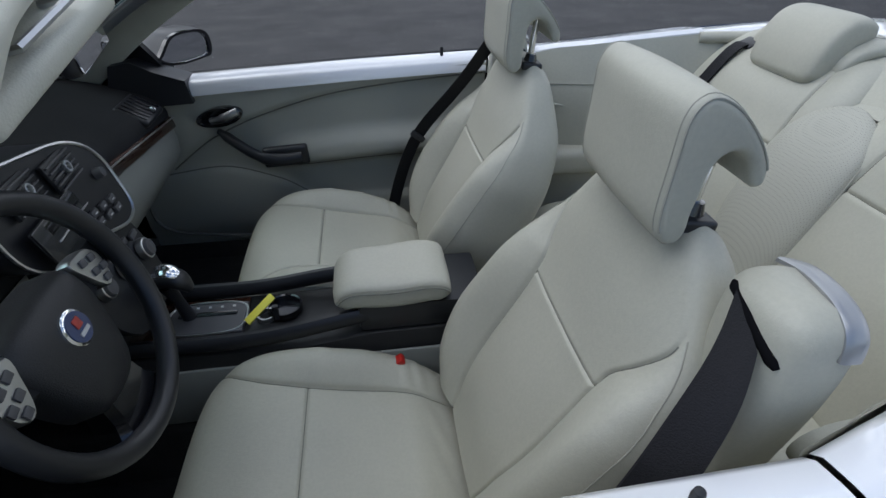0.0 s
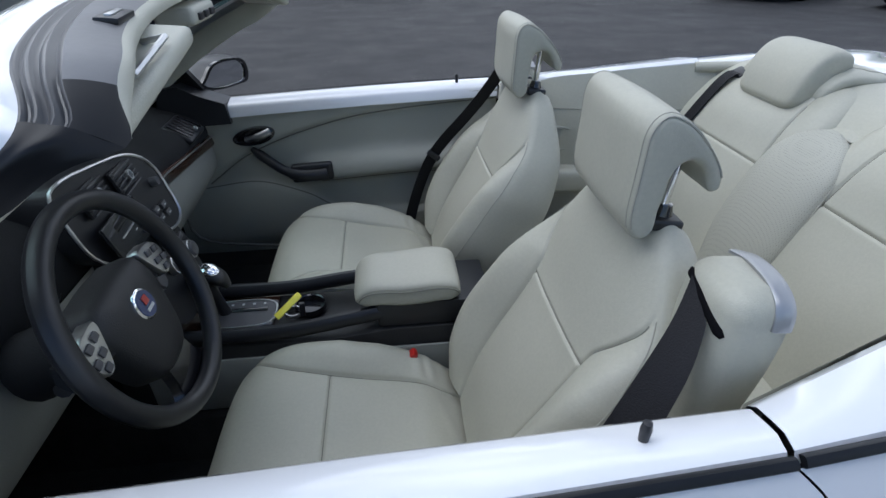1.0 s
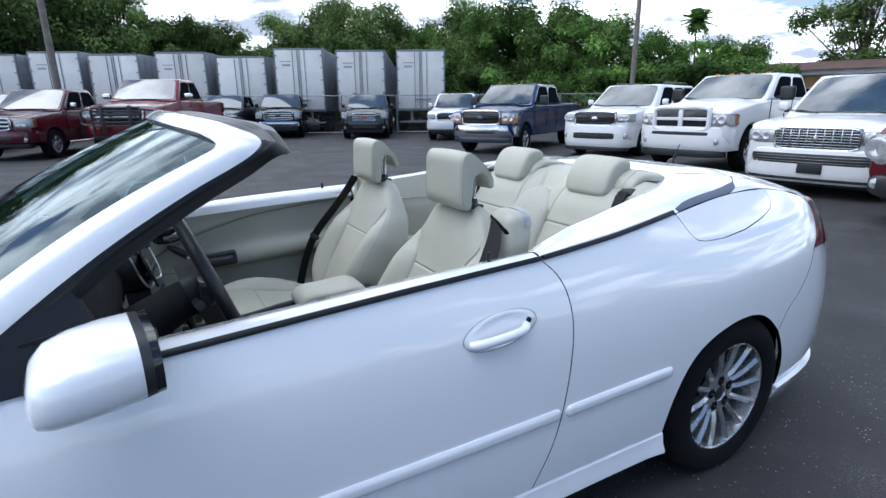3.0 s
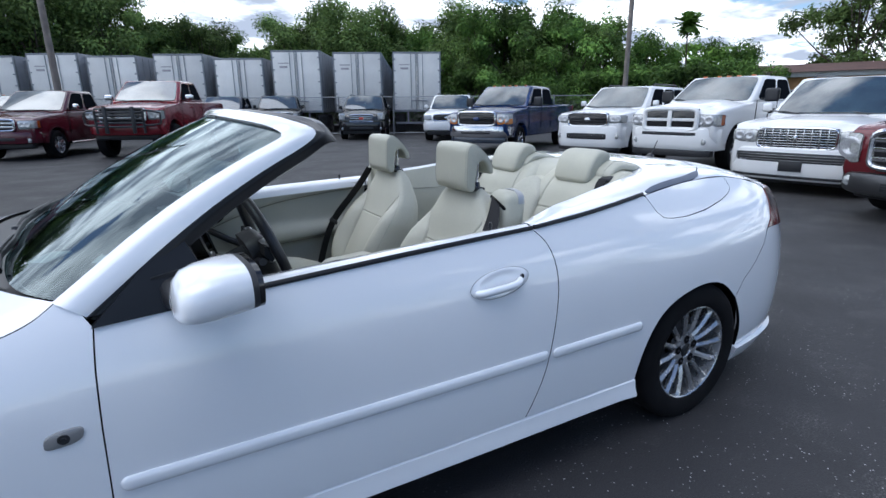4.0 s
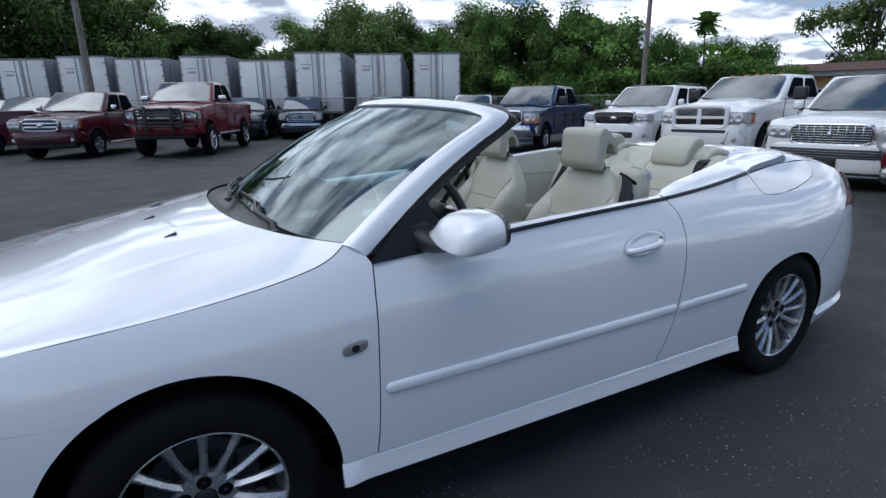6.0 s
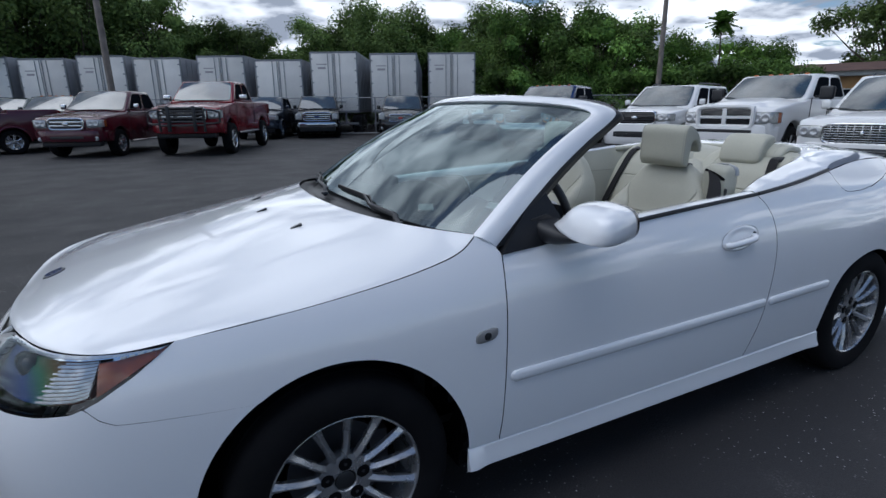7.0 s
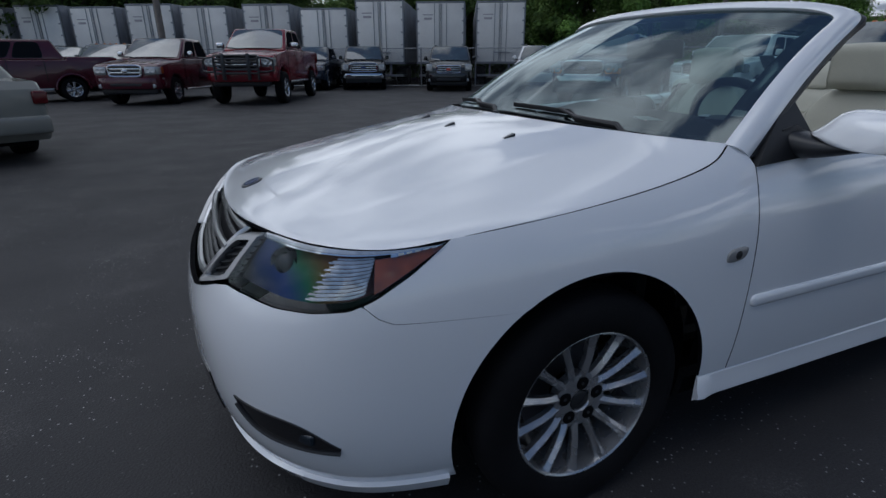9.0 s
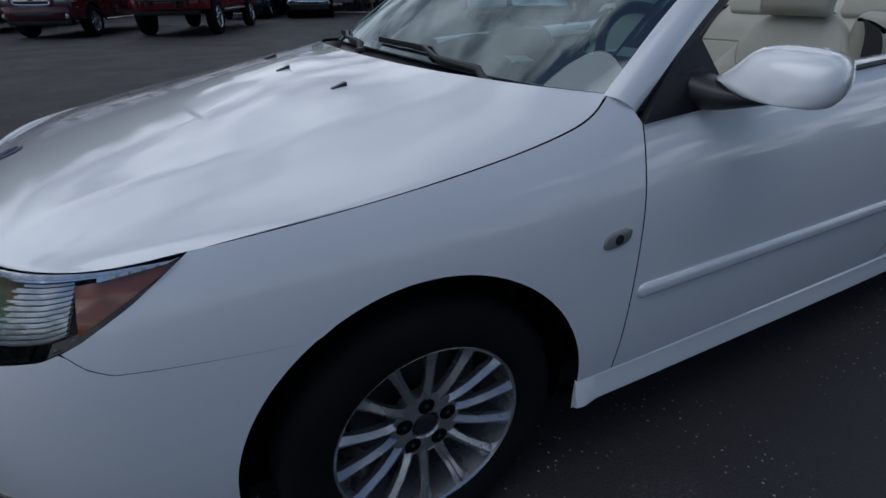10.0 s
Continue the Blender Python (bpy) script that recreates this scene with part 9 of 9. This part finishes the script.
def trailer(offset, top, lengthways=13.5, turn=0.0, mark=True):
    base = ROW_START + ROW_DIR * offset
    rz = math.degrees(math.atan2(ROW_DIR.y, ROW_DIR.x)) + turn
    T = thing("box_trailer", "white box trailer with closed rear doors, parked in a row", "trailer", pose(base.x, base.y, 0, 0, 0, rz), group="row of box trailers")
    w, floor = 2.46, 1.12
    part("box", box(w / 2, lengthways / 2 + 0.06, (top + floor) / 2, w, lengthways, top - floor, 0.03, 2), M["trailer_side"], T, "grey corrugated trailer box")
    fr = part("door_frame", merge(box(0.035, 0.0, (top + floor) / 2, 0.07, 0.12, top - floor, 0.012), box(w - 0.035, 0.0, (top + floor) / 2, 0.07, 0.12, top - floor, 0.012),
                                  box(w / 2, 0.0, top - 0.04, w, 0.122, 0.08, 0.012), box(w / 2, 0.0, floor + 0.05, w, 0.122, 0.12, 0.012)), M["trailer_frame"], T, "metal door frame")
    for k in (0, 1):
        cx = w * (0.262 + 0.476 * k)
        d = part("trailer_door", box(cx, -0.035, (top + floor) / 2, w * 0.468, 0.05, top - floor - 0.18, 0.012), M["trailer_white"], T, "white trailer door")
        for z in np.linspace(floor + 0.35, top - 0.35, 5):
            part("hinge", box(0.07 if k == 0 else w - 0.07, -0.075, z, 0.16, 0.03, 0.06, 0.008), M["trailer_frame"], d)
        for dx in (-0.06, -0.30) if k == 0 else (0.06, 0.30):
            xr = w / 2 + dx
            part("lock_rod", tube([(xr, -0.085, floor + 0.06), (xr, -0.085, top - 0.10)], 0.018, 6), M["galvanised"], d)
            part("rod_handle", box(xr + 0.10, -0.095, floor + 0.55, 0.24, 0.025, 0.05, 0.008), M["galvanised"], d)
        if mark:
            for n_, (bw, bh, z) in enumerate(((0.52, 0.05, top - 0.62), (0.40, 0.10, top - 0.80))):
                if k == 0:
                    part("faded_marking", box(cx - 0.05, -0.062, z, bw, 0.006, bh, 0.002), M["trailer_mark"], d)
    part("side_ribs", merge(*[box(w + 0.012, y, (top + floor) / 2, 0.025, 0.05, top - floor - 0.2) for y in np.arange(0.6, lengthways, 0.6)]), M["trailer_side"], T)
    part("under_guard", merge(box(w / 2, 0.02, 0.55, w * 0.92, 0.10, 0.10, 0.01), box(w * 0.3, 0.02, 0.85, 0.08, 0.08, 0.6, 0.01), box(w * 0.7, 0.02, 0.85, 0.08, 0.08, 0.6, 0.01)), M["trailer_frame"], T, "steel under-ride guard")
    for y in (1.3, 2.55):
        for x in (0.30, w - 0.30):
            part("trailer_wheel", moved(lathe([(0.10, -0.26), (0.26, -0.25), (0.30, -0.28), (0.46, -0.27), (0.50, -0.20), (0.50, 0.20), (0.46, 0.27), (0.28, 0.28), (0.1, 0.26)], 24, "x"), pose(x, y, 0.50)), M["rubber"], T)
    return T


for off, top in ((0.0, 4.07), (-3.03, 4.07), (-6.12, 4.17), (-9.0, 3.81), (-11.97, 4.03), (-15.26, 3.96), (-18.15, 4.09), (-21.2, 3.98), (-24.2, 4.08), (-27.2, 4.0), (-30.3, 4.05), (-33.3, 3.98)):
    trailer(off, top, turn=random.uniform(-1.2, 1.2), mark=off not in (-9.0, -15.26))


# ---- trees ----
def tree_meshes(seed, height, spread, leaves, leaf_size, crown_from=0.3, clumps=26):
    """Meshes of one tree: bark (trunk and limbs) and crown (many small leaves gathered in clumps)."""
    rnd = random.Random(seed)
    limbs = []
    top = Vector((rnd.uniform(-0.4, 0.4), rnd.uniform(-0.4, 0.4), height * 0.72))
    n = 8
    trunk = [Vector((0, 0, 0)).lerp(top, k / n) + Vector((rnd.uniform(-0.1, 0.1), rnd.uniform(-0.1, 0.1), 0)) * min(k, 2) for k in range(n + 1)]
    limbs.append(tube(trunk, [0.02 * height * (1 - 0.8 * k / n) + 0.03 for k in range(n + 1)], 8))
    centres = []
    for c in range(clumps):
        a, u = rnd.uniform(0, 2 * math.pi), rnd.random() ** 0.6
        h = crown_from + (1 - crown_from) * rnd.random() ** 0.8
        env = math.sin(math.pi * min(max((h - crown_from * 0.6) / (1.08 - crown_from * 0.6), 0), 1)) ** 0.7
        p = Vector((spread * u * env * math.cos(a), spread * u * env * math.sin(a), height * h * rnd.uniform(0.92, 1.05)))
        rad = rnd.uniform(0.45, 1.0) * spread * 0.36
        centres.append((p, rad))
        start = trunk[min(int(n * min(0.9, h * rnd.uniform(0.5, 0.8))), n)]
        mid = start.lerp(p, 0.55) + Vector((0, 0, -0.06 * height * rnd.random()))
        limbs.append(tube([start, mid, p], [0.006 * height + 0.02, 0.004 * height + 0.012, 0.012], 5))
    vs, fs = [], []
    for i in range(leaves):
        p, rad = centres[rnd.randrange(len(centres))]
        d = Vector((rnd.gauss(0, 1), rnd.gauss(0, 1), rnd.gauss(0, 0.75)))
        d = d.normalized() * rad * rnd.random() ** 0.45
        c = p + d
        if c.z < 0.15:
            continue
        # each leaf faces out of its clump and up, give or take
        face = (d.normalized() + Vector((rnd.gauss(0, 0.45), rnd.gauss(0, 0.45), 0.55 + rnd.gauss(0, 0.45)))).normalized()
        ax = face.cross(Vector((rnd.gauss(0, 1), rnd.gauss(0, 1), rnd.gauss(0, 1)))).normalized()
        bx = face.cross(ax).normalized()
        s = leaf_size * rnd.uniform(0.6, 1.4)
        k = len(vs)
        vs += [c - ax * s, c + bx * s * 0.45 - ax * s * 0.1, c + ax * s, c - bx * s * 0.45 + ax * s * 0.1]
        fs.append((k, k + 1, k + 2, k + 3))
    return merge(*limbs), (vs, fs)


TREE_KINDS = []
TREE_TOPS = []
for i, (h, sp, nl, ls, cf, cl, lm) in enumerate(((9.5, 4.4, 21000, 0.118, 0.10, 40, 0), (8.0, 3.6, 17000, 0.114, 0.08, 34, 0), (7.0, 3.4, 16000, 0.11, 0.10, 32, 1), (5.0, 2.8, 10500, 0.12, 0.06, 28, 2), (3.0, 2.4, 7000, 0.105, 0.02, 26, 1), (6.5, 3.3, 13000, 0.12, 0.03, 36, 0))):
    (bv_, bf_, _), (lv_, lf_) = tree_meshes(11 + i, h, sp, nl, ls, cf, cl)
    TREE_TOPS.append(max(p[2] for p in lv_))
    TREE_KINDS.append((mesh_of("tree_bark", bv_, bf_, M["bark"]), mesh_of("tree_crown", lv_, lf_, LEAF[lm], False)))


def tree(kind, x, y, scale, label, lm=None):
    t = thing("shrub" if kind == 4 else "tree", label, "shrub" if kind == 4 else "tree", pose(x, y, 0, 0, 0, random.uniform(0, 360)), group="trees behind the trailers")
    for nm, me in zip(("trunk", "crown"), TREE_KINDS[kind]):
        o = new(nm, me)
        o.parent = t
        o.scale = (scale * random.uniform(0.9, 1.15), scale * random.uniform(0.9, 1.15), scale)


def polar(az, d):
    """A place on the ground by compass angle from the y axis and distance from the lot's middle."""
    return d * math.sin(radians(az)) - 0.5, d * math.cos(radians(az)) - 2.0


DARK_T, MID_T, FRESH_T = "dark broadleaf tree behind the trailers", "green broadleaf tree at the lot's edge", "fresh green tree at the lot's edge"
# compass angle, distance, kind, height of the crown's top
for az, d, kind, top in ((-28, 44, 0, 11), (-23, 42, 0, 12), (-18, 44, 0, 12.5), (-14, 41, 1, 11.5), (-10.5, 44, 0, 13), (-7, 42, 0, 12), (-3.5, 44, 0, 11), (-1, 42, 1, 9.6), (1.5, 45, 1, 8.4), (4.2, 46, 2, 7.6), (6.2, 44, 1, 8.0), (8.0, 45, 1, 7.3), (10.0, 47, 2, 5.6),
                         (14.2, 44, 1, 8.4), (16.8, 42, 0, 9.6), (19.5, 43, 0, 10.2), (22.2, 42, 0, 9.4), (24.2, 45, 1, 8.2), (26.5, 46, 1, 8.2), (28.6, 43, 2, 7.6), (30.5, 42, 1, 7.8), (32.4, 41, 0, 9.6)):
    x, y = polar(az, d)
    tree(kind, x, y, top / TREE_TOPS[kind], DARK_T)
for az, d, kind, top in ((34.2, 38, 2, 8.2), (36.0, 40, 0, 9.0), (38.2, 38, 2, 8.6), (40.5, 38, 0, 8.3), (42.8, 37, 2, 7.7), (45.0, 38, 1, 7.4), (47.0, 39, 2, 6.6), (49.2, 42, 2, 6.6), (51.5, 44, 2, 6.0), (54.0, 43, 3, 5.9), (56.5, 45, 2, 6.3), (58.6, 46, 2, 6.0),
                         (66.5, 58, 1, 13.5), (70.5, 60, 0, 15), (75, 60, 0, 15), (80, 60, 1, 13)):
    x, y = polar(az, d)
    tree(kind, x, y, top / TREE_TOPS[kind], MID_T if kind < 3 else FRESH_T)
for az in np.arange(-30, 59, 2.6):
    x, y = polar(float(az) + random.uniform(-0.8, 0.8), random.uniform(33.5, 36) if 32 < az < 62 else random.uniform(42, 44))
    tree(4, x, y, random.uniform(0.85, 1.2), "dense green shrub at the lot's edge")
for az in np.arange(-31, 33, 3.1):
    x, y = polar(float(az) + random.uniform(-0.8, 0.8), random.uniform(45, 48))
    tree(5, x, y, random.uniform(0.95, 1.12) * (0.78 if 8.5 < az < 13 else 1.0), "dark leafy understorey tree behind the trailers")
# unseen trees added behind the viewpoint to fill reflections and bounced light
for az in np.arange(84, 330, 15):
    x, y = polar(float(az) + random.uniform(-3, 3), random.uniform(52, 64))
    tree(random.choice((2, 3)), x, y, random.uniform(0.6, 0.85), "green broadleaf tree, added out of view for reflections")


# slender tree with a tuft of feathery leaves on a bare stem
def tuft_tree(az, d, height):
    x, y = polar(az, d)
    t = thing("slender_tree", "slender young tree with a feathery tuft", "tree", pose(x, y, 0))
    part("trunk", tube([(0, 0, 0), (0.1, 0, height * 0.5), (0.0, 0.1, height * 0.93)], [0.09, 0.06, 0.03], 6), M["bark"], t)
    rnd = random.Random(5)
    vs, fs = [], []
    for k in range(70):
        a, up = rnd.uniform(0, 6.283), rnd.uniform(-0.9, 1.6)
        d_ = Vector((math.cos(a), math.sin(a), up)).normalized()
        ln = rnd.uniform(0.5, 1.05)
        side = d_.cross(Vector((0, 0, 1))).normalized()
        for q in np.linspace(0.1, 1, 14):
            c = Vector((0, 0, height * 0.93)) + d_ * (ln * q) + Vector((rnd.uniform(-0.05, 0.05), rnd.uniform(-0.05, 0.05), -0.22 * ln * q * q))
            for sg in (-1, 1):
                i = len(vs)
                tip = c + side * (sg * 0.36 * (1 - 0.45 * q)) + Vector((0, 0, -0.05))
                vs += [c, c + d_ * 0.09 + (tip - c) * 0.5, tip, c - d_ * 0.05 + (tip - c) * 0.5]
                fs.append((i, i + 1, i + 2, i + 3))
    part("crown", (vs, fs), LEAF[1], t, smooth=False)


tuft_tree(53.5, 36, 6.5)

# ---- poles, wires, fence ----
pole_spots = []
for (x, y), h, leanx, rad in (((23.3, 19.3), 11.0, 0.05, 0.13), ((-3.2, 24.0), 9.5, -0.05, 0.12)):
    pl = thing("utility_pole", "weathered wooden utility pole", "pole", pose(x, y, 0))
    part("shaft", tube([(0, 0, 0), (leanx * 0.5, 0, h / 2), (leanx, 0, h)], [rad * 1.15, rad, rad * 0.8], 12), M["pole_wood"], pl)
    part("cross_arm", box(leanx, 0, h - 0.5, 1.8, 0.10, 0.12, 0.01), M["pole_wood"], pl)
    pole_spots.append(Vector((x + leanx, y, h - 0.45)))
wire = thing("overhead_wire", "thin black overhead wires between the poles", "cable")
for off in (-0.7, 0.7):
    a, b = pole_spots[1] + Vector((off, 0, 0)), pole_spots[0] + Vector((off, 0, 0))
    part("wire", tube([a.lerp(b, k) - Vector((0, 0, 1.1 * 4 * k * (1 - k))) for k in np.linspace(0, 1, 20)], 0.014, 5), M["black_trim"], wire)

fence = thing("chain_link_fence", "galvanised chain-link fence along the trailers", "fence")
f0 = ROW_START + ROW_DIR * (-33) - ROW_BACK * 0.75
fdir = ROW_DIR
n_post = 18
for k in range(n_post):
    p = f0 + fdir * (k * 2.75)
    part("fence_post", tube([p, p + Vector((0, 0, 1.9))], 0.035, 8), M["galvanised"], fence)
for z in (1.86, 0.08):
    part("fence_rail", tube([f0 + Vector((0, 0, z)), f0 + fdir * (2.75 * (n_post - 1)) + Vector((0, 0, z))], 0.024, 6), M["galvanised"], fence)
lv, lf = [], []
span = 2.75 * (n_post - 1)
for k in np.arange(-1.8, span, 0.16):
    for sg in (0, 1):
        a0, a1 = max(k, 0), min(k + 1.78, span)
        if a1 <= a0:
            continue
        z0, z1 = (a0 - k), (a1 - k)
        if sg:
            z0, z1 = 1.78 - z0, 1.78 - z1
        p, q = f0 + fdir * a0 + Vector((0, 0, 0.08 + z0)), f0 + fdir * a1 + Vector((0, 0, 0.08 + z1))
        it = tube([p, q], 0.003, 3, False)
        i = len(lv)
        lv += it[0]
        lf += [tuple(j + i for j in f) for f in it[1]]
tagged(part("wire_mesh", (lv, lf), M["galvanised"], fence), kind="stuff")

# ---- low building behind the trees ----
bx, by = 45.2, 19.0
house = thing("low_building", "low tan building with a brown shingle roof", "building", pose(bx, by, 0, 0, 0, -66))
part("wall", box(0, 0, 1.6, 16, 9, 3.2, 0.02), M["wall_tan"], house, "tan stucco wall")
part("fascia", box(0, 0, 3.3, 17.0, 10.0, 0.32, 0.03), M["fascia_white"], house, "white fascia board")
part("roof", loft([[(-8.8, -5.3, 3.46), (8.8, -5.3, 3.46), (8.8, 5.3, 3.46), (-8.8, 5.3, 3.46)], [(-6.6, -0.4, 4.25), (6.0, -0.4, 4.25), (6.0, 0.4, 4.25), (-6.6, 0.4, 4.25)]]), M["roof_brown"], house, "brown hipped roof", smooth=False)
for x in (-5, -1.5, 2, 5.5):
    wn = part("window", box(x, -4.52, 1.7, 1.5, 0.08, 1.1, 0.02), M["shade_glass"], house)
    part("window_frame", box(x, -4.515, 1.7, 1.64, 0.05, 1.24, 0.02), M["fascia_white"], wn)


# ---- ground ----
g = bpy.data.meshes.new("ground")
g.from_pydata([(-400, -400, 0), (400, -400, 0), (400, 400, 0), (-400, 400, 0)], [], [(0, 1, 2, 3)])
g.materials.append(M["asphalt"])
tagged(new("ground", g), "dark worn asphalt of a car lot", "ground", kind="structure")
